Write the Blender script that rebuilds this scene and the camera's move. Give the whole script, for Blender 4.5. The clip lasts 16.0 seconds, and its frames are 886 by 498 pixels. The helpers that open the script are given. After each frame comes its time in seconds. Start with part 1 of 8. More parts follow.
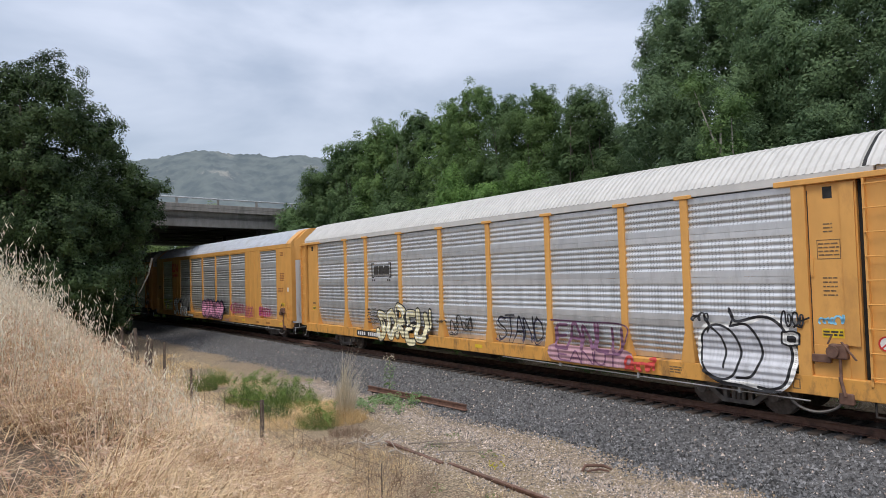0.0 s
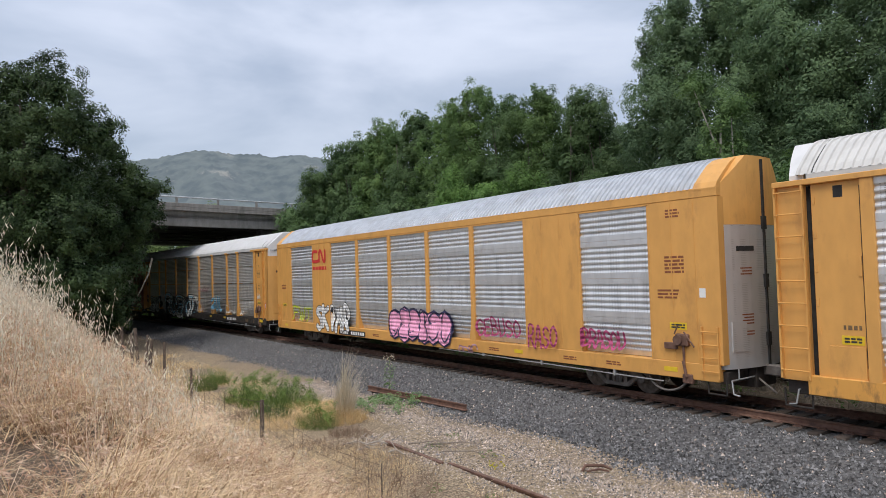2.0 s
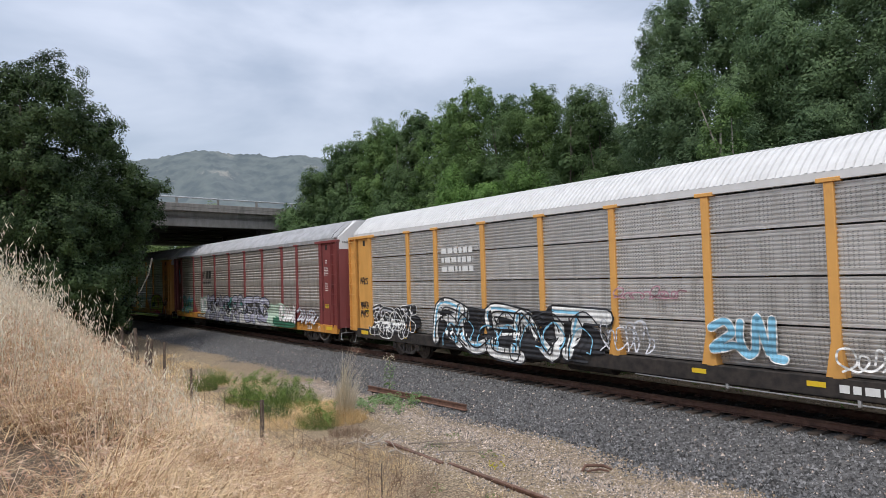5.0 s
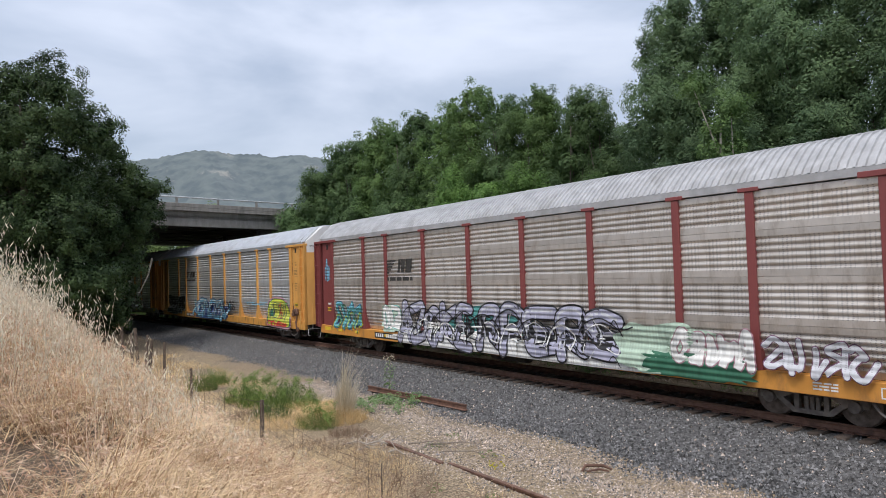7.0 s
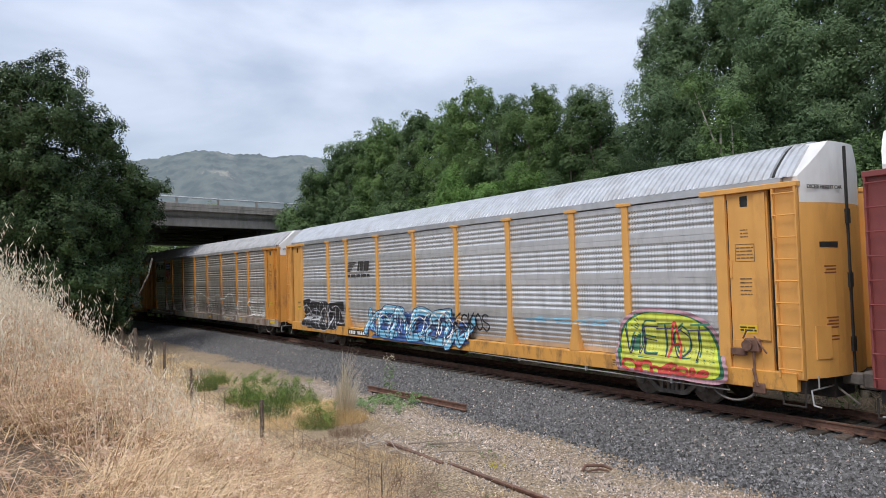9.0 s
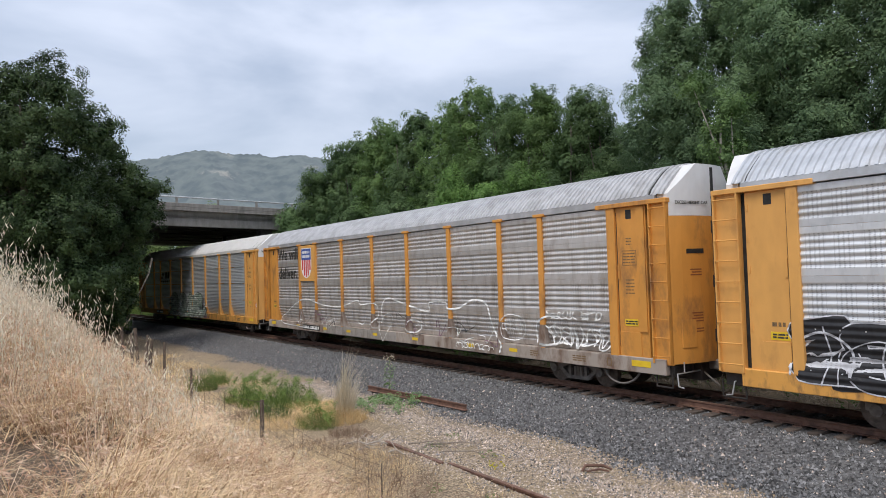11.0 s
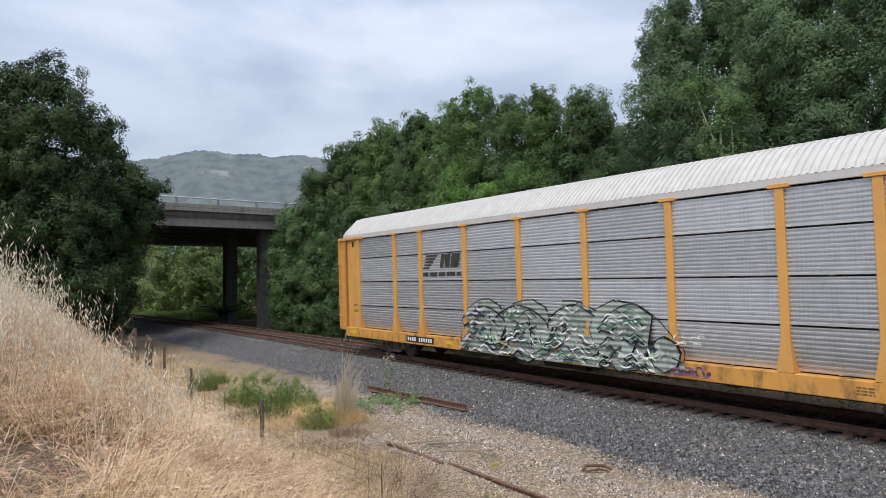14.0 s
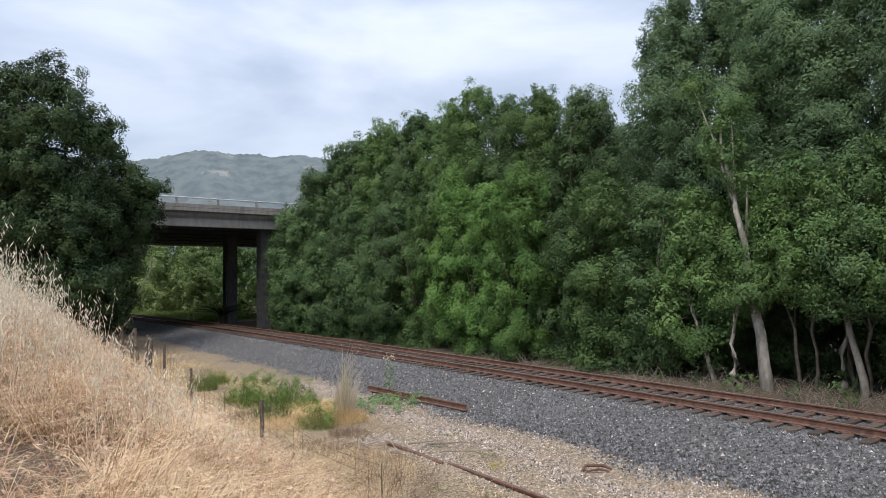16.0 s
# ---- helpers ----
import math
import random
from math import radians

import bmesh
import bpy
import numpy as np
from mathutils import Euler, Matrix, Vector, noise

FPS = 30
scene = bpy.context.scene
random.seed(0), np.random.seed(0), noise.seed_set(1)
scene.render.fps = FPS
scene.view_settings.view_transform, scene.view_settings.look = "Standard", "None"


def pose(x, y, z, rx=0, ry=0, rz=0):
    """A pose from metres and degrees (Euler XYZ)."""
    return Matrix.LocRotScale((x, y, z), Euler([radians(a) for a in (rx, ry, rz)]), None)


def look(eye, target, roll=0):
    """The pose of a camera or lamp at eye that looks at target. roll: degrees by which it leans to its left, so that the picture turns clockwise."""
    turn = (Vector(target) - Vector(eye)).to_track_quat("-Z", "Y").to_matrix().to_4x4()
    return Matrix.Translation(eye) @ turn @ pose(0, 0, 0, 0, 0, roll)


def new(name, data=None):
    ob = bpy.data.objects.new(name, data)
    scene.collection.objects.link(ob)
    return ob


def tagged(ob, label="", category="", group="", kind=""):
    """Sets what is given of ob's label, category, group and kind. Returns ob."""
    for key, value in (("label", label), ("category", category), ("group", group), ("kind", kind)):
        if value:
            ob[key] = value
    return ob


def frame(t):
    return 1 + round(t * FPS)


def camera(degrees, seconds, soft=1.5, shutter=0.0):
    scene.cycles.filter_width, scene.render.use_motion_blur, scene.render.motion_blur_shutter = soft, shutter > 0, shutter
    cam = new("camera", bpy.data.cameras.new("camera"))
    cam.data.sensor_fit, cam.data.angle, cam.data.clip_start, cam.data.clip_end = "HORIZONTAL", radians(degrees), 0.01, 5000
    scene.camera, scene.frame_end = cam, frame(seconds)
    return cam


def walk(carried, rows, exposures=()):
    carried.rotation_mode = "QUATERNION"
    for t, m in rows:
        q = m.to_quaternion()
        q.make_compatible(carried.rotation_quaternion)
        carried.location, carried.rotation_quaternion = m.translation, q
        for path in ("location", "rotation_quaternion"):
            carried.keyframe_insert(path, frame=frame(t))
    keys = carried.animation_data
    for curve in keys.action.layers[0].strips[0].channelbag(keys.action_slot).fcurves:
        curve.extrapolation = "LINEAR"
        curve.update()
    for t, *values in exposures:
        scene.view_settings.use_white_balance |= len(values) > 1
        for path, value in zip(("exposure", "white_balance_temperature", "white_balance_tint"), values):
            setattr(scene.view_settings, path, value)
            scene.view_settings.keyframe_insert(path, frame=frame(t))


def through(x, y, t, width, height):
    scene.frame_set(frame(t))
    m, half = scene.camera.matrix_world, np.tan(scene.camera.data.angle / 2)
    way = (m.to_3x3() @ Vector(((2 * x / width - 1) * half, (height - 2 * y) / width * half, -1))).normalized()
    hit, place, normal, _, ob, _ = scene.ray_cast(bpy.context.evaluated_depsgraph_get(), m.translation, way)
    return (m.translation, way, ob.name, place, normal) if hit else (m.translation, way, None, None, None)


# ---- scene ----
cam = camera(67.19, 16.0, soft=0.6, shutter=0.0)

# The camera stands still on the grassy bank, 3.1 m above the rail heads.
EYE = (0.0, 0.0, 3.095)
STAND = pose(*EYE) @ Matrix.Rotation(radians(92.715), 4, "X") @ Matrix.Rotation(-0.01345, 4, "Z")
# the clip's camera opens up as the train leaves
EXPOSURE = [(0.0, -0.28), (4.0, -0.28), (9.0, -0.14), (12.5, -0.20), (14.5, -0.18), (15.3, -0.10), (16.0, 0.0)]
walk(cam, [(0.0, STAND), (16.0, STAND)], EXPOSURE)

# ---- the track's plan: s metres along it, o metres off it towards the bank ----
TH0, DIST, K1, S_END = radians(35.272), 15.781, 3.45e-5, 90.0
BANK = 0.020
SS = np.arange(-420.0, 420.0, 0.25)
_k = K1 * np.clip(SS, 0, S_END)
_a = TH0 + np.concatenate([[0], np.cumsum((_k[1:] + _k[:-1]) / 2 * 0.25)])
_x = np.concatenate([[0], np.cumsum(-(np.sin(_a[1:]) + np.sin(_a[:-1])) / 2 * 0.25)])
_y = np.concatenate([[0], np.cumsum((np.cos(_a[1:]) + np.cos(_a[:-1])) / 2 * 0.25)])
_i0 = int(np.argmin(abs(SS)))
PX = _x - _x[_i0] + DIST * math.cos(TH0)
PY = _y - _y[_i0] + DIST * math.sin(TH0)
PA = _a


def on_track(s, o, z=0.0):
    """Place at s along and o off the track."""
    x, y, a = np.interp(s, SS, PX), np.interp(s, SS, PY), np.interp(s, SS, PA)
    return Vector((x - math.cos(a) * o, y - math.sin(a) * o, z))


def on_track_np(s, o):
    x, y, a = np.interp(s, SS, PX), np.interp(s, SS, PY), np.interp(s, SS, PA)
    return x - np.cos(a) * o, y - np.sin(a) * o


def off_track(x, y):
    """s and o of places in the plan, as arrays."""
    x, y = np.asarray(x, float), np.asarray(y, float)
    s, o = np.empty_like(x), np.empty_like(x)
    step = 8
    for i in np.ndindex(x.shape[:1]):
        d2 = (x[i][..., None] - PX[::step]) ** 2 + (y[i][..., None] - PY[::step]) ** 2
        j = d2.argmin(-1) * step
        for _ in range(2):
            ca, sa = np.cos(PA[j]), np.sin(PA[j])
            dx, dy = x[i] - PX[j], y[i] - PY[j]
            along = -dx * sa + dy * ca
            j = np.clip(j + np.rint(along / 0.25).astype(int), 0, len(SS) - 1)
        ca, sa = np.cos(PA[j]), np.sin(PA[j])
        dx, dy = x[i] - PX[j], y[i] - PY[j]
        s[i], o[i] = SS[j] - dx * sa + dy * ca, -(dx * ca + dy * sa)
    return s, o


def smooth(a, b, v):
    t = np.clip((np.asarray(v, float) - a) / (b - a), 0, 1)
    return t * t * (3 - 2 * t)


def ripple(x, y):
    return (np.sin(x * 1.7 + 0.6 * y) * np.cos(y * 1.3 - 0.4 * x) * 0.5 + np.sin(x * 0.61 - y * 0.83 + 1.0) * 0.7
            + 0.3 * np.sin(3.1 * x + 1.9 * y))


def ground_z(s, o, x, y):
    """Height of the ground: flat by the track, a bank behind the fence, low land beyond the trees."""
    flat = -0.72 + 0.05 * ripple(x, y) * smooth(3.0, 7.0, abs(o))
    rise = 0.48 * np.clip(o - 10.8, 0, 6.6) ** 1.0 + 0.043 * np.clip(s, 0, 42) * smooth(10.5, 14.0, o)
    rise = rise * (1 - smooth(46, 64, s)) + 0.14 * ripple(x * 1.3, y * 1.3) * smooth(11, 13, o)
    far_side = 0.15 * smooth(3.5, 7.0, -o)
    under = -0.35 * smooth(150, 400, np.hypot(x, y))
    return flat + rise + far_side + under


def ground_at(s, o):
    p = on_track(s, o)
    return float(ground_z(np.array(s), np.array(o), np.array(p.x), np.array(p.y)))


def placed(s, o, dz=0.0):
    p = on_track(s, o)
    return Vector((p.x, p.y, ground_at(s, o) + dz))


# ---- light: an overcast day, soft light from high up ----
world = bpy.data.worlds.new("overcast_sky")
scene.world = world
world.use_nodes = True
wn, wl = world.node_tree.nodes, world.node_tree.links
wn.clear()
w_out = wn.new("ShaderNodeOutputWorld")
w_bg = wn.new("ShaderNodeBackground")
w_add = wn.new("ShaderNodeAddShader")
w_sky_bg = wn.new("ShaderNodeBackground")
w_sky = wn.new("ShaderNodeTexSky")
w_sky.sky_type, w_sky.sun_disc = "NISHITA", False
w_sky.sun_elevation, w_sky.sun_rotation = radians(59), radians(150)
w_sky_bg.inputs["Strength"].default_value = 0.05
w_co = wn.new("ShaderNodeTexCoord")
w_map = wn.new("ShaderNodeMapping")
w_map.inputs["Scale"].default_value = (1.0, 1.0, 2.6)
w_map.inputs["Location"].default_value = (1.35, 0.6, 0.2)
w_noise = wn.new("ShaderNodeTexNoise")
w_noise.inputs["Scale"].default_value = 2.6
w_noise.inputs["Detail"].default_value = 5.0
w_noise.inputs["Roughness"].default_value = 0.5
w_noise.inputs["Distortion"].default_value = 0.25
w_ramp = wn.new("ShaderNodeValToRGB")
w_ramp.color_ramp.elements[0].position, w_ramp.color_ramp.elements[0].color = 0.30, (0.42, 0.475, 0.585, 1)
w_ramp.color_ramp.elements[1].position, w_ramp.color_ramp.elements[1].color = 0.66, (0.73, 0.77, 0.88, 1)
w_ramp.color_ramp.interpolation = "EASE"
w_bg.inputs["Strength"].default_value = 1.20
wl.new(w_co.outputs["Generated"], w_map.inputs["Vector"])
wl.new(w_map.outputs["Vector"], w_noise.inputs["Vector"])
wl.new(w_noise.outputs["Fac"], w_ramp.inputs["Fac"])
# an overcast sky: darker towards the horizon
w_sep = wn.new("ShaderNodeSeparateXYZ")
w_up = wn.new("ShaderNodeMapRange")
w_up.inputs["From Max"].default_value, w_up.inputs["To Min"].default_value, w_up.inputs["To Max"].default_value = 0.45, 0.45, 1.10
w_mul = wn.new("ShaderNodeVectorMath")
w_mul.operation = "SCALE"
wl.new(w_co.outputs["Generated"], w_sep.inputs[0])
wl.new(w_sep.outputs["Z"], w_up.inputs["Value"])
wl.new(w_ramp.outputs["Color"], w_mul.inputs[0])
wl.new(w_up.outputs["Result"], w_mul.inputs["Scale"])
wl.new(w_mul.outputs["Vector"], w_bg.inputs["Color"])
wl.new(w_sky.outputs["Color"], w_sky_bg.inputs["Color"])
wl.new(w_bg.outputs[0], w_add.inputs[0])
wl.new(w_sky_bg.outputs[0], w_add.inputs[1])
wl.new(w_add.outputs[0], w_out.inputs["Surface"])

sun = new("sun", bpy.data.lights.new("sun", "SUN"))
sun.data.energy, sun.data.angle, sun.data.color = 2.8, radians(26), (1.0, 0.94, 0.86)
sun.matrix_world = look((0, 0, 54), (16, 28, 0))


# ---- materials ----
def material(name, base, second=None, rough=0.8, metal=0.0, scale=6.0, detail=6.0, spread=(0.35, 0.65), bump=0.0, bump_scale=40.0,
             stain=None, stain_scale=1.2, stain_at=(0.52, 0.70), per_object=0.0, per_island=0.0, stretch=(1, 1, 1), spec=0.5):
    """A procedural surface: two colours mixed by fine noise, large stains, fine relief, and a change of tone from piece to piece."""
    m = bpy.data.materials.new(name)
    m.use_nodes = True
    n, l = m.node_tree.nodes, m.node_tree.links
    b = n["Principled BSDF"]
    b.inputs["Roughness"].default_value, b.inputs["Metallic"].default_value = rough, metal
    b.inputs["Specular IOR Level"].default_value = spec
    co = n.new("ShaderNodeTexCoord")
    mp = n.new("ShaderNodeMapping")
    mp.inputs["Scale"].default_value = stretch
    l.new(co.outputs["Object"], mp.inputs["Vector"])
    no = n.new("ShaderNodeTexNoise")
    no.inputs["Scale"].default_value, no.inputs["Detail"].default_value = scale, detail
    l.new(mp.outputs["Vector"], no.inputs["Vector"])
    ra = n.new("ShaderNodeValToRGB")
    ra.color_ramp.elements[0].position, ra.color_ramp.elements[0].color = spread[0], (*base, 1)
    ra.color_ramp.elements[1].position, ra.color_ramp.elements[1].color = spread[1], (*(second or base), 1)
    l.new(no.outputs["Fac"], ra.inputs["Fac"])
    colour = ra.outputs["Color"]
    if stain:
        sn = n.new("ShaderNodeTexNoise")
        sn.inputs["Scale"].default_value, sn.inputs["Detail"].default_value = stain_scale, 7.0
        sn.inputs["Roughness"].default_value = 0.65
        l.new(mp.outputs["Vector"], sn.inputs["Vector"])
        sr = n.new("ShaderNodeValToRGB")
        sr.color_ramp.elements[0].position, sr.color_ramp.elements[0].color = stain_at[0], (0, 0, 0, 1)
        sr.color_ramp.elements[1].position, sr.color_ramp.elements[1].color = stain_at[1], (1, 1, 1, 1)
        l.new(sn.outputs["Fac"], sr.inputs["Fac"])
        mx = n.new("ShaderNodeMix")
        mx.data_type = "RGBA"
        l.new(sr.outputs["Color"], mx.inputs["Factor"])
        l.new(colour, mx.inputs["A"])
        mx.inputs["B"].default_value = (*stain, 1)
        colour = mx.outputs["Result"]
    if per_object or per_island:
        if per_island:
            source = n.new("ShaderNodeNewGeometry").outputs["Random Per Island"]
        else:
            source = n.new("ShaderNodeObjectInfo").outputs["Random"]
        amount = per_island or per_object
        mr = n.new("ShaderNodeMapRange")
        mr.inputs["To Min"].default_value, mr.inputs["To Max"].default_value = 1 - amount, 1 + amount
        l.new(source, mr.inputs["Value"])
        hs = n.new("ShaderNodeHueSaturation")
        l.new(mr.outputs["Result"], hs.inputs["Value"])
        l.new(colour, hs.inputs["Color"])
        colour = hs.outputs["Color"]
    l.new(colour, b.inputs["Base Color"])
    if bump:
        bn = n.new("ShaderNodeTexNoise")
        bn.inputs["Scale"].default_value, bn.inputs["Detail"].default_value = bump_scale, 5.0
        l.new(mp.outputs["Vector"], bn.inputs["Vector"])
        bp = n.new("ShaderNodeBump")
        bp.inputs["Strength"].default_value, bp.inputs["Distance"].default_value = bump, 0.02
        l.new(bn.outputs["Fac"], bp.inputs["Height"])
        l.new(bp.outputs["Normal"], b.inputs["Normal"])
    return m


def leaf_material(name, dark, light, gloss=0.5, through=0.38, shine=0.2, spread=0.30, fine=0.0, top=0.74):
    """Foliage: its green changes from leaf to leaf and from clump to clump; some light comes through."""
    m = bpy.data.materials.new(name)
    m.use_nodes = True
    n, l = m.node_tree.nodes, m.node_tree.links
    b = n["Principled BSDF"]
    b.inputs["Roughness"].default_value = gloss
    b.inputs["Specular IOR Level"].default_value = shine
    geo = n.new("ShaderNodeNewGeometry")
    co = n.new("ShaderNodeTexCoord")
    no = n.new("ShaderNodeTexNoise")
    no.inputs["Scale"].default_value, no.inputs["Detail"].default_value = 0.55, 3.0
    l.new(co.outputs["Object"], no.inputs["Vector"])
    mixf = n.new("ShaderNodeMath")
    mixf.operation = "MULTIPLY_ADD"
    mixf.inputs[1].default_value, mixf.inputs[2].default_value = spread, -spread / 2
    l.new(geo.outputs["Random Per Island"], mixf.inputs[0])
    add = n.new("ShaderNodeMath")
    add.operation = "ADD"
    l.new(no.outputs["Fac"], add.inputs[0])
    l.new(mixf.outputs[0], add.inputs[1])
    if fine:  # darker and paler tussocks
        n2 = n.new("ShaderNodeTexNoise")
        n2.inputs["Scale"].default_value, n2.inputs["Detail"].default_value = 4.5, 2.0
        l.new(co.outputs["Object"], n2.inputs["Vector"])
        m2 = n.new("ShaderNodeMath")
        m2.operation = "MULTIPLY_ADD"
        m2.inputs[1].default_value, m2.inputs[2].default_value = fine, -fine / 2
        l.new(n2.outputs["Fac"], m2.inputs[0])
        a2 = n.new("ShaderNodeMath")
        a2.operation = "ADD"
        l.new(add.outputs[0], a2.inputs[0])
        l.new(m2.outputs[0], a2.inputs[1])
        add = a2
    ra = n.new("ShaderNodeValToRGB")
    ra.color_ramp.elements[0].position, ra.color_ramp.elements[0].color = 0.28, (*dark, 1)
    ra.color_ramp.elements[1].position, ra.color_ramp.elements[1].color = top, (*light, 1)
    l.new(add.outputs[0], ra.inputs["Fac"])
    oi = n.new("ShaderNodeObjectInfo")
    mr = n.new("ShaderNodeMapRange")
    mr.inputs["To Min"].default_value, mr.inputs["To Max"].default_value = 0.82, 1.2
    l.new(oi.outputs["Random"], mr.inputs["Value"])
    hs = n.new("ShaderNodeHueSaturation")
    l.new(mr.outputs["Result"], hs.inputs["Value"])
    l.new(ra.outputs["Color"], hs.inputs["Color"])
    l.new(hs.outputs["Color"], b.inputs["Base Color"])
    tr = n.new("ShaderNodeBsdfTranslucent")
    l.new(hs.outputs["Color"], tr.inputs["Color"])
    ms = n.new("ShaderNodeMixShader")
    ms.inputs["Fac"].default_value = through
    l.new(b.outputs[0], ms.inputs[1])
    l.new(tr.outputs[0], ms.inputs[2])
    l.new(ms.outputs[0], n["Material Output"].inputs["Surface"])
    return m


MAT_GROUND = material("dry_soil", (0.11, 0.083, 0.055), (0.40, 0.31, 0.205), 0.95, scale=22.0, spread=(0.40, 0.62), bump=1.0, bump_scale=26, stain=(0.27, 0.21, 0.13), stain_scale=0.9)
MAT_BALLAST = material("crushed_stone", (0.045, 0.044, 0.045), (0.135, 0.133, 0.134), 0.9, scale=16, spread=(0.38, 0.62), bump=1.0, bump_scale=14)
MAT_STONE = material("ballast_stone", (0.052, 0.052, 0.055), (0.165, 0.165, 0.169), 0.85, scale=9, per_island=0.8, bump=0.3)
MAT_PALE_STONE = material("pale_stone", (0.20, 0.160, 0.132), (0.55, 0.46, 0.395), 0.9, scale=9, per_island=0.45)
MAT_RUST = material("rusty_rail_steel", (0.135, 0.072, 0.052), (0.21, 0.12, 0.088), 0.75, 0.2, scale=7, bump=0.3, bump_scale=60, stain=(0.09, 0.055, 0.045), stain_scale=2.5)
MAT_RAILTOP = material("worn_rail_head", (0.24, 0.15, 0.115), (0.33, 0.22, 0.17), 0.45, 0.6, scale=10)
MAT_TIE = material("weathered_timber", (0.05, 0.038, 0.032), (0.11, 0.085, 0.07), 0.9, scale=12, bump=0.6, stretch=(0.5, 6, 2), per_object=0.35)
MAT_CONCRETE = material("aged_concrete", (0.22, 0.205, 0.19), (0.28, 0.265, 0.245), 0.9, scale=4, bump=0.2, stain=(0.13, 0.12, 0.11), stain_scale=0.7, stretch=(1, 1, 0.35))
MAT_GALV = material("galvanised_tube", (0.50, 0.51, 0.52), (0.62, 0.63, 0.64), 0.5, 0.7)
MAT_BARK = material("pale_bark", (0.20, 0.18, 0.15), (0.40, 0.37, 0.33), 0.95, scale=7, bump=0.8, bump_scale=20, stretch=(1, 1, 0.4), stain=(0.12, 0.11, 0.09), stain_scale=1.8)
MAT_DARK_BARK = material("dark_bark", (0.06, 0.05, 0.04), (0.13, 0.11, 0.09), 0.95, scale=7, bump=0.8, bump_scale=20)
MAT_LEAF = leaf_material("bay_leaves", (0.060, 0.112, 0.048), (0.158, 0.245, 0.095), through=0.32, spread=0.22)
MAT_LEAF_TALL = leaf_material("dark_tall_leaves", (0.074, 0.126, 0.068), (0.168, 0.250, 0.118), through=0.34, spread=0.24)
MAT_LEAF_LIGHT = leaf_material("young_leaves", (0.076, 0.142, 0.050), (0.188, 0.288, 0.096), through=0.34, spread=0.22)
MAT_LEAF_BRIGHT = leaf_material("bright_young_leaves", (0.090, 0.182, 0.052), (0.208, 0.350, 0.096), through=0.34, spread=0.22)
# far leaves: brighter light and haze beyond the bridge put into the green
MAT_FAR_LEAF = leaf_material("haze_lightened_leaves", (0.14, 0.20, 0.07), (0.30, 0.39, 0.16))
MAT_OAK = leaf_material("oak_leaves", (0.020, 0.040, 0.016), (0.078, 0.126, 0.044), through=0.18)
# brown soil, its colour lowered to give shaded gaps between the grass blades
MAT_THATCH = material("shade_darkened_soil", (0.06, 0.042, 0.028), (0.15, 0.10, 0.062), 0.95, scale=14, bump=1.0, bump_scale=30, stain=(0.10, 0.07, 0.045), stain_scale=2.5)
# near-black because the shade under the deck is put into the colour
MAT_SOFFIT = material("shade_darkened_concrete", (0.030, 0.028, 0.027), (0.05, 0.047, 0.045), 0.95, scale=3, stain=(0.02, 0.019, 0.018), stain_scale=0.8)
MAT_LITTER = material("leaf_litter", (0.06, 0.047, 0.032), (0.13, 0.10, 0.07), 0.95, scale=9, bump=0.8, bump_scale=25, stain=(0.07, 0.06, 0.04), stain_scale=1.5)
# column concrete, darkened to carry the shade of the bridge in its colour
MAT_COLUMN = material("shade_darkened_column", (0.050, 0.050, 0.052), (0.085, 0.083, 0.082), 0.9, scale=3, bump=0.3, stain=(0.035, 0.035, 0.036), stain_scale=0.8)
MAT_WIRE = material("rusty_wire", (0.10, 0.07, 0.055), (0.16, 0.11, 0.085), 0.7, 0.5)
MAT_OLD_WOOD = material("grey_old_wood", (0.15, 0.12, 0.10), (0.30, 0.26, 0.22), 0.95, scale=9, bump=0.6, stretch=(3, 3, 0.5))
MAT_FENCE_WOOD = material("dark_fence_wood", (0.07, 0.052, 0.040), (0.17, 0.13, 0.105), 0.95, scale=9, bump=0.6, stretch=(3, 3, 0.5))
MAT_BLEACHED = material("bleached_wood", (0.26, 0.23, 0.20), (0.46, 0.42, 0.37), 0.9, scale=9, bump=0.4)
MAT_TWIG = material("dead_twigs", (0.20, 0.13, 0.09), (0.34, 0.25, 0.18), 0.95, scale=6, per_island=0.3)
MAT_CHAR = material("burnt_wood", (0.02, 0.018, 0.016), (0.06, 0.05, 0.045), 0.95, scale=9, bump=0.8)
MAT_GREEN_GRASS = leaf_material("green_grass_blades", (0.09, 0.16, 0.04), (0.27, 0.36, 0.10))
MAT_WEED = leaf_material("green_weed", (0.09, 0.15, 0.05), (0.22, 0.31, 0.11))
MAT_STRAW = leaf_material("dry_straw", (0.41, 0.22, 0.10), (0.98, 0.77, 0.49), gloss=0.5, through=0.22, shine=0.5, spread=0.5, fine=0.95, top=0.62)
MAT_BROME = leaf_material("pinkish_brome_heads", (0.50, 0.30, 0.20), (0.98, 0.80, 0.62), gloss=0.55, through=0.3, shine=0.4, spread=0.5)
MAT_OATS = leaf_material("pale_oat_heads", (0.58, 0.50, 0.36), (0.92, 0.86, 0.72), gloss=0.5, through=0.35, shine=0.4, spread=0.45)
MAT_MINT = leaf_material("pale_green_leaves", (0.13, 0.23, 0.08), (0.34, 0.47, 0.24))
MAT_GOLD = leaf_material("golden_grass", (0.46, 0.31, 0.14), (0.90, 0.70, 0.40), gloss=0.55, through=0.3, shine=0.3, spread=0.5)


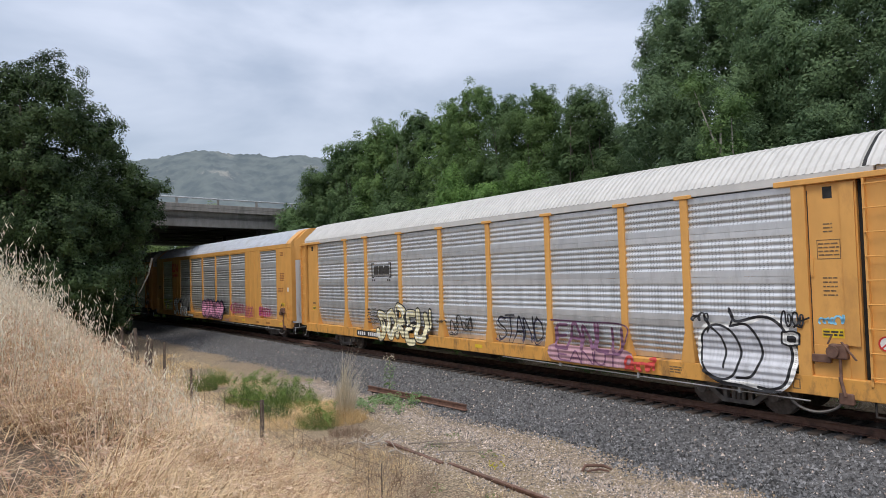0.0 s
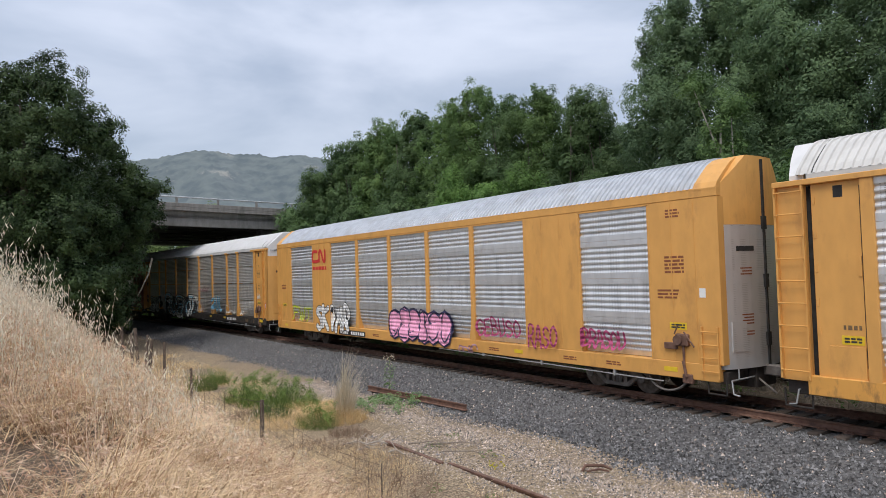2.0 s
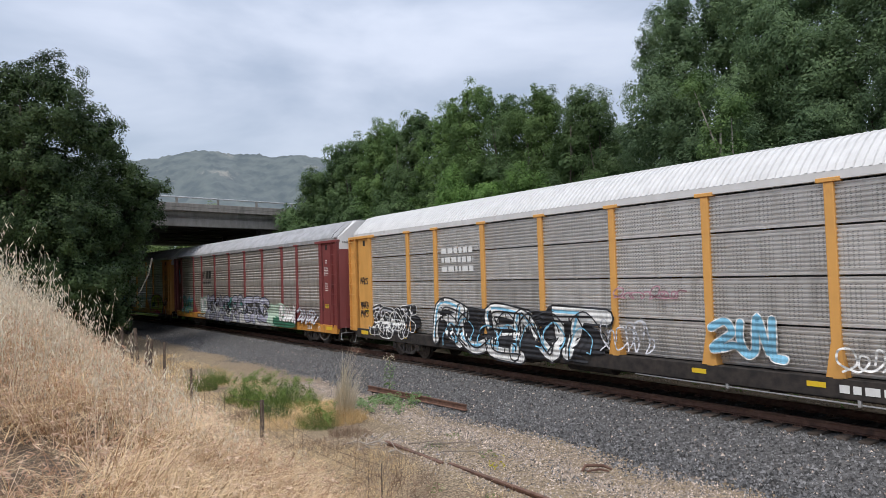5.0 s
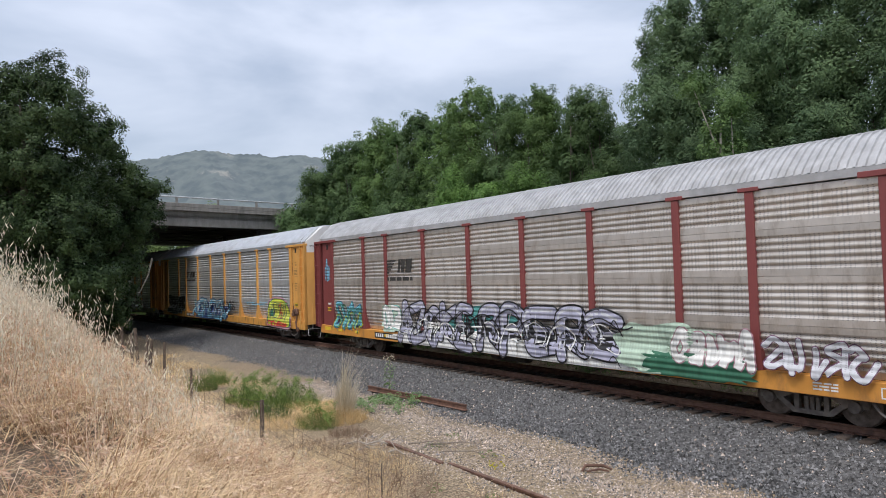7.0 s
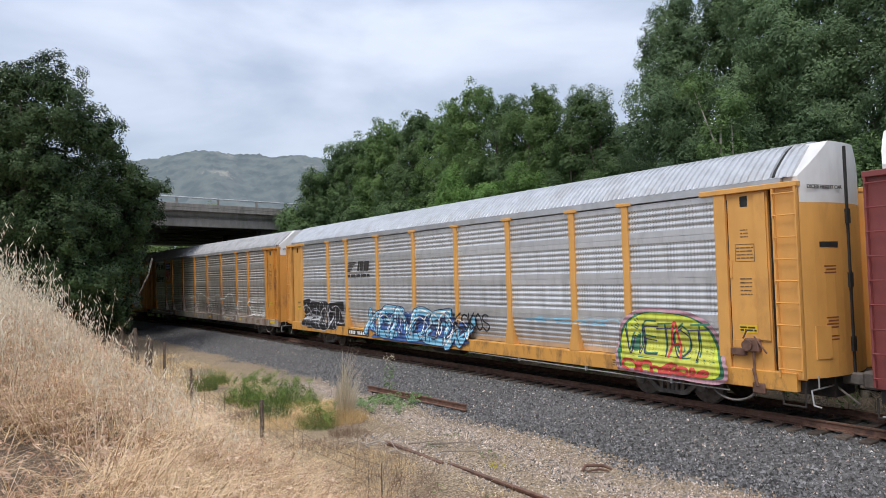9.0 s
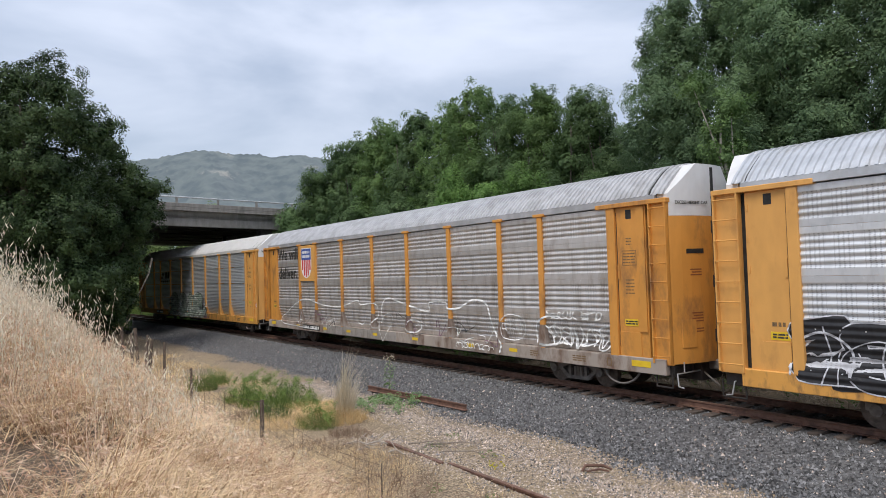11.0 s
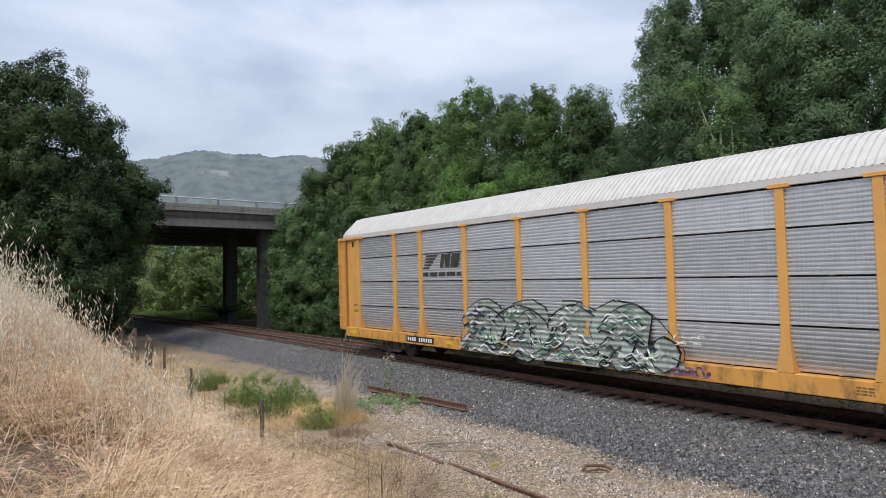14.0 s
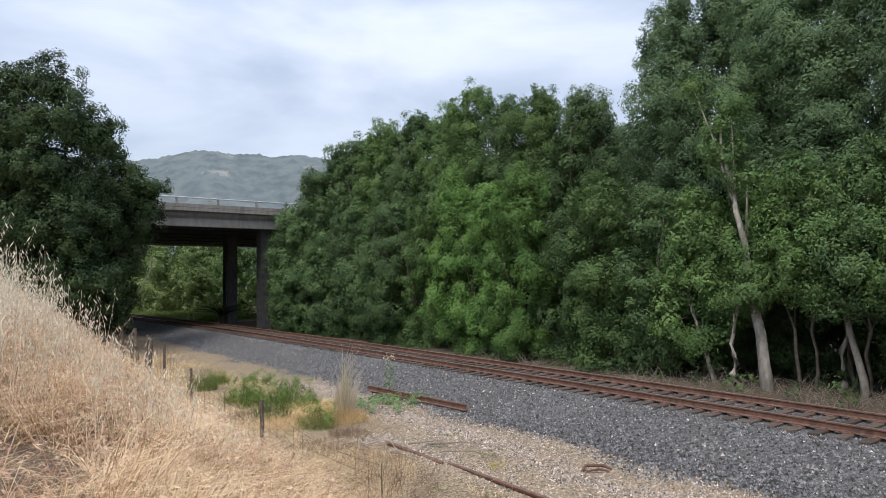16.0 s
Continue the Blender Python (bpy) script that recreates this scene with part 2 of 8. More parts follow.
# ---- mesh helpers ----
def mesh_from(name, verts, faces, materials, smooth_shade=False):
    me = bpy.data.meshes.new(name)
    me.from_pydata([tuple(v) for v in verts], [], faces)
    for m in (materials if isinstance(materials, (list, tuple)) else [materials]):
        me.materials.append(m)
    if smooth_shade:
        me.polygons.foreach_set("use_smooth", [True] * len(me.polygons))
    me.update()
    return me


def face_mesh(name, verts, corners, mat):
    """A mesh of loose faces, all with the same number of corners, from an array of places."""
    me = bpy.data.meshes.new(name)
    verts = np.asarray(verts, np.float32).reshape(-1, 3)
    count = len(verts) // corners
    me.vertices.add(len(verts))
    me.vertices.foreach_set("co", verts.ravel())
    me.loops.add(len(verts))
    me.loops.foreach_set("vertex_index", np.arange(len(verts), dtype=np.int32))
    me.polygons.add(count)
    me.polygons.foreach_set("loop_start", np.arange(0, len(verts), corners, dtype=np.int32))
    me.materials.append(mat)
    me.update(calc_edges=True)
    return me


def index_mesh(name, verts, tris, mat, smooth_shade=False):
    """A mesh of triangles from arrays of places and corners."""
    me = bpy.data.meshes.new(name)
    tris = np.asarray(tris, np.int32).reshape(-1, 3)
    me.vertices.add(len(verts))
    me.vertices.foreach_set("co", np.asarray(verts, np.float32).ravel())
    me.loops.add(tris.size)
    me.loops.foreach_set("vertex_index", tris.ravel())
    me.polygons.add(len(tris))
    me.polygons.foreach_set("loop_start", np.arange(0, tris.size, 3, dtype=np.int32))
    me.materials.append(mat)
    me.update(calc_edges=True)
    return me


def part(name, data, parent, label="", at=None, mat=None):
    """Links a bmesh or a mesh as one object under a thing or a part."""
    if isinstance(data, bmesh.types.BMesh):
        me = bpy.data.meshes.new(name)
        data.to_mesh(me)
        data.free()
        data = me
    if mat is not None and not data.materials:
        data.materials.append(mat)
    ob = new(name, data)
    ob.parent = parent
    if at is not None:
        ob.matrix_basis = at
    return tagged(ob, label)


def thing(name, label, category, group="", kind="", at=None, data=None):
    ob = new(name, data)
    if at is not None:
        ob.matrix_basis = at
    return tagged(ob, label, category, group, kind)


def add_box(bm, x0, x1, y0, y1, z0, z1, bevel=0.0):
    made = bmesh.ops.create_cube(bm, size=1.0, matrix=Matrix.Translation(((x0 + x1) / 2, (y0 + y1) / 2, (z0 + z1) / 2)) @ Matrix.Diagonal((x1 - x0, y1 - y0, z1 - z0, 1)))
    if bevel:
        edges = list({e for v in made["verts"] for e in v.link_edges})
        bmesh.ops.bevel(bm, geom=edges, offset=bevel, segments=1, affect="EDGES")
    return made["verts"]


def box(x0, x1, y0, y1, z0, z1, bevel=0.0):
    bm = bmesh.new()
    add_box(bm, x0, x1, y0, y1, z0, z1, bevel)
    return bm


def add_rod(bm, a, b, r, sides=6, r2=None):
    a, b = Vector(a), Vector(b)
    d = b - a
    m = Matrix.Translation((a + b) / 2) @ d.to_track_quat("Z", "Y").to_matrix().to_4x4()
    bmesh.ops.create_cone(bm, cap_ends=True, segments=sides, radius1=r, radius2=r if r2 is None else r2, depth=d.length, matrix=m)


def rod(a, b, r, sides=6, r2=None):
    bm = bmesh.new()
    add_rod(bm, a, b, r, sides, r2)
    return bm


def tube(points, radii, sides=7):
    """A tapered tube along points, as places and faces."""
    verts, faces = [], []
    points = [Vector(p) for p in points]
    for i, p in enumerate(points):
        d = (points[min(i + 1, len(points) - 1)] - points[max(i - 1, 0)]).normalized()
        q = d.to_track_quat("Z", "Y")
        for k in range(sides):
            t = 2 * math.pi * k / sides
            verts.append(p + q @ Vector((math.cos(t) * radii[i], math.sin(t) * radii[i], 0)))
    for i in range(len(points) - 1):
        for k in range(sides):
            a, b = i * sides + k, i * sides + (k + 1) % sides
            faces.append((a, b, b + sides, a + sides))
    faces.append(tuple(range(sides))[::-1])
    faces.append(tuple(range((len(points) - 1) * sides, len(points) * sides)))
    return verts, faces


def join_tubes(tubes):
    verts, faces = [], []
    for v, f in tubes:
        k = len(verts)
        verts += v
        faces += [tuple(i + k for i in face) for face in f]
    return verts, faces


def sweep(name, profile, s0, s1, step, mats, banked=True, smooth_shade=False, pick=None):
    """A closed section (o, z) swept along the track."""
    svals = np.arange(s0, s1 + 1e-6, step)
    verts, faces, n = [], [], len(profile)
    for s in svals:
        for o, z in profile:
            if banked:
                verts.append(on_track(s, o + BANK * z, z - BANK * o))
            else:
                verts.append(on_track(s, o, z))
    for i in range(len(svals) - 1):
        for k in range(n):
            a, b = i * n + k, i * n + (k + 1) % n
            faces.append((a, b, b + n, a + n))
    faces.append(tuple(range(n)))
    faces.append(tuple(range((len(svals) - 1) * n, len(svals) * n))[::-1])
    me = mesh_from(name, verts, faces, mats, smooth_shade)
    if pick:
        for poly in me.polygons[: (len(svals) - 1) * n]:
            if poly.index % n in pick:
                poly.material_index = 1
    return me


# ---- ground, ballast, track ----
def build_ground():
    near_x = np.arange(-46, 26, 0.6)
    near_y = np.arange(-6, 66, 0.6)
    grow = np.array([1.2 * 1.22 ** k for k in range(34)]).cumsum()
    xs = np.concatenate([near_x[0] - grow[::-1], near_x, near_x[-1] + grow])
    ys = np.concatenate([near_y[0] - grow[::-1], near_y, near_y[-1] + grow])
    gx, gy = np.meshgrid(xs, ys)
    s, o = off_track(gx, gy)
    z = ground_z(s, o, gx, gy)
    nx, ny = len(xs), len(ys)
    idx = np.arange(nx * ny).reshape(ny, nx)
    a, b, c, d = idx[:-1, :-1].ravel(), idx[:-1, 1:].ravel(), idx[1:, 1:].ravel(), idx[1:, :-1].ravel()
    tris = np.concatenate([np.stack([a, b, c], 1), np.stack([a, c, d], 1)])
    me = index_mesh("ground", np.stack([gx.ravel(), gy.ravel(), z.ravel()], 1), tris, MAT_GROUND)
    me.polygons.foreach_set("use_smooth", [True] * len(me.polygons))
    return tagged(new("ground", me), "dry tan soil ground rising to a bank", "ground", kind="structure")


def build_track():
    bed = sweep("ballast_bed", [(5.6, -1.0), (5.6, -0.74), (4.6, -0.66), (3.1, -0.52), (1.75, -0.24), (-1.75, -0.24), (-2.9, -0.62), (-3.4, -1.0)], -60, 330, 1.0, MAT_BALLAST)
    tagged(new("ballast_bed", bed), "grey crushed stone ballast under the track", "ballast", kind="structure")
    head, web, foot = 0.036, 0.012, 0.07
    section = [(-head, -0.005), (-head + 0.01, 0.0), (head - 0.01, 0.0), (head, -0.005), (head, -0.035), (web, -0.055), (web, -0.14), (foot, -0.16), (foot, -0.175),
               (-foot, -0.175), (-foot, -0.16), (-web, -0.14), (-web, -0.055), (-head, -0.035)]
    for o in (0.755, -0.755):
        me = sweep("rail", [(o + a, z) for a, z in section], -60, 330, 1.0, [MAT_RUST, MAT_RAILTOP], pick=(0, 1, 2))
        tagged(new("rail", me), "rust-brown steel rail on timber ties", "rail", "rails of the track", "structure")
    tie = bpy.data.meshes.new("tie")
    bm = box(-0.115, 0.115, -1.30, 1.30, -0.36, -0.185, 0.012)
    bm.to_mesh(tie)
    bm.free()
    tie.materials.append(MAT_TIE)
    plate = bpy.data.meshes.new("tie_plate")
    bm = box(-0.10, 0.10, -0.16, 0.16, -0.185, -0.166)
    for dx in (-0.06, 0.06):
        for dy in (-0.10, 0.10):
            add_box(bm, dx - 0.014, dx + 0.014, dy - 0.014, dy + 0.014, -0.17, -0.14)
    bm.to_mesh(plate)
    bm.free()
    plate.materials.append(MAT_RUST)
    rng = random.Random(4)
    for k in range(300):
        s = -30 + k * 0.495
        p = on_track(s, 0)
        a = float(np.interp(s, SS, PA))
        m = Matrix.Translation(p) @ Matrix.Rotation(a + radians(90) + rng.uniform(-0.02, 0.02), 4, "Z") @ Matrix.Rotation(-BANK, 4, "X") @ Matrix.Translation((0, rng.uniform(-0.06, 0.06), rng.uniform(-0.006, 0.002)))
        t = thing("railway_tie", "dark weathered timber railway tie", "railway tie", "ties under the rails", at=m, data=tie)
        for o in (0.755, -0.755):
            part("tie_plate", plate, t, at=Matrix.Translation((0, o, 0)))


build_ground()
build_track()


# ---- bridge ----
def build_bridge():
    """A concrete road bridge square over the track, on round-edged columns beyond it."""
    a = float(np.interp(50.3, SS, PA))
    base = Matrix.Translation(on_track(50.3, 0)) @ Matrix.Rotation(a + radians(90), 4, "Z")
    br = thing("road_bridge", "weathered grey concrete road bridge over the railway track", "bridge", at=base)
    x1 = 27.0
    part("girder", box(0.35, 0.75, -430, 130, 7.32, 8.42, 0.02), br, mat=MAT_CONCRETE)
    part("girder", box(x1 - 0.75, x1 - 0.35, -430, 130, 7.32, 8.42, 0.02), br, mat=MAT_CONCRETE)
    for k in range(5):
        x = 4.5 + k * 4.5
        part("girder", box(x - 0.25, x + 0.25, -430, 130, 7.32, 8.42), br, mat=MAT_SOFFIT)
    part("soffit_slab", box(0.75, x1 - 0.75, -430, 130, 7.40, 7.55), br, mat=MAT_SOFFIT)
    part("deck", box(0.35, x1 - 0.35, -430, 130, 7.90, 8.15), br, mat=MAT_CONCRETE)
    for x in (0.0, x1 - 0.75):
        part("edge_beam", box(x, x + 0.75, -430, 130, 8.42, 8.68, 0.02), br, mat=MAT_CONCRETE)
    for x in (0.0, x1 - 0.35):
        part("parapet", box(x, x + 0.35, -430, 130, 8.684, 8.98, 0.02), br, mat=MAT_CONCRETE)
        rail = part("railing", rod((x + 0.17, -430, 9.42), (x + 0.17, 130, 9.42), 0.06), br, "galvanised tube railing", mat=MAT_GALV)
        for k in range(41):
            y = -60 + 3.0 * k
            part("railing_post", box(x + 0.12, x + 0.22, y - 0.08, y + 0.08, 8.98, 9.40), rail, mat=MAT_CONCRETE)
    for x, y in ((1.7, -4.3), (9.4, -4.3), *((x, -4.3 - 30 * k) for k in range(1, 15) for x in (3.0, 20.0))):
        bm = bmesh.new()
        add_box(bm, x - 0.5, x + 0.5, y - 0.5, y + 0.5, -1.2, 7.42)
        bmesh.ops.bevel(bm, geom=[e for e in bm.edges if abs(e.verts[0].co.z - e.verts[1].co.z) > 2], offset=0.1, segments=2, affect="EDGES")
        part("column", bm, br, mat=MAT_COLUMN)
    # unseen walls added either side of the track to cut light under the deck
    part("shade_wall", box(0.6, x1 - 0.6, 9.5, 10.3, -1.5, 7.38), br, mat=MAT_SOFFIT)
    part("shade_wall", box(0.6, x1 - 0.6, -24.0, -23.2, -1.5, 7.38), br, mat=MAT_SOFFIT)
    return br


build_bridge()


# ---- the train: bi-level and tri-level car carriers with perforated steel sides ----
SPEED, TAIL_S, PITCH = 12.6, 23.30, 28.65


def tail_at(t):
    """Where the last car's middle is; the train slows a little and picks up again."""
    drift = np.interp(t, (0, 4.2, 6.6, 7.8, 9.0, 11.3, 13.3, 16.0), (-0.18, 0.14, 0.34, 0.48, 0.43, 0.20, 0.07, -0.08))
    return TAIL_S - SPEED * (t - 13.3) + float(drift)


def car_pose(s):
    """A car's pose: its trucks stand on the track 9.86 m ahead and behind."""
    a, b = on_track(s - 9.86, 0), on_track(s + 9.86, 0)
    d = (b - a).normalized()
    return Matrix.Translation((a + b) / 2) @ Matrix.Rotation(math.atan2(d.y, d.x), 4, "Z") @ Matrix.Rotation(-BANK, 4, "X")


def panel_material(name, base, second, stain, holes=0.62, rough=0.42, metal=0.62, stain_at=(0.5, 0.72)):
    """Galvanised sheet with rows of small round holes, streaks and grime."""
    m = material(name, base, second, rough, metal, scale=5.0, spread=(0.3, 0.7), stain=stain, stain_scale=2.2, stain_at=stain_at, stretch=(1.6, 1, 0.5), per_object=0.10)
    n, l = m.node_tree.nodes, m.node_tree.links
    b = n["Principled BSDF"]
    if holes:
        co = n.new("ShaderNodeTexCoord")
        sep = n.new("ShaderNodeSeparateXYZ")
        l.new(co.outputs["Object"], sep.inputs[0])

        def wave(out, pitch):
            k = n.new("ShaderNodeMath")
            k.operation = "MULTIPLY"
            k.inputs[1].default_value = 2 * math.pi / pitch
            l.new(out, k.inputs[0])
            c = n.new("ShaderNodeMath")
            c.operation = "COSINE"
            l.new(k.outputs[0], c.inputs[0])
            return c.outputs[0]

        add = n.new("ShaderNodeMath")
        add.operation = "ADD"
        l.new(wave(sep.outputs["X"], 0.095), add.inputs[0])
        l.new(wave(sep.outputs["Z"], 0.042), add.inputs[1])
        gt = n.new("ShaderNodeMapRange")
        gt.inputs["From Min"].default_value, gt.inputs["From Max"].default_value = 0.95, 1.4
        l.new(add.outputs[0], gt.inputs["Value"])
        # groups of holes, with plain sheet between
        grp = n.new("ShaderNodeMapRange")
        grp.inputs["From Min"].default_value, grp.inputs["From Max"].default_value = -0.55, -0.45
        l.new(wave(sep.outputs["X"], 0.57), grp.inputs["Value"])
        mul = n.new("ShaderNodeMath")
        mul.operation = "MULTIPLY"
        gt.inputs["To Max"].default_value = holes
        seen = gt.outputs["Result"]
        for seam in (5.03, 4.15, 3.12, 2.07, 1.07):
            off = n.new("ShaderNodeMath")
            off.operation = "COMPARE"
            off.inputs[1].default_value, off.inputs[2].default_value = seam, 0.15
            l.new(sep.outputs["Z"], off.inputs[0])
            keep = n.new("ShaderNodeMath")
            keep.operation = "SUBTRACT"
            keep.use_clamp = True
            l.new(seen, keep.inputs[0])
            l.new(off.outputs[0], keep.inputs[1])
            seen = keep.outputs[0]
        l.new(seen, mul.inputs[0])
        l.new(grp.outputs["Result"], mul.inputs[1])
        mx = n.new("ShaderNodeMix")
        mx.data_type = "RGBA"
        l.new(mul.outputs[0], mx.inputs["Factor"])
        old = b.inputs["Base Color"].links[0].from_socket
        l.new(old, mx.inputs["A"])
        mx.inputs["B"].default_value = (0.05, 0.05, 0.053, 1)
        l.new(mx.outputs["Result"], b.inputs["Base Color"])
    return m


def paint(name, base, rust=(0.16, 0.08, 0.05), rough=0.5, stain_at=(0.60, 0.80), scale=1.6):
    lighter = tuple(min(1, c * 1.12) for c in base)
    return material(name, base, lighter, rough, scale=3.0, stain=rust, stain_scale=scale, stain_at=stain_at, bump=0.08, bump_scale=30, stretch=(1, 1, 0.45))


MAT_YELLOW = paint("yellow_car_paint", (0.65, 0.335, 0.092), (0.36, 0.17, 0.06), stain_at=(0.56, 0.86), scale=1.3)
MAT_YELLOW_OLD = paint("faded_yellow_paint", (0.60, 0.27, 0.055), (0.20, 0.10, 0.05), stain_at=(0.50, 0.74))
MAT_YELLOW_SILL = paint("dirty_yellow_paint", (0.64, 0.32, 0.075), (0.16, 0.09, 0.05), stain_at=(0.50, 0.70), scale=2.6)
MAT_SILL_WORN = paint("bare_worn_sill", (0.36, 0.31, 0.27), (0.17, 0.11, 0.08), stain_at=(0.45, 0.65), scale=2.2)
MAT_MAROON = paint("maroon_car_paint", (0.20, 0.050, 0.048), (0.10, 0.04, 0.04))
MAT_WHITE = paint("white_car_paint", (0.62, 0.62, 0.62), (0.42, 0.38, 0.34), stain_at=(0.62, 0.85))
MAT_WHITE_ROOF = paint("white_roof_paint", (0.55, 0.54, 0.52), (0.50, 0.46, 0.41), stain_at=(0.62, 0.9))
MAT_SILVER_ROOF = material("galvanised_roof", (0.50, 0.52, 0.55), (0.60, 0.62, 0.65), 0.40, 0.5, scale=3, stain=(0.46, 0.46, 0.46), stain_scale=0.9)
MAT_GREY_ROOF = material("weathered_roof", (0.40, 0.40, 0.41), (0.52, 0.52, 0.53), 0.5, 0.35, scale=3, stain=(0.36, 0.355, 0.35), stain_scale=0.9)
MAT_PANEL = panel_material("grey_perforated_panel", (0.692, 0.701, 0.714), (0.753, 0.763, 0.779), (0.553, 0.561, 0.571))
MAT_PANEL_PLAIN = panel_material("blue_grey_panel", (0.637, 0.655, 0.678), (0.694, 0.714, 0.739), (0.510, 0.524, 0.542), holes=0.18, stain_at=(0.6, 0.85))
MAT_PANEL_BROWN = panel_material("grimy_brown_panel", (0.590, 0.545, 0.500), (0.650, 0.602, 0.555), (0.400, 0.345, 0.295))
MAT_PANEL_WORN = panel_material("rust_streaked_panel", (0.600, 0.570, 0.545), (0.665, 0.635, 0.610), (0.400, 0.345, 0.300), stain_at=(0.50, 0.74))
MAT_PANEL_DARK = panel_material("dark_grey_panel", (0.64, 0.62, 0.60), (0.70, 0.68, 0.66), (0.50, 0.48, 0.46))
MAT_UNDER = material("black_underframe", (0.022, 0.020, 0.019), (0.055, 0.045, 0.04), 0.8, 0.2, scale=5, bump=0.3)
MAT_TRUCK = material("grimy_truck_steel", (0.13, 0.118, 0.11), (0.24, 0.22, 0.205), 0.75, 0.3, scale=6, bump=0.3)
MAT_WHEEL = material("wheel_steel", (0.09, 0.078, 0.07), (0.17, 0.145, 0.13), 0.6, 0.6, scale=9)
MAT_SEAM = material("black_seal_and_gap_shade", (0.012, 0.012, 0.012), (0.03, 0.03, 0.03), 0.8)
MAT_PLATE_BLACK = material("black_plate_paint", (0.015, 0.015, 0.016), (0.03, 0.03, 0.03), 0.5)
MAT_LETTER_WHITE = material("white_lettering", (0.75, 0.75, 0.74), (0.82, 0.82, 0.80), 0.6)
MAT_LETTER_BLACK = material("black_lettering", (0.03, 0.028, 0.026), (0.06, 0.055, 0.05), 0.6)
MAT_LETTER_BROWN = material("brown_lettering", (0.22, 0.07, 0.03), (0.28, 0.10, 0.04), 0.6)
MAT_NOTICE = material("worn_black_ink", (0.13, 0.085, 0.045), (0.26, 0.16, 0.07), 0.6, scale=20)
MAT_REFLECTOR = material("yellow_reflector", (0.72, 0.48, 0.03), (0.80, 0.56, 0.04), 0.3)
MAT_RED = material("red_sign_paint", (0.55, 0.03, 0.03), (0.62, 0.05, 0.05), 0.5)
MAT_BLUE = material("blue_sign_paint", (0.03, 0.07, 0.30), (0.05, 0.10, 0.36), 0.5)
SPRAY = {}


def spray(name, colour):
    """Spray paint on perforated, ribbed sheet: the ribs and the rows of holes show through it."""
    if name in SPRAY:
        return SPRAY[name]
    m = panel_material("spray_" + name, colour, tuple(min(1, c * 1.2 + 0.01) for c in colour), tuple(c * 0.72 for c in colour), 0.35, 0.5, 0.0)
    n, l = m.node_tree.nodes, m.node_tree.links
    co = n.new("ShaderNodeTexCoord")
    sep = n.new("ShaderNodeSeparateXYZ")
    l.new(co.outputs["Object"], sep.inputs[0])
    k = n.new("ShaderNodeMath")
    k.operation = "MULTIPLY"
    k.inputs[1].default_value = 2 * math.pi / 0.15
    l.new(sep.outputs["Z"], k.inputs[0])
    c = n.new("ShaderNodeMath")
    c.operation = "COSINE"
    l.new(k.outputs[0], c.inputs[0])
    bp = n.new("ShaderNodeBump")
    bp.inputs["Strength"].default_value, bp.inputs["Distance"].default_value = 0.55, 0.02
    l.new(c.outputs[0], bp.inputs["Height"])
    l.new(bp.outputs["Normal"], n["Principled BSDF"].inputs["Normal"])
    SPRAY[name] = m
    return m


for _n, _c in (("white", (0.78, 0.78, 0.76)), ("black", (0.015, 0.015, 0.018)), ("cream", (0.72, 0.66, 0.42)), ("pink", (0.82, 0.36, 0.54)), ("magenta", (0.40, 0.06, 0.16)),
               ("plum", (0.16, 0.07, 0.13)), ("lime", (0.50, 0.58, 0.05)), ("yellowgreen", (0.50, 0.52, 0.08)), ("sky", (0.22, 0.52, 0.72)), ("blue", (0.05, 0.12, 0.34)),
               ("teal", (0.10, 0.36, 0.34)), ("lilac", (0.40, 0.40, 0.52)), ("mint", (0.48, 0.62, 0.50)), ("forest", (0.03, 0.14, 0.08)), ("sage", (0.30, 0.36, 0.28)),
               ("mist", (0.31, 0.36, 0.32)), ("red", (0.55, 0.06, 0.05)), ("navy", (0.03, 0.03, 0.08)), ("silver", (0.55, 0.56, 0.60)), ("rose", (0.42, 0.24, 0.28))):
    spray(_n, _c)

POSTS = (-8.94, -7.02, -4.21, -1.39, 1.39, 4.21, 7.02, 8.94)
# ends of a car along x: panel, post, end sheet, ladder board
ENDS = {1: (11.90, 12.14, 13.10, 13.22, 13.85), -1: (11.55, 11.83, 12.80, 12.94, 13.47)}
ROWS_Z = (5.03, 4.15, 3.12, 2.07, 1.07)
CACHE = {}


def cached(key, mat, make):
    """One mesh for all parts that share shape and material."""
    k = (key, mat.name)
    if k not in CACHE:
        data = make()
        if isinstance(data, bmesh.types.BMesh):
            me = bpy.data.meshes.new(str(key[0]))
            data.to_mesh(me)
            data.free()
            data = me
        if not data.materials:
            data.materials.append(mat)
        CACHE[k] = data
    return CACHE[k]


def tuck(z):
    """How far the sheet stands in from the posts, growing towards the sill."""
    return 1.475 - 0.20 * max(0.0, (2.07 - z) / 1.0) ** 2


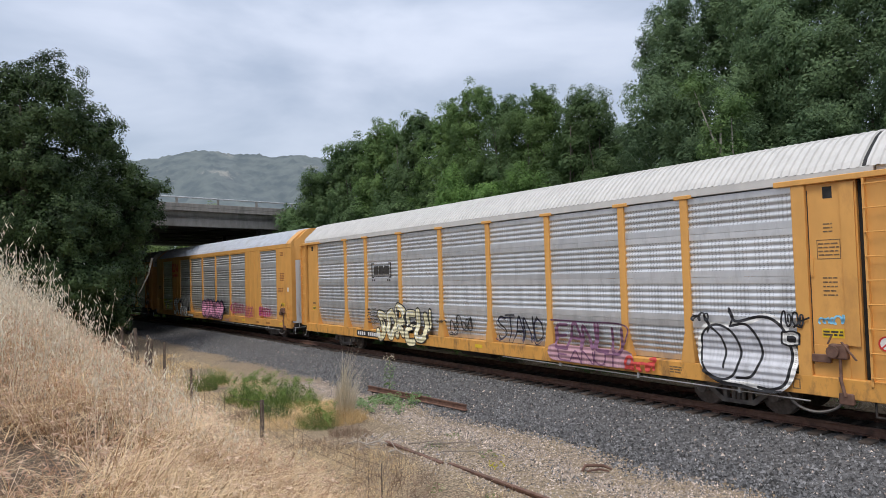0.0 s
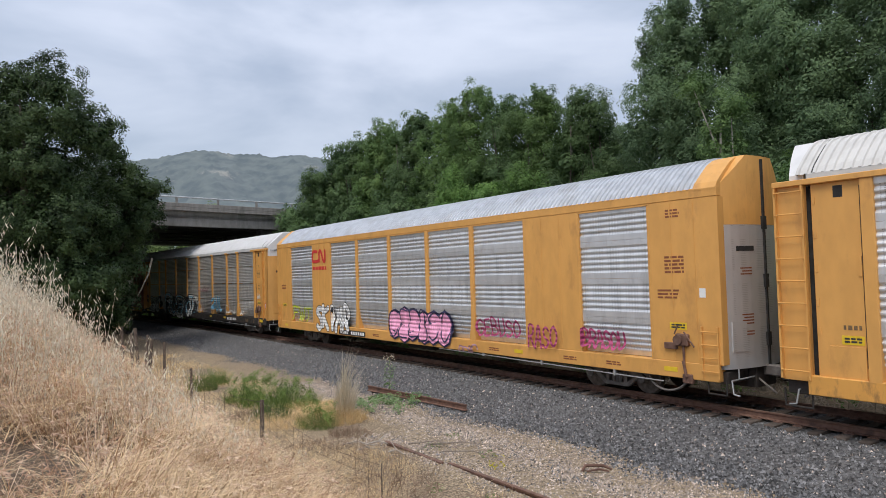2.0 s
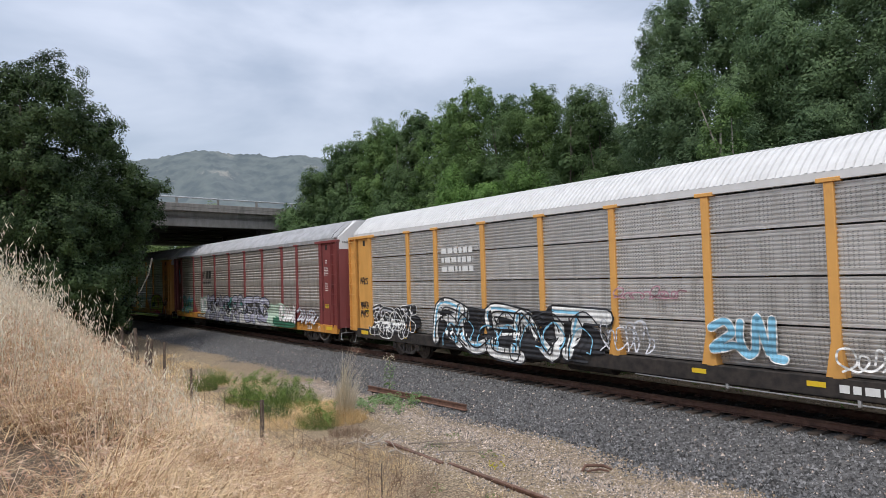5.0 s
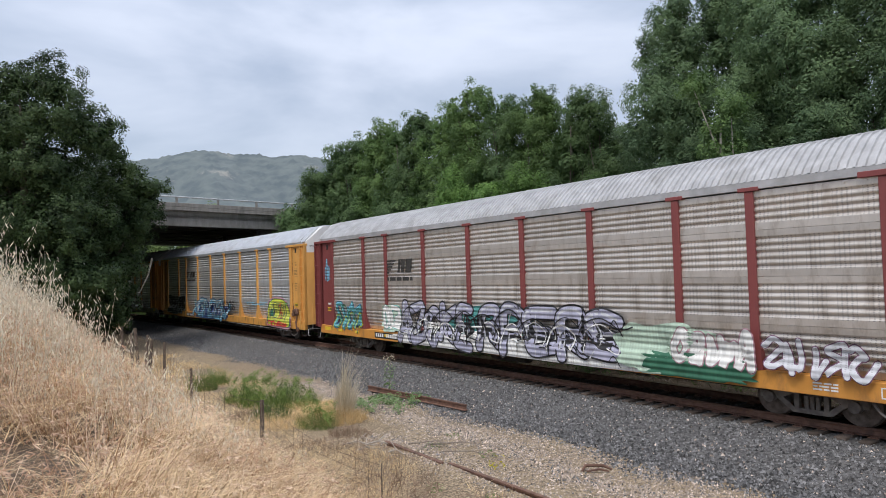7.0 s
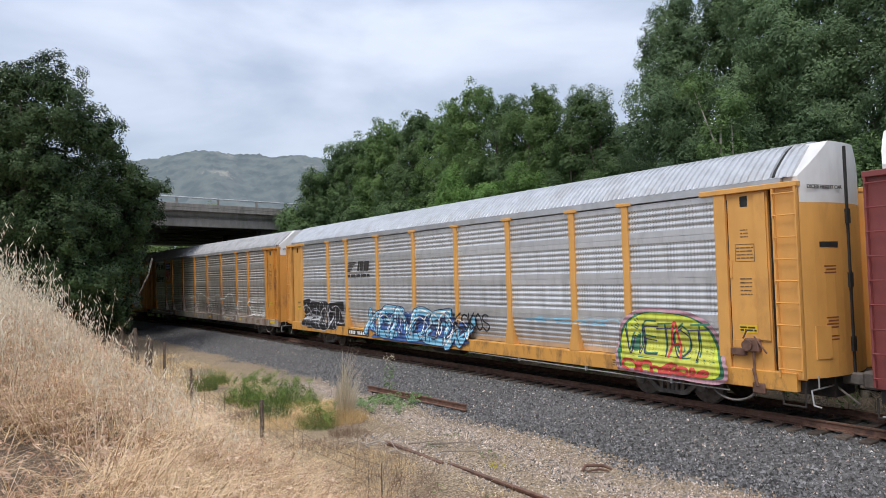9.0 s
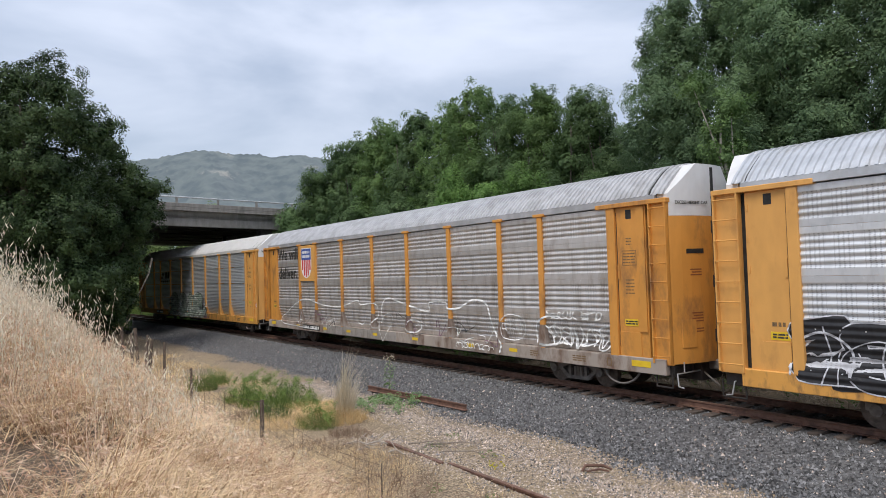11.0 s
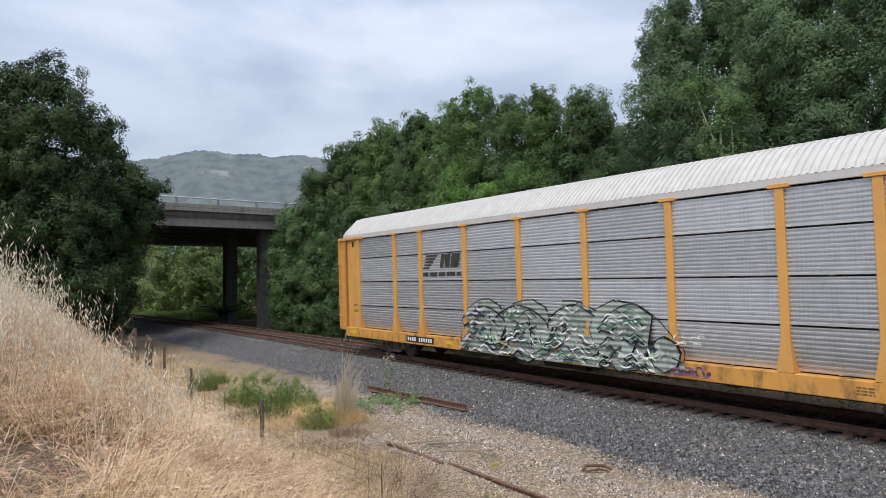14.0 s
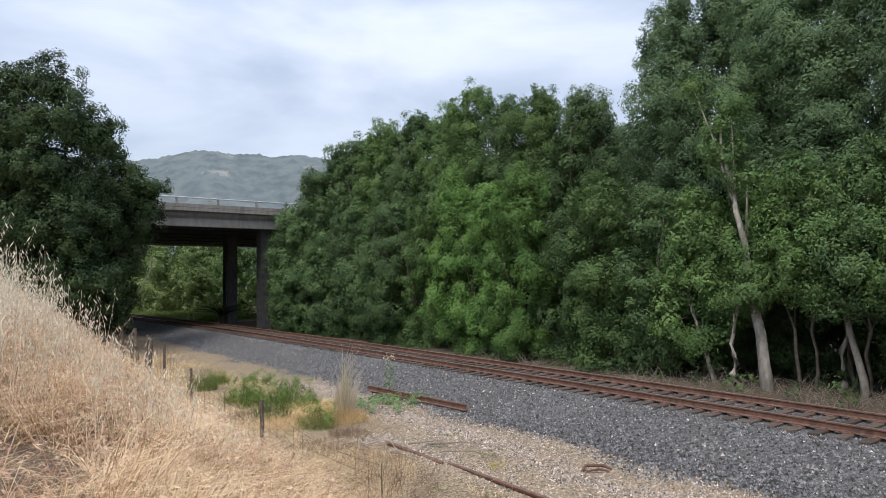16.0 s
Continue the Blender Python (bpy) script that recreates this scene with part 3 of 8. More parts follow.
def panel_mesh(width, row, style, pitch):
    """One corrugated side sheet, its middle at x = 0, heights as on the car."""
    z1, z0 = ROWS_Z[row], ROWS_Z[row + 1]
    gap = 0.022 if style == "gap" else 0.003
    z1, z0 = z1 - gap, z0 + gap
    band = 0.135 if style == "band" else 0.02
    pts = [(z1, 0.0), (z1 - band, 0.0)]
    span = (z1 - z0) - 2 * band
    n = max(4, round(span / pitch))
    h = span / n
    deep = 0.038 if style == "band" else 0.036
    rounds = ((0.12, 0.16), (0.28, 0.72), (0.42, 1.0), (0.56, 0.84), (0.70, 0.32), (0.84, 0.02)) if style == "band" else ((0.26, 1.0), (0.46, 1.0), (0.72, 0.0))
    for i in range(n):
        top = z1 - band - i * h
        pts += [(top - u * h, -deep * d) for u, d in rounds] + [(top - h, 0.0)]
    pts += [(z0, 0.0)]
    clean = [pts[0]]
    for p in pts[1:]:
        if abs(p[0] - clean[-1][0]) > 1e-4:
            clean.append(p)
    verts, faces = [], []
    w, m = width / 2, len(clean)
    for x in (-w, w):
        verts += [(x, tuck(z) + d, z) for z, d in clean] + [(x, tuck(z0) - 0.06, z0), (x, tuck(z1) - 0.06, z1)]
    k = m + 2
    for i in range(k):
        t = (i + 1) % k
        faces.append((i, k + i, k + t, t))
    faces += [tuple(range(k)), tuple(range(2 * k - 1, k - 1, -1))]
    me = bpy.data.meshes.new("panel")
    me.from_pydata(verts, [], faces)
    bm = bmesh.new()
    bm.from_mesh(me)
    bmesh.ops.recalc_face_normals(bm, faces=bm.faces)
    if style == "gap":
        for x in (-w * 0.02,):
            add_box(bm, x - 0.03, x + 0.03, tuck(z0) - 0.01, tuck(z0) + 0.012, z0 - 0.01, z0 + 0.05)
    else:
        nb = max(2, round(width / 0.45))
        for i in range(nb):
            x = -w + width * (i + 0.5) / nb
            z = z1 - 0.05
            add_box(bm, x - 0.014, x + 0.014, tuck(z) - 0.01, tuck(z) + 0.014, z - 0.014, z + 0.014)
    bm.to_mesh(me)
    bm.free()
    return me


def post_mesh(wide=0.20):
    bm = bmesh.new()
    w = wide / 2
    add_box(bm, -w, w, 1.20, 1.53, 1.04, 5.02, 0.012)
    return bm


def foot_mesh(wide=0.20):
    """Foot plate, broader than its post."""
    bm = bmesh.new()
    w = wide / 2
    v = [bm.verts.new(p) for p in ((-w, 1.534, 1.75), (w, 1.534, 1.75), (w + 0.12, 1.534, 1.07), (-w - 0.06, 1.534, 1.07),
                                   (-w, 1.30, 1.75), (w, 1.30, 1.75), (w + 0.12, 1.22, 1.07), (-w - 0.06, 1.22, 1.07))]
    for f in ((0, 3, 2, 1), (0, 1, 5, 4), (1, 2, 6, 5), (2, 3, 7, 6), (3, 0, 4, 7)):
        bm.faces.new([v[i] for i in f])
    bmesh.ops.recalc_face_normals(bm, faces=bm.faces)
    return bm


ROOF_LINE = ((1.50, 5.24), (1.40, 5.38), (1.14, 5.62), (0.84, 5.87), (0.60, 6.00), (0.32, 6.07), (0.08, 6.09))


def roof_mesh(x0, x1, rib=0.175):
    line = list(ROOF_LINE) + [(-y, z) for y, z in ROOF_LINE[::-1]]
    n = len(line)
    stations = []
    count = round((x1 - x0) / rib)
    h = (x1 - x0) / count
    for i in range(count):
        x = x0 + i * h
        stations += [(x, 0.0), (x + 0.50 * h, 0.0), (x + 0.60 * h, 0.042), (x + 0.90 * h, 0.042)]
    stations.append((x1, 0.0))
    verts, faces = [], []
    for x, d in stations:
        for y, z in line:
            nx, nz = y / 1.5, (z - 5.0)
            ln = math.hypot(nx, nz) or 1
            verts.append((x, y + d * nx / ln, z + d * nz / ln))
    for i in range(len(stations) - 1):
        for k in range(n - 1):
            a = i * n + k
            faces.append((a, a + 1, a + n + 1, a + n))
    faces.append(tuple(range(n)))
    faces.append(tuple(range((len(stations) - 1) * n, len(stations) * n))[::-1])
    me = bpy.data.meshes.new("roof")
    me.from_pydata(verts, [], faces)
    bm = bmesh.new()
    bm.from_mesh(me)
    bmesh.ops.recalc_face_normals(bm, faces=bm.faces)
    bm.to_mesh(me)
    bm.free()
    return me


def slab(section, x0, x1):
    """A section (y, z) drawn out from x0 to x1."""
    bm = bmesh.new()
    a = [bm.verts.new((x0, y, z)) for y, z in section]
    b = [bm.verts.new((x1, y, z)) for y, z in section]
    bm.faces.new(a)
    bm.faces.new(b[::-1])
    for i in range(len(section)):
        j = (i + 1) % len(section)
        bm.faces.new((a[i], b[i], b[j], a[j]))
    bmesh.ops.recalc_face_normals(bm, faces=bm.faces)
    return bm


def add_span(bm, e, near, far, y0, y1, z0, z1, bevel=0.0):
    """A box from near to far along x, at the car's end e (1 or -1)."""
    return add_box(bm, min(e * near, e * far), max(e * near, e * far), y0, y1, z0, z1, bevel)


def span_box(e, near, far, y0, y1, z0, z1, bevel=0.0):
    bm = bmesh.new()
    add_span(bm, e, near, far, y0, y1, z0, z1, bevel)
    return bm


def ladder_mesh(x, out, z0, z1, width=0.46, rungs=9):
    bm = bmesh.new()
    for dx in (-width / 2, width / 2):
        add_box(bm, x + dx - 0.022, x + dx + 0.022, out - 0.07, out, z0, z1)
    for i in range(rungs):
        z = z0 + 0.18 + i * (z1 - z0 - 0.3) / (rungs - 1)
        add_rod(bm, (x - width / 2, out + 0.02, z), (x + width / 2, out + 0.02, z), 0.014, 6)
    return bm


def wheelset_mesh():
    bm = bmesh.new()
    turn = Matrix.Rotation(radians(90), 4, "X")
    for s in (1, -1):
        for y, r, d in ((0.76, 0.42, 0.115), (0.695, 0.448, 0.03), (0.815, 0.12, 0.05)):
            bmesh.ops.create_cone(bm, cap_ends=True, segments=28, radius1=r, radius2=r, depth=d, matrix=Matrix.Translation((0, s * y, 0)) @ turn)
        bmesh.ops.create_cone(bm, cap_ends=True, segments=24, radius1=0.33, radius2=0.30, depth=0.02, matrix=Matrix.Translation((0, s * 0.822, 0)) @ turn)
        for k in range(3):
            t = k * 2.094
            add_rod(bm, (0.07 * math.cos(t), s * 0.84, 0.07 * math.sin(t)), (0.07 * math.cos(t), s * 0.87, 0.07 * math.sin(t)), 0.02, 6)
    bmesh.ops.create_cone(bm, cap_ends=True, segments=12, radius1=0.08, radius2=0.08, depth=1.8, matrix=turn)
    return bm


def sideframe_mesh():
    """A cast truck side: an arched bar with two windows and a spring group."""
    bm = bmesh.new()
    for s in (-1, 1):
        v = [bm.verts.new((s * x, 0, z)) for x, z in ((1.12, 0.56), (0.66, 0.58), (0.34, 0.70), (0.0, 0.70), (0.0, 0.58), (0.30, 0.58), (0.58, 0.46), (0.68, 0.40), (1.12, 0.40))]
        bm.faces.new(v)
        v = [bm.verts.new((s * x, 0, z)) for x, z in ((0.64, 0.47), (0.72, 0.40), (0.40, 0.15), (0.0, 0.15), (0.0, 0.25), (0.34, 0.25))]
        bm.faces.new(v)
        v = [bm.verts.new((s * x, 0, z)) for x, z in ((0.36, 0.60), (0.26, 0.60), (0.26, 0.24), (0.36, 0.24))]
        bm.faces.new(v)
    made = bmesh.ops.extrude_face_region(bm, geom=bm.faces[:])
    bmesh.ops.translate(bm, verts=[v for v in made["geom"] if isinstance(v, bmesh.types.BMVert)], vec=(0, 0.11, 0))
    for s in (-1, 1):
        add_rod(bm, (s * 0.89, 0.02, 0.43), (s * 0.89, 0.20, 0.43), 0.125, 10)
        for dx in (-0.12, 0.0, 0.12):
            if s > 0:
                add_rod(bm, (dx, 0.055, 0.25), (dx, 0.055, 0.52), 0.05, 8)
    bmesh.ops.recalc_face_normals(bm, faces=bm.faces)
    return bm


WHEELS = []


def add_truck(car, x, k):
    truck = part("truck", cached(("truck", "bolster"), MAT_TRUCK, lambda: box(-0.16, 0.16, -0.95, 0.95, 0.40, 0.66, 0.03)), car, "grimy cast steel truck", Matrix.Translation((x, 0, 0)))
    for s in (1, -1):
        part("side_frame", cached(("side_frame",), MAT_TRUCK, sideframe_mesh), truck, at=Matrix.Translation((0, 0.93 if s > 0 else -1.04, 0)))
        w = part("wheelset", cached(("wheelset",), MAT_WHEEL, wheelset_mesh), truck, at=Matrix.Translation((s * 0.889, 0, 0.42)))
        WHEELS.append((w, s * 0.889, k, x))
    return truck


def bars(rows, x, z, width, height, gap=0.4, seed=0, y=1.54, words=4):
    """Lines of unreadable writing as plain bars, in a bmesh."""
    bm = bmesh.new()
    rng = random.Random(seed)
    h = height / (rows + gap * (rows - 1)) if rows > 1 else height
    for r in range(rows):
        zc = z + height / 2 - h / 2 - r * h * (1 + gap)
        cx = x + width / 2
        while cx > x - width / 2 + 0.02:
            w = min(rng.uniform(0.5, 1.5) * width / words, cx - (x - width / 2))
            add_box(bm, cx - w, cx, y - 0.004, y, zc - h / 2, zc + h / 2)
            cx -= w + 0.12 * width / words + h * 0.25
    return bm


def frame_lines(x, z, w, h, t, y=1.54):
    bm = bmesh.new()
    for a, b, c, d in ((x - w / 2, x + w / 2, z + h / 2 - t, z + h / 2), (x - w / 2, x + w / 2, z - h / 2, z - h / 2 + t), (x - w / 2, x - w / 2 + t, z - h / 2, z + h / 2), (x + w / 2 - t, x + w / 2, z - h / 2, z + h / 2)):
        add_box(bm, a, b, y - 0.004, y, c, d)
    return bm


def lettering(body, size, x, z, y, mat, car, flip=True, align="CENTER"):
    """Readable words in raised paint on a side that faces +y."""
    cu = bpy.data.curves.new("lettering", "FONT")
    cu.body, cu.size, cu.align_x, cu.extrude, cu.offset = body, size, align, 0.003, size * 0.018
    ob = bpy.data.objects.new("lettering", cu)
    scene.collection.objects.link(ob)
    bpy.context.view_layer.update()
    me = bpy.data.meshes.new_from_object(ob.evaluated_get(bpy.context.evaluated_depsgraph_get()))
    bpy.data.objects.remove(ob)
    bpy.data.curves.remove(cu)
    me.materials.clear()
    me.materials.append(mat)
    return part("lettering", me, car, at=Matrix.Translation((x, y, z)) @ Matrix.Rotation(radians(180), 4, "Z") @ Matrix.Rotation(radians(90), 4, "X"))


# ---- spray-painted pieces ----
GLYPHS = (
    ((0.9, 0.85), (0.5, 1.0), (0.12, 0.78), (0.5, 0.52), (0.88, 0.25), (0.5, 0.0), (0.08, 0.15)),
    ((0.5, 1.0), (0.1, 0.75), (0.1, 0.25), (0.5, 0.0), (0.9, 0.25), (0.9, 0.75), (0.5, 1.0)),
    ((0.12, 0.0), (0.12, 0.55), (0.15, 1.0), (0.75, 0.95), (0.85, 0.68), (0.25, 0.5), (0.6, 0.3), (0.95, 0.0)),
    ((0.9, 0.95), (0.2, 0.95), (0.12, 0.55), (0.7, 0.52), (0.12, 0.5), (0.15, 0.05), (0.9, 0.05)),
    ((0.05, 0.0), (0.2, 0.9), (0.5, 0.35), (0.8, 0.95), (0.95, 0.0)),
    ((0.08, 0.0), (0.1, 0.95), (0.9, 0.05), (0.92, 1.0)),
    ((0.1, 1.0), (0.12, 0.3), (0.45, 0.0), (0.85, 0.25), (0.9, 1.0)),
    ((0.05, 0.0), (0.4, 1.0), (0.6, 1.0), (0.95, 0.0), (0.7, 0.4), (0.3, 0.4)),
    ((0.5, 1.0), (0.45, 0.5), (0.55, 0.0)),
)


STROKES = {
    "A": (((0.0, 0.0), (0.35, 0.9), (0.5, 1.0), (0.65, 0.9), (1.0, 0.0)), ((0.2, 0.38), (0.8, 0.38))),
    "B": (((0.1, 0.0), (0.1, 1.0), (0.75, 0.92), (0.7, 0.58), (0.15, 0.52), (0.85, 0.45), (0.9, 0.1), (0.1, 0.0)),),
    "C": (((0.95, 0.8), (0.55, 1.0), (0.1, 0.7), (0.1, 0.3), (0.55, 0.0), (0.95, 0.2)),),
    "D": (((0.1, 0.0), (0.1, 1.0), (0.7, 0.9), (0.95, 0.5), (0.7, 0.1), (0.1, 0.0)),),
    "E": (((0.9, 1.0), (0.15, 0.98), (0.1, 0.5), (0.15, 0.02), (0.9, 0.0)), ((0.12, 0.5), (0.75, 0.52))),
    "F": (((0.95, 1.0), (0.15, 0.96), (0.12, 0.5), (0.1, 0.0)), ((0.12, 0.52), (0.75, 0.55))),
    "G": (((0.95, 0.85), (0.5, 1.0), (0.1, 0.7), (0.1, 0.25), (0.5, 0.0), (0.92, 0.15), (0.9, 0.45), (0.55, 0.45)),),
    "H": (((0.1, 0.0), (0.12, 1.0)), ((0.9, 0.0), (0.88, 1.0)), ((0.1, 0.5), (0.9, 0.52))),
    "I": (((0.5, 0.0), (0.5, 1.0)),),
    "K": (((0.1, 0.0), (0.12, 1.0)), ((0.95, 1.0), (0.2, 0.48), (0.95, 0.0))),
    "L": (((0.15, 1.0), (0.12, 0.05), (0.95, 0.0)),),
    "M": (((0.0, 0.0), (0.12, 1.0), (0.5, 0.35), (0.88, 1.0), (1.0, 0.0)),),
    "N": (((0.05, 0.0), (0.1, 1.0), (0.9, 0.0), (0.95, 1.0)),),
    "O": (((0.5, 1.0), (0.1, 0.72), (0.1, 0.28), (0.5, 0.0), (0.9, 0.28), (0.9, 0.72), (0.5, 1.0)),),
    "P": (((0.12, 0.0), (0.12, 1.0), (0.8, 0.95), (0.85, 0.6), (0.15, 0.48)),),
    "R": (((0.12, 0.0), (0.12, 1.0), (0.8, 0.95), (0.85, 0.62), (0.2, 0.5)), ((0.4, 0.48), (0.95, 0.0))),
    "S": (((0.92, 0.85), (0.5, 1.0), (0.1, 0.8), (0.3, 0.56), (0.72, 0.44), (0.92, 0.2), (0.5, 0.0), (0.06, 0.14)),),
    "T": (((0.0, 0.95), (1.0, 1.0)), ((0.5, 0.95), (0.48, 0.0))),
    "U": (((0.1, 1.0), (0.1, 0.3), (0.45, 0.0), (0.88, 0.25), (0.9, 1.0)),),
    "W": (((0.0, 1.0), (0.22, 0.0), (0.5, 0.7), (0.78, 0.0), (1.0, 1.0)),),
    "Y": (((0.0, 1.0), (0.48, 0.5), (0.5, 0.0)), ((1.0, 1.0), (0.5, 0.5))),
    "Z": (((0.05, 1.0), (0.92, 0.95), (0.1, 0.05), (0.98, 0.0)),),
}


def curve_points(pts, n=7):
    """A smooth line through points."""
    out = []
    p = [np.array(q, float) for q in pts]
    p = [2 * p[0] - p[1]] + p + [2 * p[-1] - p[-2]]
    for i in range(1, len(p) - 2):
        for j in range(n):
            t = j / n
            a, b, c, d = p[i - 1], p[i], p[i + 1], p[i + 2]
            out.append(0.5 * ((2 * b) + (-a + c) * t + (2 * a - 5 * b + 4 * c - d) * t * t + (-a + 3 * b - 3 * c + d) * t ** 3))
    out.append(p[-2])
    return np.array(out)


class Piece:
    """A sprayed piece on a car's side: strokes that follow the sheet, the posts and the sill."""

    def __init__(self, posts, flush=False, sheets=()):
        self.sheets = sheets
        self.verts, self.faces, self.mat_of, self.mats, self.marks = [], [], [], [], []
        self.layer, self.posts, self.flush = 0.0, posts, flush

    def out(self, a, z):
        """How far out the paint lies: on the sheet, easing on to the posts and the sill."""
        y = tuck(z) + 0.004
        if self.flush:
            return 1.540 + self.layer
        if any(lo - 0.06 < a < hi + 0.06 for hi, lo in self.sheets):
            y = 1.526
        near = min([abs(a - p) for p in self.posts] or [9.0])
        f = max(min(1.0, max(0.0, (0.34 - near) / 0.20)), min(1.0, max(0.0, (1.50 - z) / 0.40)))
        return y + (1.540 - y) * f * f * (3 - 2 * f) + self.layer

    def mat(self, name):
        if name not in self.mats:
            self.mats.append(name)
        return self.mats.index(name)

    def close(self, k, f):
        xs = [v[0] for v in self.verts[k:]]
        self.marks.append((k, len(self.verts), min(xs), max(xs), f, len(self.faces)))

    def ribbon(self, pts, half, name, taper=False):
        self.layer += 0.0009
        m, k, first = self.mat(name), len(self.verts), len(self.faces)
        d = np.gradient(pts, axis=0)
        d /= np.linalg.norm(d, axis=1)[:, None] + 1e-9
        nr = np.stack([-d[:, 1], d[:, 0]], 1)
        for i, (p, q) in enumerate(zip(pts, nr)):
            w = half * (1 - 0.6 * i / len(pts)) if taper else half
            for e in (-1.0, -0.33, 0.33, 1.0):
                a, z = p[0] + q[0] * w * e, p[1] + q[1] * w * e
                self.verts.append((a, self.out(a, z), z))
        for i in range(len(pts) - 1):
            for j in range(3):
                b = k + i * 4 + j
                self.faces.append((b, b + 1, b + 5, b + 4))
                self.mat_of.append(m)
        for p in (pts[0], pts[-1]):  # round ends
            c = len(self.verts)
            self.verts.append((p[0], self.out(*p), p[1]))
            for t in range(8):
                a, z = p[0] + math.cos(t * 0.7854) * half * (0.4 if taper else 1), p[1] + math.sin(t * 0.7854) * half * (0.4 if taper else 1)
                self.verts.append((a, self.out(a, z) + 0.0002, z))
            for t in range(8):
                self.faces.append((c, c + 1 + t, c + 1 + (t + 1) % 8))
                self.mat_of.append(m)
        self.close(k, first)

    def cloud(self, a, z, ra, rz, name, seed=0, bumps=7):
        """A filled patch with a lobed rim, in rings so that it can follow the side."""
        rng = random.Random(seed)
        self.layer += 0.0009
        ph = rng.uniform(0, 6)
        m, k, n, rings, first = self.mat(name), len(self.verts), 64, 9, len(self.faces)
        for r in range(rings + 1):
            for i in range(n):
                t = 2 * math.pi * i / n
                f = r / rings * (1 + 0.08 * math.sin(bumps * t + ph) + 0.05 * math.sin((bumps + 4) * t + ph * 2))
                ce = math.copysign(abs(math.cos(t)) ** 0.6, math.cos(t))
                se = math.copysign(abs(math.sin(t)) ** 0.6, math.sin(t))
                x, y = a + ra * f * ce, max(0.70, z + rz * f * se)
                self.verts.append((x, self.out(x, y), y))
        for r in range(rings):
            for i in range(n):
                j = (i + 1) % n
                self.faces.append((k + r * n + i, k + r * n + j, k + (r + 1) * n + j, k + (r + 1) * n + i))
                self.mat_of.append(m)
        self.close(k, first)

    def word(self, a0, a1, z0, z1, glyphs, half, fill, line, edge, seed=0, tilt=0.0, inner=None, jitter=True):
        """Fat letters from a0 (first) to a1, with a dark rim."""
        rng = random.Random(seed)
        n = len(glyphs)
        step = (a1 - a0) / n
        shapes = []
        for i, g in enumerate(glyphs):
            x = a0 + step * i
            w, h, dz = step * rng.uniform(0.80, 1.0), (z1 - z0) * rng.uniform(0.80, 1.0), rng.uniform(0, 0.12) * (z1 - z0)
            wild = 0.16 if jitter else 0.0
            turn = rng.random() < 0.5
            pts = [(x + step * 0.06 + w * ((1 - u if turn else u) + rng.uniform(-wild, wild)), z0 + dz + h * min(1.05, max(-0.05, v + rng.uniform(-wild, wild))) * (1 - half * 0.2) + tilt * i) for u, v in GLYPHS[g]]
            if jitter:  # a tail that runs on into the next letter
                pts.append((pts[-1][0] + step * rng.uniform(0.2, 0.5), z0 + h * rng.uniform(-0.05, 0.6)))
            shapes.append(curve_points(pts))
        if jitter and half < 0.06:  # strokes run over one another
            for i in range(n):
                x = a0 + step * (i + rng.uniform(-0.2, 0.4))
                h = z1 - z0
                shapes.append(curve_points([(x + step * rng.uniform(-0.1, 1.1), z0 + h * rng.uniform(0.0, 1.0)) for _ in range(4)]))
        if line:
            for p in shapes:
                self.ribbon(p, half + edge, line)
        if line:
            self.layer += 0.004
        for p in shapes:
            self.ribbon(p, half, fill)
        if inner:
            for p in shapes:
                self.ribbon(p + np.array([half * 0.25, half * 0.3]), half * 0.25, inner)

    def letters(self, a0, a1, z0, z1, text, half, fill, line=None, edge=0.0, shine=None, seed=0, wide=1.0, bounce=0.06, lean=0.0):
        """Sprayed capitals from a0 to a1, each with its own rim over the one before."""
        rng = random.Random(seed)
        step = (a1 - a0) / len(text)
        rough = 0.05 if half < 0.06 else 0.10
        for i, ch in enumerate(text):
            lift, h = rng.uniform(-bounce, bounce) * (z1 - z0), (z1 - z0) - 2 * half
            w = step * wide - math.copysign(2 * half, step) * 0.8
            x = a0 + step * i + (step - w) / 2
            shapes = []
            for stroke in STROKES[ch]:
                pts = [(x + w * (u + lean * (v - 0.5) + rng.uniform(-rough, rough)), z0 + half + lift + h * (v + rng.uniform(-rough, rough))) for u, v in stroke]
                shapes.append(curve_points(pts, 6))
            if line:
                for p in shapes:
                    self.ribbon(p, half + edge, line)
            for p in shapes:
                self.ribbon(p, half, fill)
            if shine:
                for p in shapes:
                    self.ribbon(p[: max(3, len(p) * 2 // 3)] + np.array([half * 0.3, half * 0.35]), half * 0.22, shine)

    def blob(self, points, fill, line=None, edge=0.03):
        """A filled shape inside a closed smooth line, with a rim."""
        ring = curve_points(list(points) + [points[0]], 8)[:-1]
        self.layer += 0.0009
        m, k, first, n, rings = self.mat(fill), len(self.verts), len(self.faces), len(ring), 9
        mid = ring.mean(0)
        for r in range(rings + 1):
            for q in ring:
                x, y = mid + (q - mid) * r / rings
                self.verts.append((x, self.out(x, y), y))
        for r in range(rings):
            for i in range(n):
                j = (i + 1) % n
                self.faces.append((k + r * n + i, k + r * n + j, k + (r + 1) * n + j, k + (r + 1) * n + i))
                self.mat_of.append(m)
        self.close(k, first)
        if line:
            self.ribbon(np.concatenate([ring, ring[:1]]), edge, line)

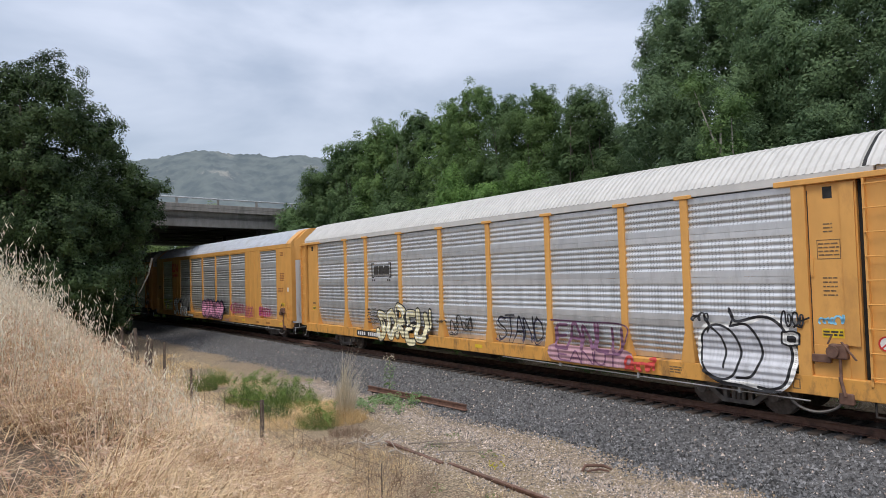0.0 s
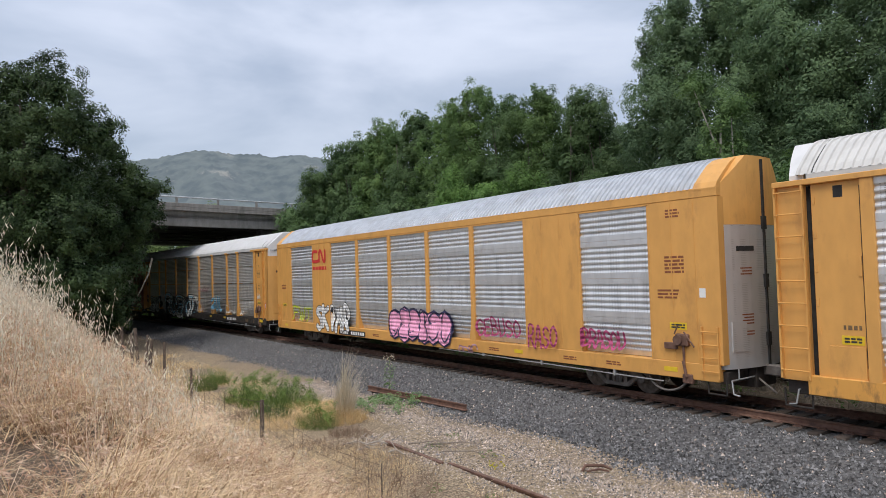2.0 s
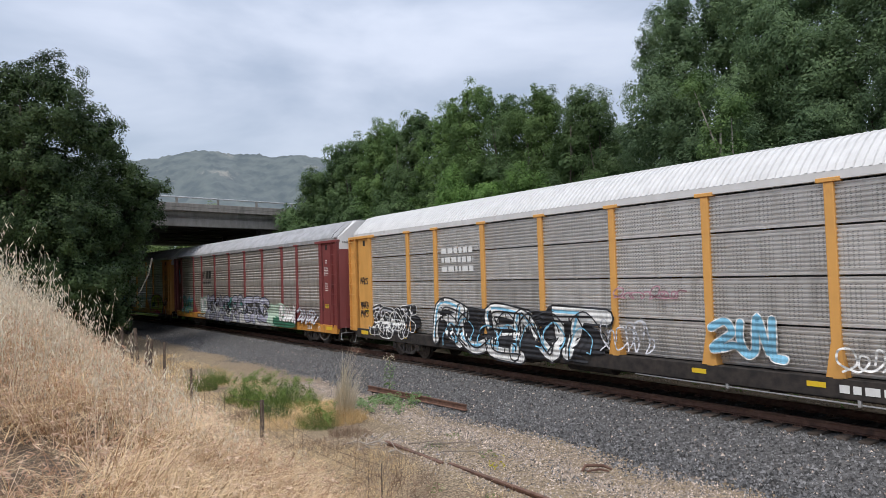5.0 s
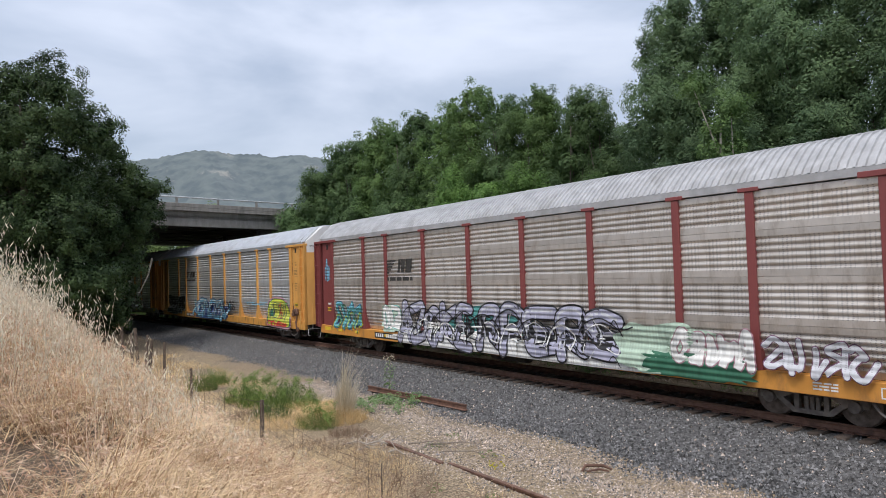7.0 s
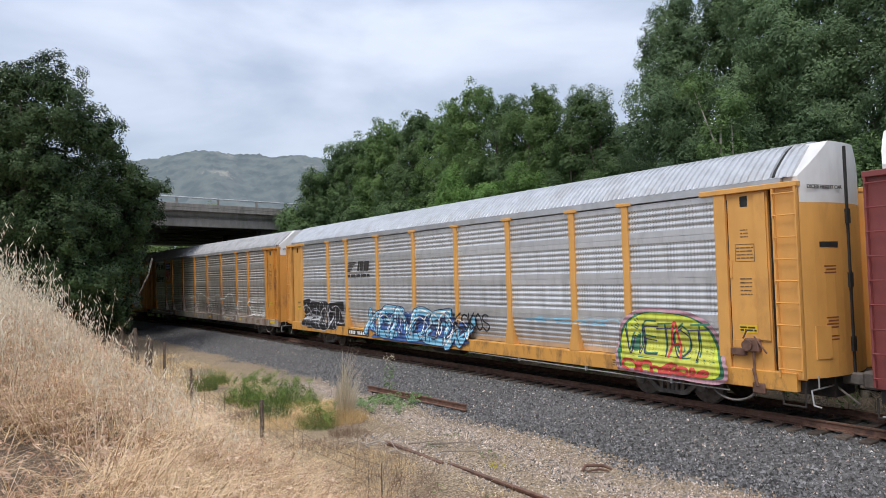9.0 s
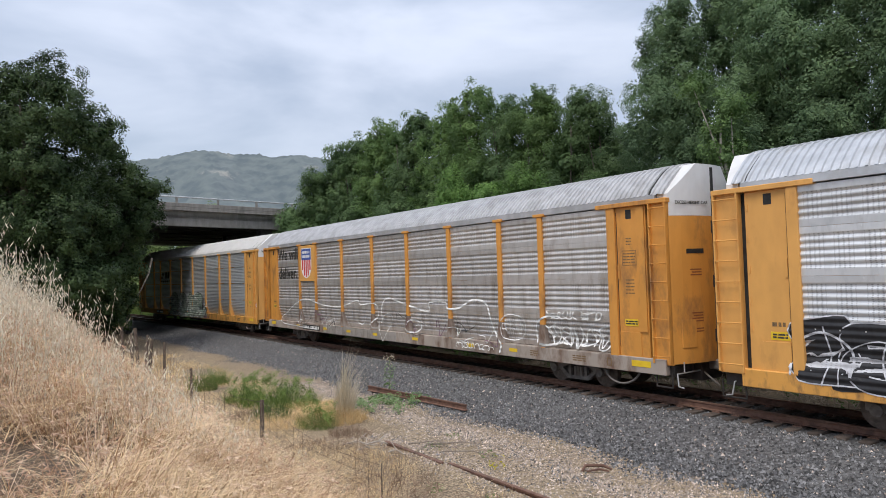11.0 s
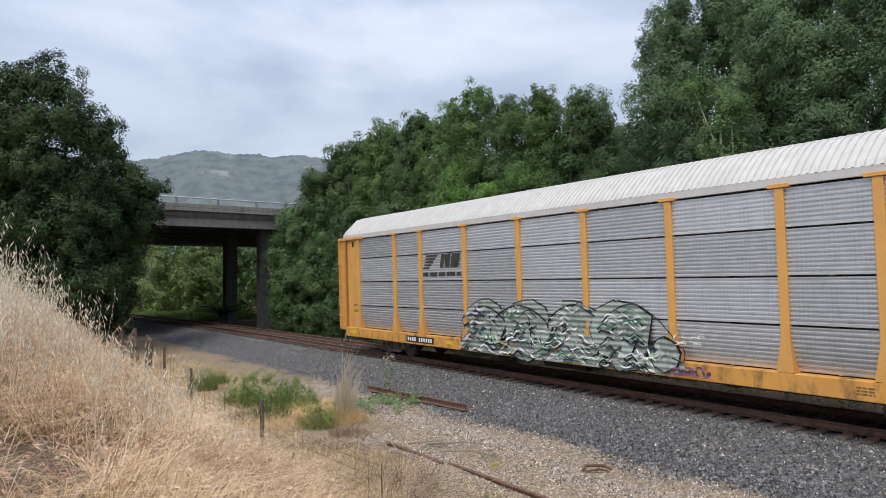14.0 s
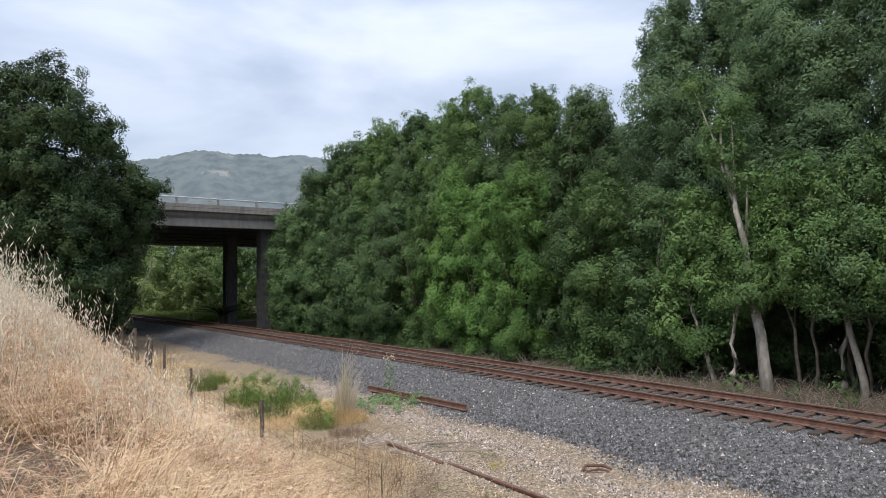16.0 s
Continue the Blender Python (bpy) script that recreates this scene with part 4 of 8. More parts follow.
    def humps(self, a0, a1, z0, z1, n, half, fill, line, edge, lines, seed=0):
        """A throw-up: a row of overlapping round lobes with a dark rim and flowing lines inside."""
        rng = random.Random(seed)
        step = (a1 - a0) / n
        lobes = []
        for i in range(n):
            a = a0 + step * (i + 0.5)
            top, low = z1 - half - rng.uniform(0, 0.16) * (z1 - z0), z0 + half + rng.uniform(0, 0.10) * (z1 - z0)
            lean = rng.uniform(-0.25, 0.25) * step
            lobes.append(curve_points([(a + lean, low), (a - lean * 0.6, (low + top) / 2), (a + lean * 0.5, top)], 6))
        for p in lobes:
            self.ribbon(p, half + edge, line)
        if fill:
            self.layer += 0.018
            for p in lobes:
                self.ribbon(p, half, fill)
            self.layer += 0.006
        for i in range(n):
            a = a0 + step * (i + 0.5)
            for j in range(len(lines)):
                r = abs(step) * (0.62 - 0.42 * j / max(1, len(lines))) * rng.uniform(0.85, 1.15)
                h = (z1 - z0) * (0.86 - 0.5 * j / max(1, len(lines))) * rng.uniform(0.9, 1.05)
                b = z0 + 0.04 + rng.uniform(0, 0.18) * (z1 - z0)
                dx = rng.uniform(-0.12, 0.12) * step
                pts = [(a + r + dx, b), (a + r * 0.9 + dx, b + h * 0.6), (a + dx, b + h * 0.93), (a - r * 0.85 + dx, b + h * 0.62), (a - r + dx * 2, b + h * rng.uniform(0.05, 0.3)), (a - r * rng.uniform(0.2, 0.8), b + h * rng.uniform(0.1, 0.4))]
                pts = [(x, min(z1 - 0.03, max(z0 + 0.02, z))) for x, z in pts]
                self.ribbon(curve_points(pts, 6), rng.uniform(0.012, 0.028), lines[j])

    def tag(self, a0, a1, z0, z1, half, name, seed=0, loops=7):
        """A quick handwritten scrawl: loops of uneven height, then a few crossing strokes."""
        rng = random.Random(seed)
        n = max(2, loops)
        w, h = (a1 - a0) / n, z1 - z0
        pts = []
        for i in range(n):
            tall, wide, lean = rng.uniform(0.45, 1.15), rng.uniform(0.25, 0.75), rng.uniform(-0.2, 0.4)
            turn = rng.choice((-1, 1, 1))
            for k in range(5):
                t = turn * (k / 5 * 2 * math.pi) - math.pi / 2
                pts.append((a0 + w * (i + 0.5 + k * 0.12) + w * wide * (math.cos(t) + lean * math.sin(t)), z0 + h * tall * (0.5 + 0.5 * math.sin(t)) + rng.uniform(-0.05, 0.05) * h))
        cut = len(pts) // 2 if n > 3 else len(pts)
        self.ribbon(curve_points(pts[:cut], 5), half, name)
        if cut < len(pts):
            self.ribbon(curve_points(pts[cut:], 5), half, name)
        for _ in range(max(1, n // 3)):
            x, z = rng.uniform(a0, a1), z0 + h * rng.uniform(0.0, 0.5)
            self.ribbon(curve_points([(x, z), (x + w * rng.uniform(-0.5, 0.9), z + h * rng.uniform(0.3, 0.6)), (x + w * rng.uniform(-0.4, 1.4), z + h * rng.uniform(0.4, 0.8))], 5), half, name)

    def finish(self, car, label):
        """Links the strokes: those that touch along the car make one part."""
        order = sorted(range(len(self.marks)), key=lambda i: self.marks[i][2])
        groups = []
        for i in order:
            v0, v1, lo, hi = self.marks[i][:4]
            if groups and lo < groups[-1][1] - 0.02:
                groups[-1][0].append(i)
                groups[-1][1] = max(groups[-1][1], hi)
            else:
                groups.append([[i], hi])
        made = None
        for members, _ in groups:
            vs, fs, ms = [], [], []
            for i in sorted(members):
                v0, v1, _lo, _hi, f0, f1 = self.marks[i]
                shift = len(vs) - v0
                vs += self.verts[v0:v1]
                fs += [tuple(k + shift for k in f) for f in self.faces[f0:f1]]
                ms += self.mat_of[f0:f1]
            me = bpy.data.meshes.new("graffiti")
            me.from_pydata(vs, [], fs)
            for name in self.mats:
                me.materials.append(SPRAY[name])
            me.polygons.foreach_set("material_index", ms)
            me.update()
            made = part("graffiti", me, car, label)
        return made


def add_plate(car, a0, a1, z0, z1, chars, seed=0):
    """Black number board on the sill with light bars for its characters."""
    plate = part("number_board", box(a1, a0, 1.535, 1.540, z0, z1), car, "black number board with white marks", mat=MAT_PLATE_BLACK)
    bm = bmesh.new()
    n = chars + 2
    w = (a0 - a1 - 0.16) / n
    h = z1 - z0
    for i in range(n):
        if i == 4:
            continue
        x = a0 - 0.08 - (i + 0.5) * w
        add_box(bm, x - w * 0.34, x + w * 0.34, 1.540, 1.544, z0 + h * 0.2, z1 - h * 0.2)
    part("lettering", bm, plate, mat=MAT_LETTER_WHITE)


def build_car(k, label, body, panel, roof, style="band", pitch=0.15, ends=True, gable=None, sill=None):
    """A standard car: k-th from the tail."""
    car = thing("autorack_car", label, "railway car", "cars of the train", at=car_pose(tail_at(0) - k * PITCH))
    sill = sill or (MAT_YELLOW_SILL if body is MAT_YELLOW else body)
    gable = gable or MAT_WHITE
    part("centre_sill", cached(("centre_sill",), MAT_UNDER, lambda: box(-13.6, 13.6, -0.45, 0.45, 0.45, 0.98, 0.02)), car)
    part("floor", cached(("floor",), MAT_UNDER, lambda: box(-13.2, 13.2, -1.2, 1.2, 0.985, 1.06)), car)
    part("inner_deck", cached(("inner_deck",), MAT_UNDER, lambda: box(-13.0, 13.0, -1.15, 1.15, 2.95, 3.05)), car)
    part("roof", cached(("roof", 26.7), roof, lambda: roof_mesh(-13.37, 13.37)), car)
    for s in (1, -1):
        flip = Matrix.Rotation(radians(180), 4, "Z") if s < 0 else Matrix.Identity(4)
        bm = lambda: box(-13.3, 13.3, 1.24, 1.532, 0.66, 1.062, 0.015)
        part("side_sill", cached(("side_sill",), sill, bm), car, at=flip)
        part("eave_rail", cached(("eave_rail",), roof, lambda: box(-13.15, 13.15, 1.38, 1.530, 5.055, 5.25, 0.01)), car, at=flip)
        edges = [-11.65, *POSTS, 12.00]
        for x in POSTS:
            p = part("post", cached(("post",), body, post_mesh), car, at=flip @ Matrix.Translation((x, 0, 0)))
            part("foot", cached(("foot",), MAT_SILL_WORN if k == 1 else body, foot_mesh), p)
            part("cap", cached(("cap",), body, lambda: box(-0.24, 0.24, 1.40, 1.556, 5.02, 5.11, 0.01)), p)
        for i in range(9):
            x0, x1 = edges[i] + 0.10, edges[i + 1] - 0.10
            for r in range(4):
                w = round(x1 - x0, 2)
                part("panel", cached(("panel", w, r, style, pitch), panel, lambda: panel_mesh(w, r, style, pitch)), car, at=flip @ Matrix.Translation(((x0 + x1) / 2, 0, 0)))
        for e in (1, -1):
            part("end_post", cached(("end_post", e), body, lambda: span_box(e, ENDS[e][0], ENDS[e][1], 1.20, 1.53, 1.04, 5.02, 0.012)), car, at=flip)
            part("top_beam", cached(("top_beam", e), body, lambda: span_box(e, ENDS[e][0] - 0.35, ENDS[e][4] + 0.02, 1.36, 1.56, 5.02, 5.14, 0.012)), car, at=flip)

            _p0, p1, far, lad0, lad1 = ENDS[e]

            def sheet(e=e):
                bm = span_box(e, p1, far, 1.36, 1.46, 1.04, 5.02, 0.01)
                if e < 0:
                    add_span(bm, e, p1 + 0.68, p1 + 0.94, 1.455, 1.50, 1.72, 4.98)
                add_span(bm, e, p1 + 0.04, p1 + 0.10, 1.44, 1.485, 3.1, 3.5)
                add_span(bm, e, p1 + 0.04, p1 + 0.72, 1.44, 1.480, 1.06, 1.70)
                for z in (4.6, 3.9, 3.2, 2.5, 1.9):
                    add_span(bm, e, p1 + 0.88, p1 + 0.93, 1.44, 1.475, z, z + 0.16)
                return bm

            sh = part("end_sheet", cached(("end_sheet", e), body, sheet), car, at=flip)
            part("slot", cached(("slot", e), MAT_SEAM, lambda: span_box(e, p1 + 0.34, p1 + 0.52, 1.44, 1.4645, 4.70, 4.94)), sh)
            part("seam", cached(("seam", e), MAT_SEAM, lambda: span_box(e, p1 + 0.015, p1 + 0.035, 1.44, 1.4645, 1.3, 4.9)), sh)

            def board(e=e):
                bm = span_box(e, lad0, lad1, 1.38, 1.47, 0.92, 5.05, 0.01)
                for x in (lad0, lad1 - 0.05):
                    add_span(bm, e, x, x + 0.05, 1.44, 1.52, 0.95, 5.02)
                return bm

            # black filler added behind the open gap, in place of the shade inside it
            part("gap_seal", cached(("gap_seal", e), MAT_SEAM, lambda: span_box(e, far - 0.02, lad0 + 0.02, 1.24, 1.36, 0.95, 5.0)), car, at=flip)
            lad = part("ladder_board", cached(("ladder_board", e), body, board), car, at=flip)
            part("ladder", cached(("ladder", e), body, lambda: ladder_mesh(e * (lad0 + lad1) / 2, 1.56, 0.96, 5.02, lad1 - lad0 - 0.05)), lad)
            part("end_beam", cached(("end_beam", e), MAT_UNDER, lambda: span_box(e, 13.1, ENDS[e][4] - 0.05, 0.5, 1.36, 0.62, 0.9, 0.015)), car, at=flip)

            def step(e=e):
                bm = bmesh.new()
                for x in (ENDS[e][3] + 0.03, ENDS[e][4] - 0.03):
                    add_rod(bm, (e * x, 1.46, 0.36), (e * x, 1.46, 0.75), 0.02, 6)
                add_rod(bm, (e * (ENDS[e][3] + 0.03), 1.46, 0.37), (e * (ENDS[e][4] - 0.03), 1.46, 0.37), 0.02, 6)
                return bm

            part("step", cached(("step", e), MAT_UNDER, step), car, at=flip)
            if k in (0, 1, 3, 4):
                part("reflector", cached(("reflector_end", e), MAT_REFLECTOR, lambda: box(e * 12.55 - 0.3, e * 12.55 + 0.3, 1.532, 1.538, 0.82, 0.98)), car, at=flip)
    for e in (1, -1):
        def strap(e=e):
            line = [(y * 1.015, z + 0.02) for y, z in ROOF_LINE]
            return slab(line + [(-y, z) for y, z in line[::-1]], e * 12.96, e * 13.04)
        part("roof_strap", cached(("strap", e), MAT_SEAM, strap), car)
    add_ends(car, body, gable, k)
    for x in (9.86, -9.86):
        add_truck(car, x, k)
    add_underparts(car, MAT_RUST if k in (2, 4, 6) else None)
    CARS.append((car, k))
    return car


BULGE = 0.32


def bulge(y):
    return BULGE * max(0.0, 1 - (y / 1.42) ** 2)


def bowed(z0, top, e, inset, thick):
    """An end door, bowed outwards across the car; top(y) is its upper edge."""
    ys = [-1.42, -1.1, -0.85, -0.57, -0.28, 0.0, 0.28, 0.57, 0.85, 1.1, 1.42]
    bm = bmesh.new()
    rows = []
    for y in ys:
        x = inset + bulge(y)
        rows.append([bm.verts.new((e * a, y, z)) for a, z in ((x, z0), (x, top(y)), (inset - thick, top(y)), (inset - thick, z0))])
    for a, c in zip(rows, rows[1:]):
        for i in range(4):
            j = (i + 1) % 4
            bm.faces.new((a[i], a[j], c[j], c[i]))
    bm.faces.new(rows[0])
    bm.faces.new(rows[-1][::-1])
    bmesh.ops.recalc_face_normals(bm, faces=bm.faces)
    return bm


def add_ends(car, body, gable, k, split=4.68, inset=None):
    fixed = inset
    for e in (1, -1):
        inset = fixed or (13.47 if e < 0 else 13.55)
        door = part("end_door", cached(("end_door", e, split, inset), body, lambda: bowed(0.95, lambda y: split, e, inset, 0.12)), car)
        part("gable", cached(("gable", e, split, inset), gable, lambda: bowed(split + 0.004, lambda y: 6.03 - 0.92 * max(0.0, abs(y) - 0.57), e, inset - 0.006, 0.30)), car)

        def seam(e=e):
            x = inset + BULGE - 0.01
            bm = box(min(e * x, e * (x + 0.05)), max(e * x, e * (x + 0.05)), -0.03, 0.03, 0.95, 5.95)
            for z in (1.6, 3.0, 4.4):
                add_box(bm, min(e * x, e * (x + 0.06)), max(e * x, e * (x + 0.06)), -0.08, 0.08, z - 0.16, z + 0.16)
            return bm

        part("lock_rod", cached(("lock_rod", e, inset), MAT_SEAM, seam), door)

        def slot(e=e):
            bm = bmesh.new()
            v = [bm.verts.new((e * (inset + bulge(y) + 0.006), y, z)) for y, z in ((0.42, 3.72), (0.62, 3.72), (0.98, 3.72), (0.98, 3.84), (0.62, 3.84), (0.42, 3.84))]
            bm.faces.new(v)
            return bm

        part("slot", cached(("end_slot", e, inset), MAT_SEAM, slot), door)
        part("notice", cached(("end_notice", e, inset), MAT_LETTER_BROWN, lambda: end_bars(e, inset)), door)

        def hatch(e=e):
            bm = bmesh.new()
            for y0, y1, z0, z1 in ((0.78, 1.18, 1.35, 2.05),):
                front = [bm.verts.new((e * (inset + bulge(y) + 0.02), y, z)) for y, z in ((y0, z0), (y1, z0), (y1, z1), (y0, z1))]
                back = [bm.verts.new((e * (inset + bulge(y) - 0.03), y, z)) for y, z in ((y0, z0), (y1, z0), (y1, z1), (y0, z1))]
                bm.faces.new(front)
                for i in range(4):
                    j = (i + 1) % 4
                    bm.faces.new((front[i], front[j], back[j], back[i]))
            bmesh.ops.recalc_face_normals(bm, faces=bm.faces)
            return bm

        part("hatch", cached(("end_hatch", e, inset), body, hatch), door)

        def coupler(e=e):
            bm = box(min(e * 13.3, e * 14.2), max(e * 13.3, e * 14.2), -0.12, 0.12, 0.72, 0.98, 0.03)
            add_box(bm, min(e * 14.02, e * 14.34), max(e * 14.02, e * 14.34), -0.22, 0.20, 0.66, 1.04, 0.05)
            add_rod(bm, (e * 13.55, 0.35, 0.7), (e * 14.0, 0.3, 0.35), 0.025, 6)
            return bm

        part("coupler", cached(("coupler", e), MAT_TRUCK, coupler), car)

        def lever(e=e):
            bm = rod((e * 13.55, 0.25, 0.72), (e * 13.55, 1.42, 0.72), 0.018)
            add_rod(bm, (e * 13.55, 1.42, 0.72), (e * 13.60, 1.45, 0.42), 0.018)
            add_rod(bm, (e * 13.60, 1.45, 0.42), (e * 13.75, 1.45, 0.40), 0.018)
            add_rod(bm, (e * 13.60, 1.20, 0.75), (e * 13.60, 1.20, 1.0), 0.018)
            return bm

        part("uncoupling_lever", cached(("lever", e), MAT_GALV, lever), car)


def end_bars(e, inset):
    """Small lines of worn writing on an end door."""
    bm = bmesh.new()
    for z, n in ((3.30, 3), (2.20, 4), (1.80, 2)):
        for i in range(n):
            zz = z - i * 0.07
            v = [bm.verts.new((e * (inset + bulge(y) + 0.005), y, h)) for y, h in ((0.52, zz), (0.88 - 0.05 * (i % 2), zz), (0.88 - 0.05 * (i % 2), zz + 0.03), (0.52, zz + 0.03))]
            bm.faces.new(v)
    return bm


def add_underparts(car, gear_mat=None):
    def pipes():
        bm = rod((-9, 1.18, 0.60), (9, 1.18, 0.60), 0.025)
        add_rod(bm, (-5, -1.18, 0.60), (7, -1.18, 0.60), 0.025)
        return bm

    part("brake_pipe", cached(("pipes",), MAT_UNDER, pipes), car)
    part("air_tank", cached(("tank",), MAT_UNDER, lambda: rod((-0.8, 0.8, 0.62), (0.9, 0.8, 0.62), 0.24, 14)), car)
    part("brake_cylinder", cached(("cyl",), MAT_UNDER, lambda: box(2.2, 2.9, 0.7, 1.2, 0.48, 0.9, 0.06)), car)
    for x in (-5.6, 5.6):
        part("cross_beam", cached(("cross_beam",), MAT_UNDER, lambda: box(-0.15, 0.15, -1.25, 1.25, 0.55, 0.98)), car, at=Matrix.Translation((x, 0, 0)))

    def hose():
        pts = [(-11.2, 1.35, 0.62), (-11.4, 1.4, 0.40), (-11.8, 1.42, 0.30), (-12.2, 1.42, 0.42), (-12.45, 1.40, 0.70)]
        v, f = tube([Vector((p[0], p[1], p[2])) for p in curve_points(pts, 5)], [0.03] * 21, 6)
        return mesh_from("brake_chain", v, f, MAT_TRUCK)

    part("brake_chain", cached(("hose",), MAT_TRUCK, hose), car)

    def gear():
        bm = box(-12.55, -12.20, 1.46, 1.62, 1.45, 1.75, 0.03)
        add_rod(bm, (-12.3, 1.60, 1.6), (-12.3, 1.68, 1.6), 0.12, 12)
        add_rod(bm, (-12.4, 1.56, 1.0), (-12.4, 1.56, 1.5), 0.03, 8)
        add_rod(bm, (-12.2, 1.62, 1.75), (-12.3, 1.62, 1.95), 0.02, 6)
        add_box(bm, -12.22, -11.86, 1.50, 1.58, 1.36, 1.52, 0.01)
        add_rod(bm, (-12.45, 1.60, 1.80), (-12.72, 1.60, 1.45), 0.022, 6)
        add_rod(bm, (-12.40, 1.60, 1.10), (-12.48, 1.60, 0.72), 0.035, 8)
        add_box(bm, -12.62, -12.34, 1.46, 1.58, 0.55, 0.78, 0.02)
        return bm

    def brake_rod():
        bm = rod((-2.0, 1.50, 0.63), (-11.75, 1.50, 0.53), 0.016, 6)
        for x in (-4.6, -7.4, -10.2):
            z = 0.63 + (x + 2.0) * 0.01026
            add_box(bm, x - 0.03, x + 0.03, 1.47, 1.53, z - 0.04, z + 0.14)
        return bm

    if gear_mat:
        part("hand_brake", cached(("gear",), gear_mat, gear), car)
        part("brake_rod", cached(("brake_rod",), MAT_GALV, brake_rod), car, "pale thin brake rod")


def add_notices(car, ink=MAT_NOTICE, seed=0, ladder_sign=True):
    """Small notices on the end sheets and the sill."""
    part("notice", frame_lines(-12.24, 3.66, 0.46, 0.40, 0.014, 1.4650), car, "framed notice", mat=ink)
    part("notice", bars(4, -12.24, 3.66, 0.40, 0.26, 1.6, seed, 1.4650), car, mat=ink)
    part("notice", bars(3, -12.24, 4.10, 0.18, 0.18, 1.8, seed + 1, 1.4650, 2), car, mat=ink)
    part("notice", bars(5, -12.24, 2.90, 0.28, 0.38, 2.0, seed + 2, 1.4650, 3), car, mat=ink)
    sign = part("placard", box(-12.46, -12.04, 1.46, 1.467, 1.86, 2.04), car, "yellow warning placard", mat=MAT_REFLECTOR)
    part("placard_text", bars(2, -12.25, 1.95, 0.38, 0.10, 0.6, seed + 3, 1.4705, 3), sign, mat=MAT_LETTER_BLACK)
    sign = part("placard", box(12.20, 12.62, 1.46, 1.467, 1.74, 1.92), car, "yellow warning placard", mat=MAT_REFLECTOR)
    part("placard_text", bars(2, 12.41, 1.83, 0.32, 0.10, 0.6, seed + 4, 1.4705, 3), sign, mat=MAT_LETTER_BLACK)
    part("notice", bars(1, 12.41, 2.08, 0.34, 0.09, 0, seed + 5, 1.4650, 4), car, mat=ink)
    part("notice", bars(3, -8.55, 0.86, 0.34, 0.16, 0.8, seed + 6, 1.5362, 3), car, mat=ink)
    part("notice", bars(3, -10.4, 0.86, 0.5, 0.16, 0.8, seed + 7, 1.5362, 3), car, mat=ink)
    part("notice", frame_lines(-11.5, 0.86, 0.16, 0.22, 0.025, 1.5362), car, mat=ink)
    if ladder_sign:
        bm = bmesh.new()
        bmesh.ops.create_cone(bm, cap_ends=True, segments=24, radius1=0.15, radius2=0.15, depth=0.006, matrix=Matrix.Translation((-13.22, 1.478, 1.80)) @ Matrix.Rotation(radians(90), 4, "X"))
        sign = part("no_step_sign", bm, car, "round white sign with a red ring", mat=MAT_LETTER_WHITE)
        bm = bmesh.new()
        for i in range(24):
            t0, t1 = i * 0.2618, (i + 1) * 0.2618
            v = [bm.verts.new((-13.22 + r * math.cos(t), 1.4835, 1.80 + r * math.sin(t))) for r, t in ((0.15, t0), (0.15, t1), (0.118, t1), (0.118, t0))]
            bm.faces.new(v)
        v = [bm.verts.new((-13.22 + a, 1.4835, 1.80 + b)) for a, b in ((-0.095, 0.075), (-0.075, 0.095), (0.095, -0.075), (0.075, -0.095))]
        bm.faces.new(v)
        part("ring", bm, sign, mat=MAT_RED)


def add_excess_height(car):
    for e in (-1, 1):
        me = lettering("EXCESS HEIGHT CAR", 0.115, 0, 0, 0, MAT_LETTER_BLACK, car)
        me.matrix_basis = Matrix.Translation((e * ((13.47 if e < 0 else 13.55) + bulge(0.76) + 0.004), 0.76, 4.98)) @ Matrix.Rotation(radians(90 * e + 12.5 * e), 4, "Z") @ Matrix.Rotation(radians(90), 4, "X")


def add_reflectors(car, places, z=0.88):
    for x in places:
        part("reflector", cached(("reflector",), MAT_REFLECTOR, lambda: box(-0.19, 0.19, 1.532, 1.5395, -0.055, 0.055)), car, "yellow reflector strip", Matrix.Translation((x, 0.002, z)))


def horse_mark(car, a0, a1, z0, z1, y=1.482):
    """A rail company's mark as plain dark stripes and blocks."""
    h, w = z1 - z0, a0 - a1
    mark = None

    def stroke(corners):
        bm = bmesh.new()
        bm.faces.new([bm.verts.new(p) for p in corners])
        bmesh.ops.recalc_face_normals(bm, faces=bm.faces)
        made = bmesh.ops.extrude_face_region(bm, geom=bm.faces[:])
        bmesh.ops.translate(bm, verts=[v for v in made["geom"] if isinstance(v, bmesh.types.BMVert)], vec=(0, 0.003, 0))
        if mark is None:
            return part("company_mark", bm, car, "dark striped company mark", mat=MAT_LETTER_BLACK)
        part("stripe", bm, mark, mat=MAT_LETTER_BLACK)
        return mark

    for i in range(5):
        zz = z1 - h * (0.06 + 0.13 * i)
        mark = stroke([(a0 - w * u, y, z) for u, z in ((0.10 - 0.02 * i, zz), (0.42 - 0.06 * i, zz), (0.40 - 0.06 * i, zz - h * 0.075), (0.08 - 0.02 * i, zz - h * 0.075))])
    for u0, u1, sh in ((0.52, 0.60, 0.0), (0.60, 0.70, 0.06), (0.68, 0.76, 0.0), (0.80, 1.0, 0.0)):
        zb = z0 + h * 0.38
        mark = stroke([(a0 - w * u, y + 0.001 * u0, z) for u, z in ((u0, z1 - h * 0.04), (u1, z1 - h * 0.04), (u1 - 0.05 + sh, zb), (u0 - 0.05 + sh, zb))])
    part("company_mark", bars(1, (a0 + a1) / 2, z0 + h * 0.10, w, h * 0.16, 0, 3, y + 0.003, 5), car, mat=MAT_LETTER_BLACK)


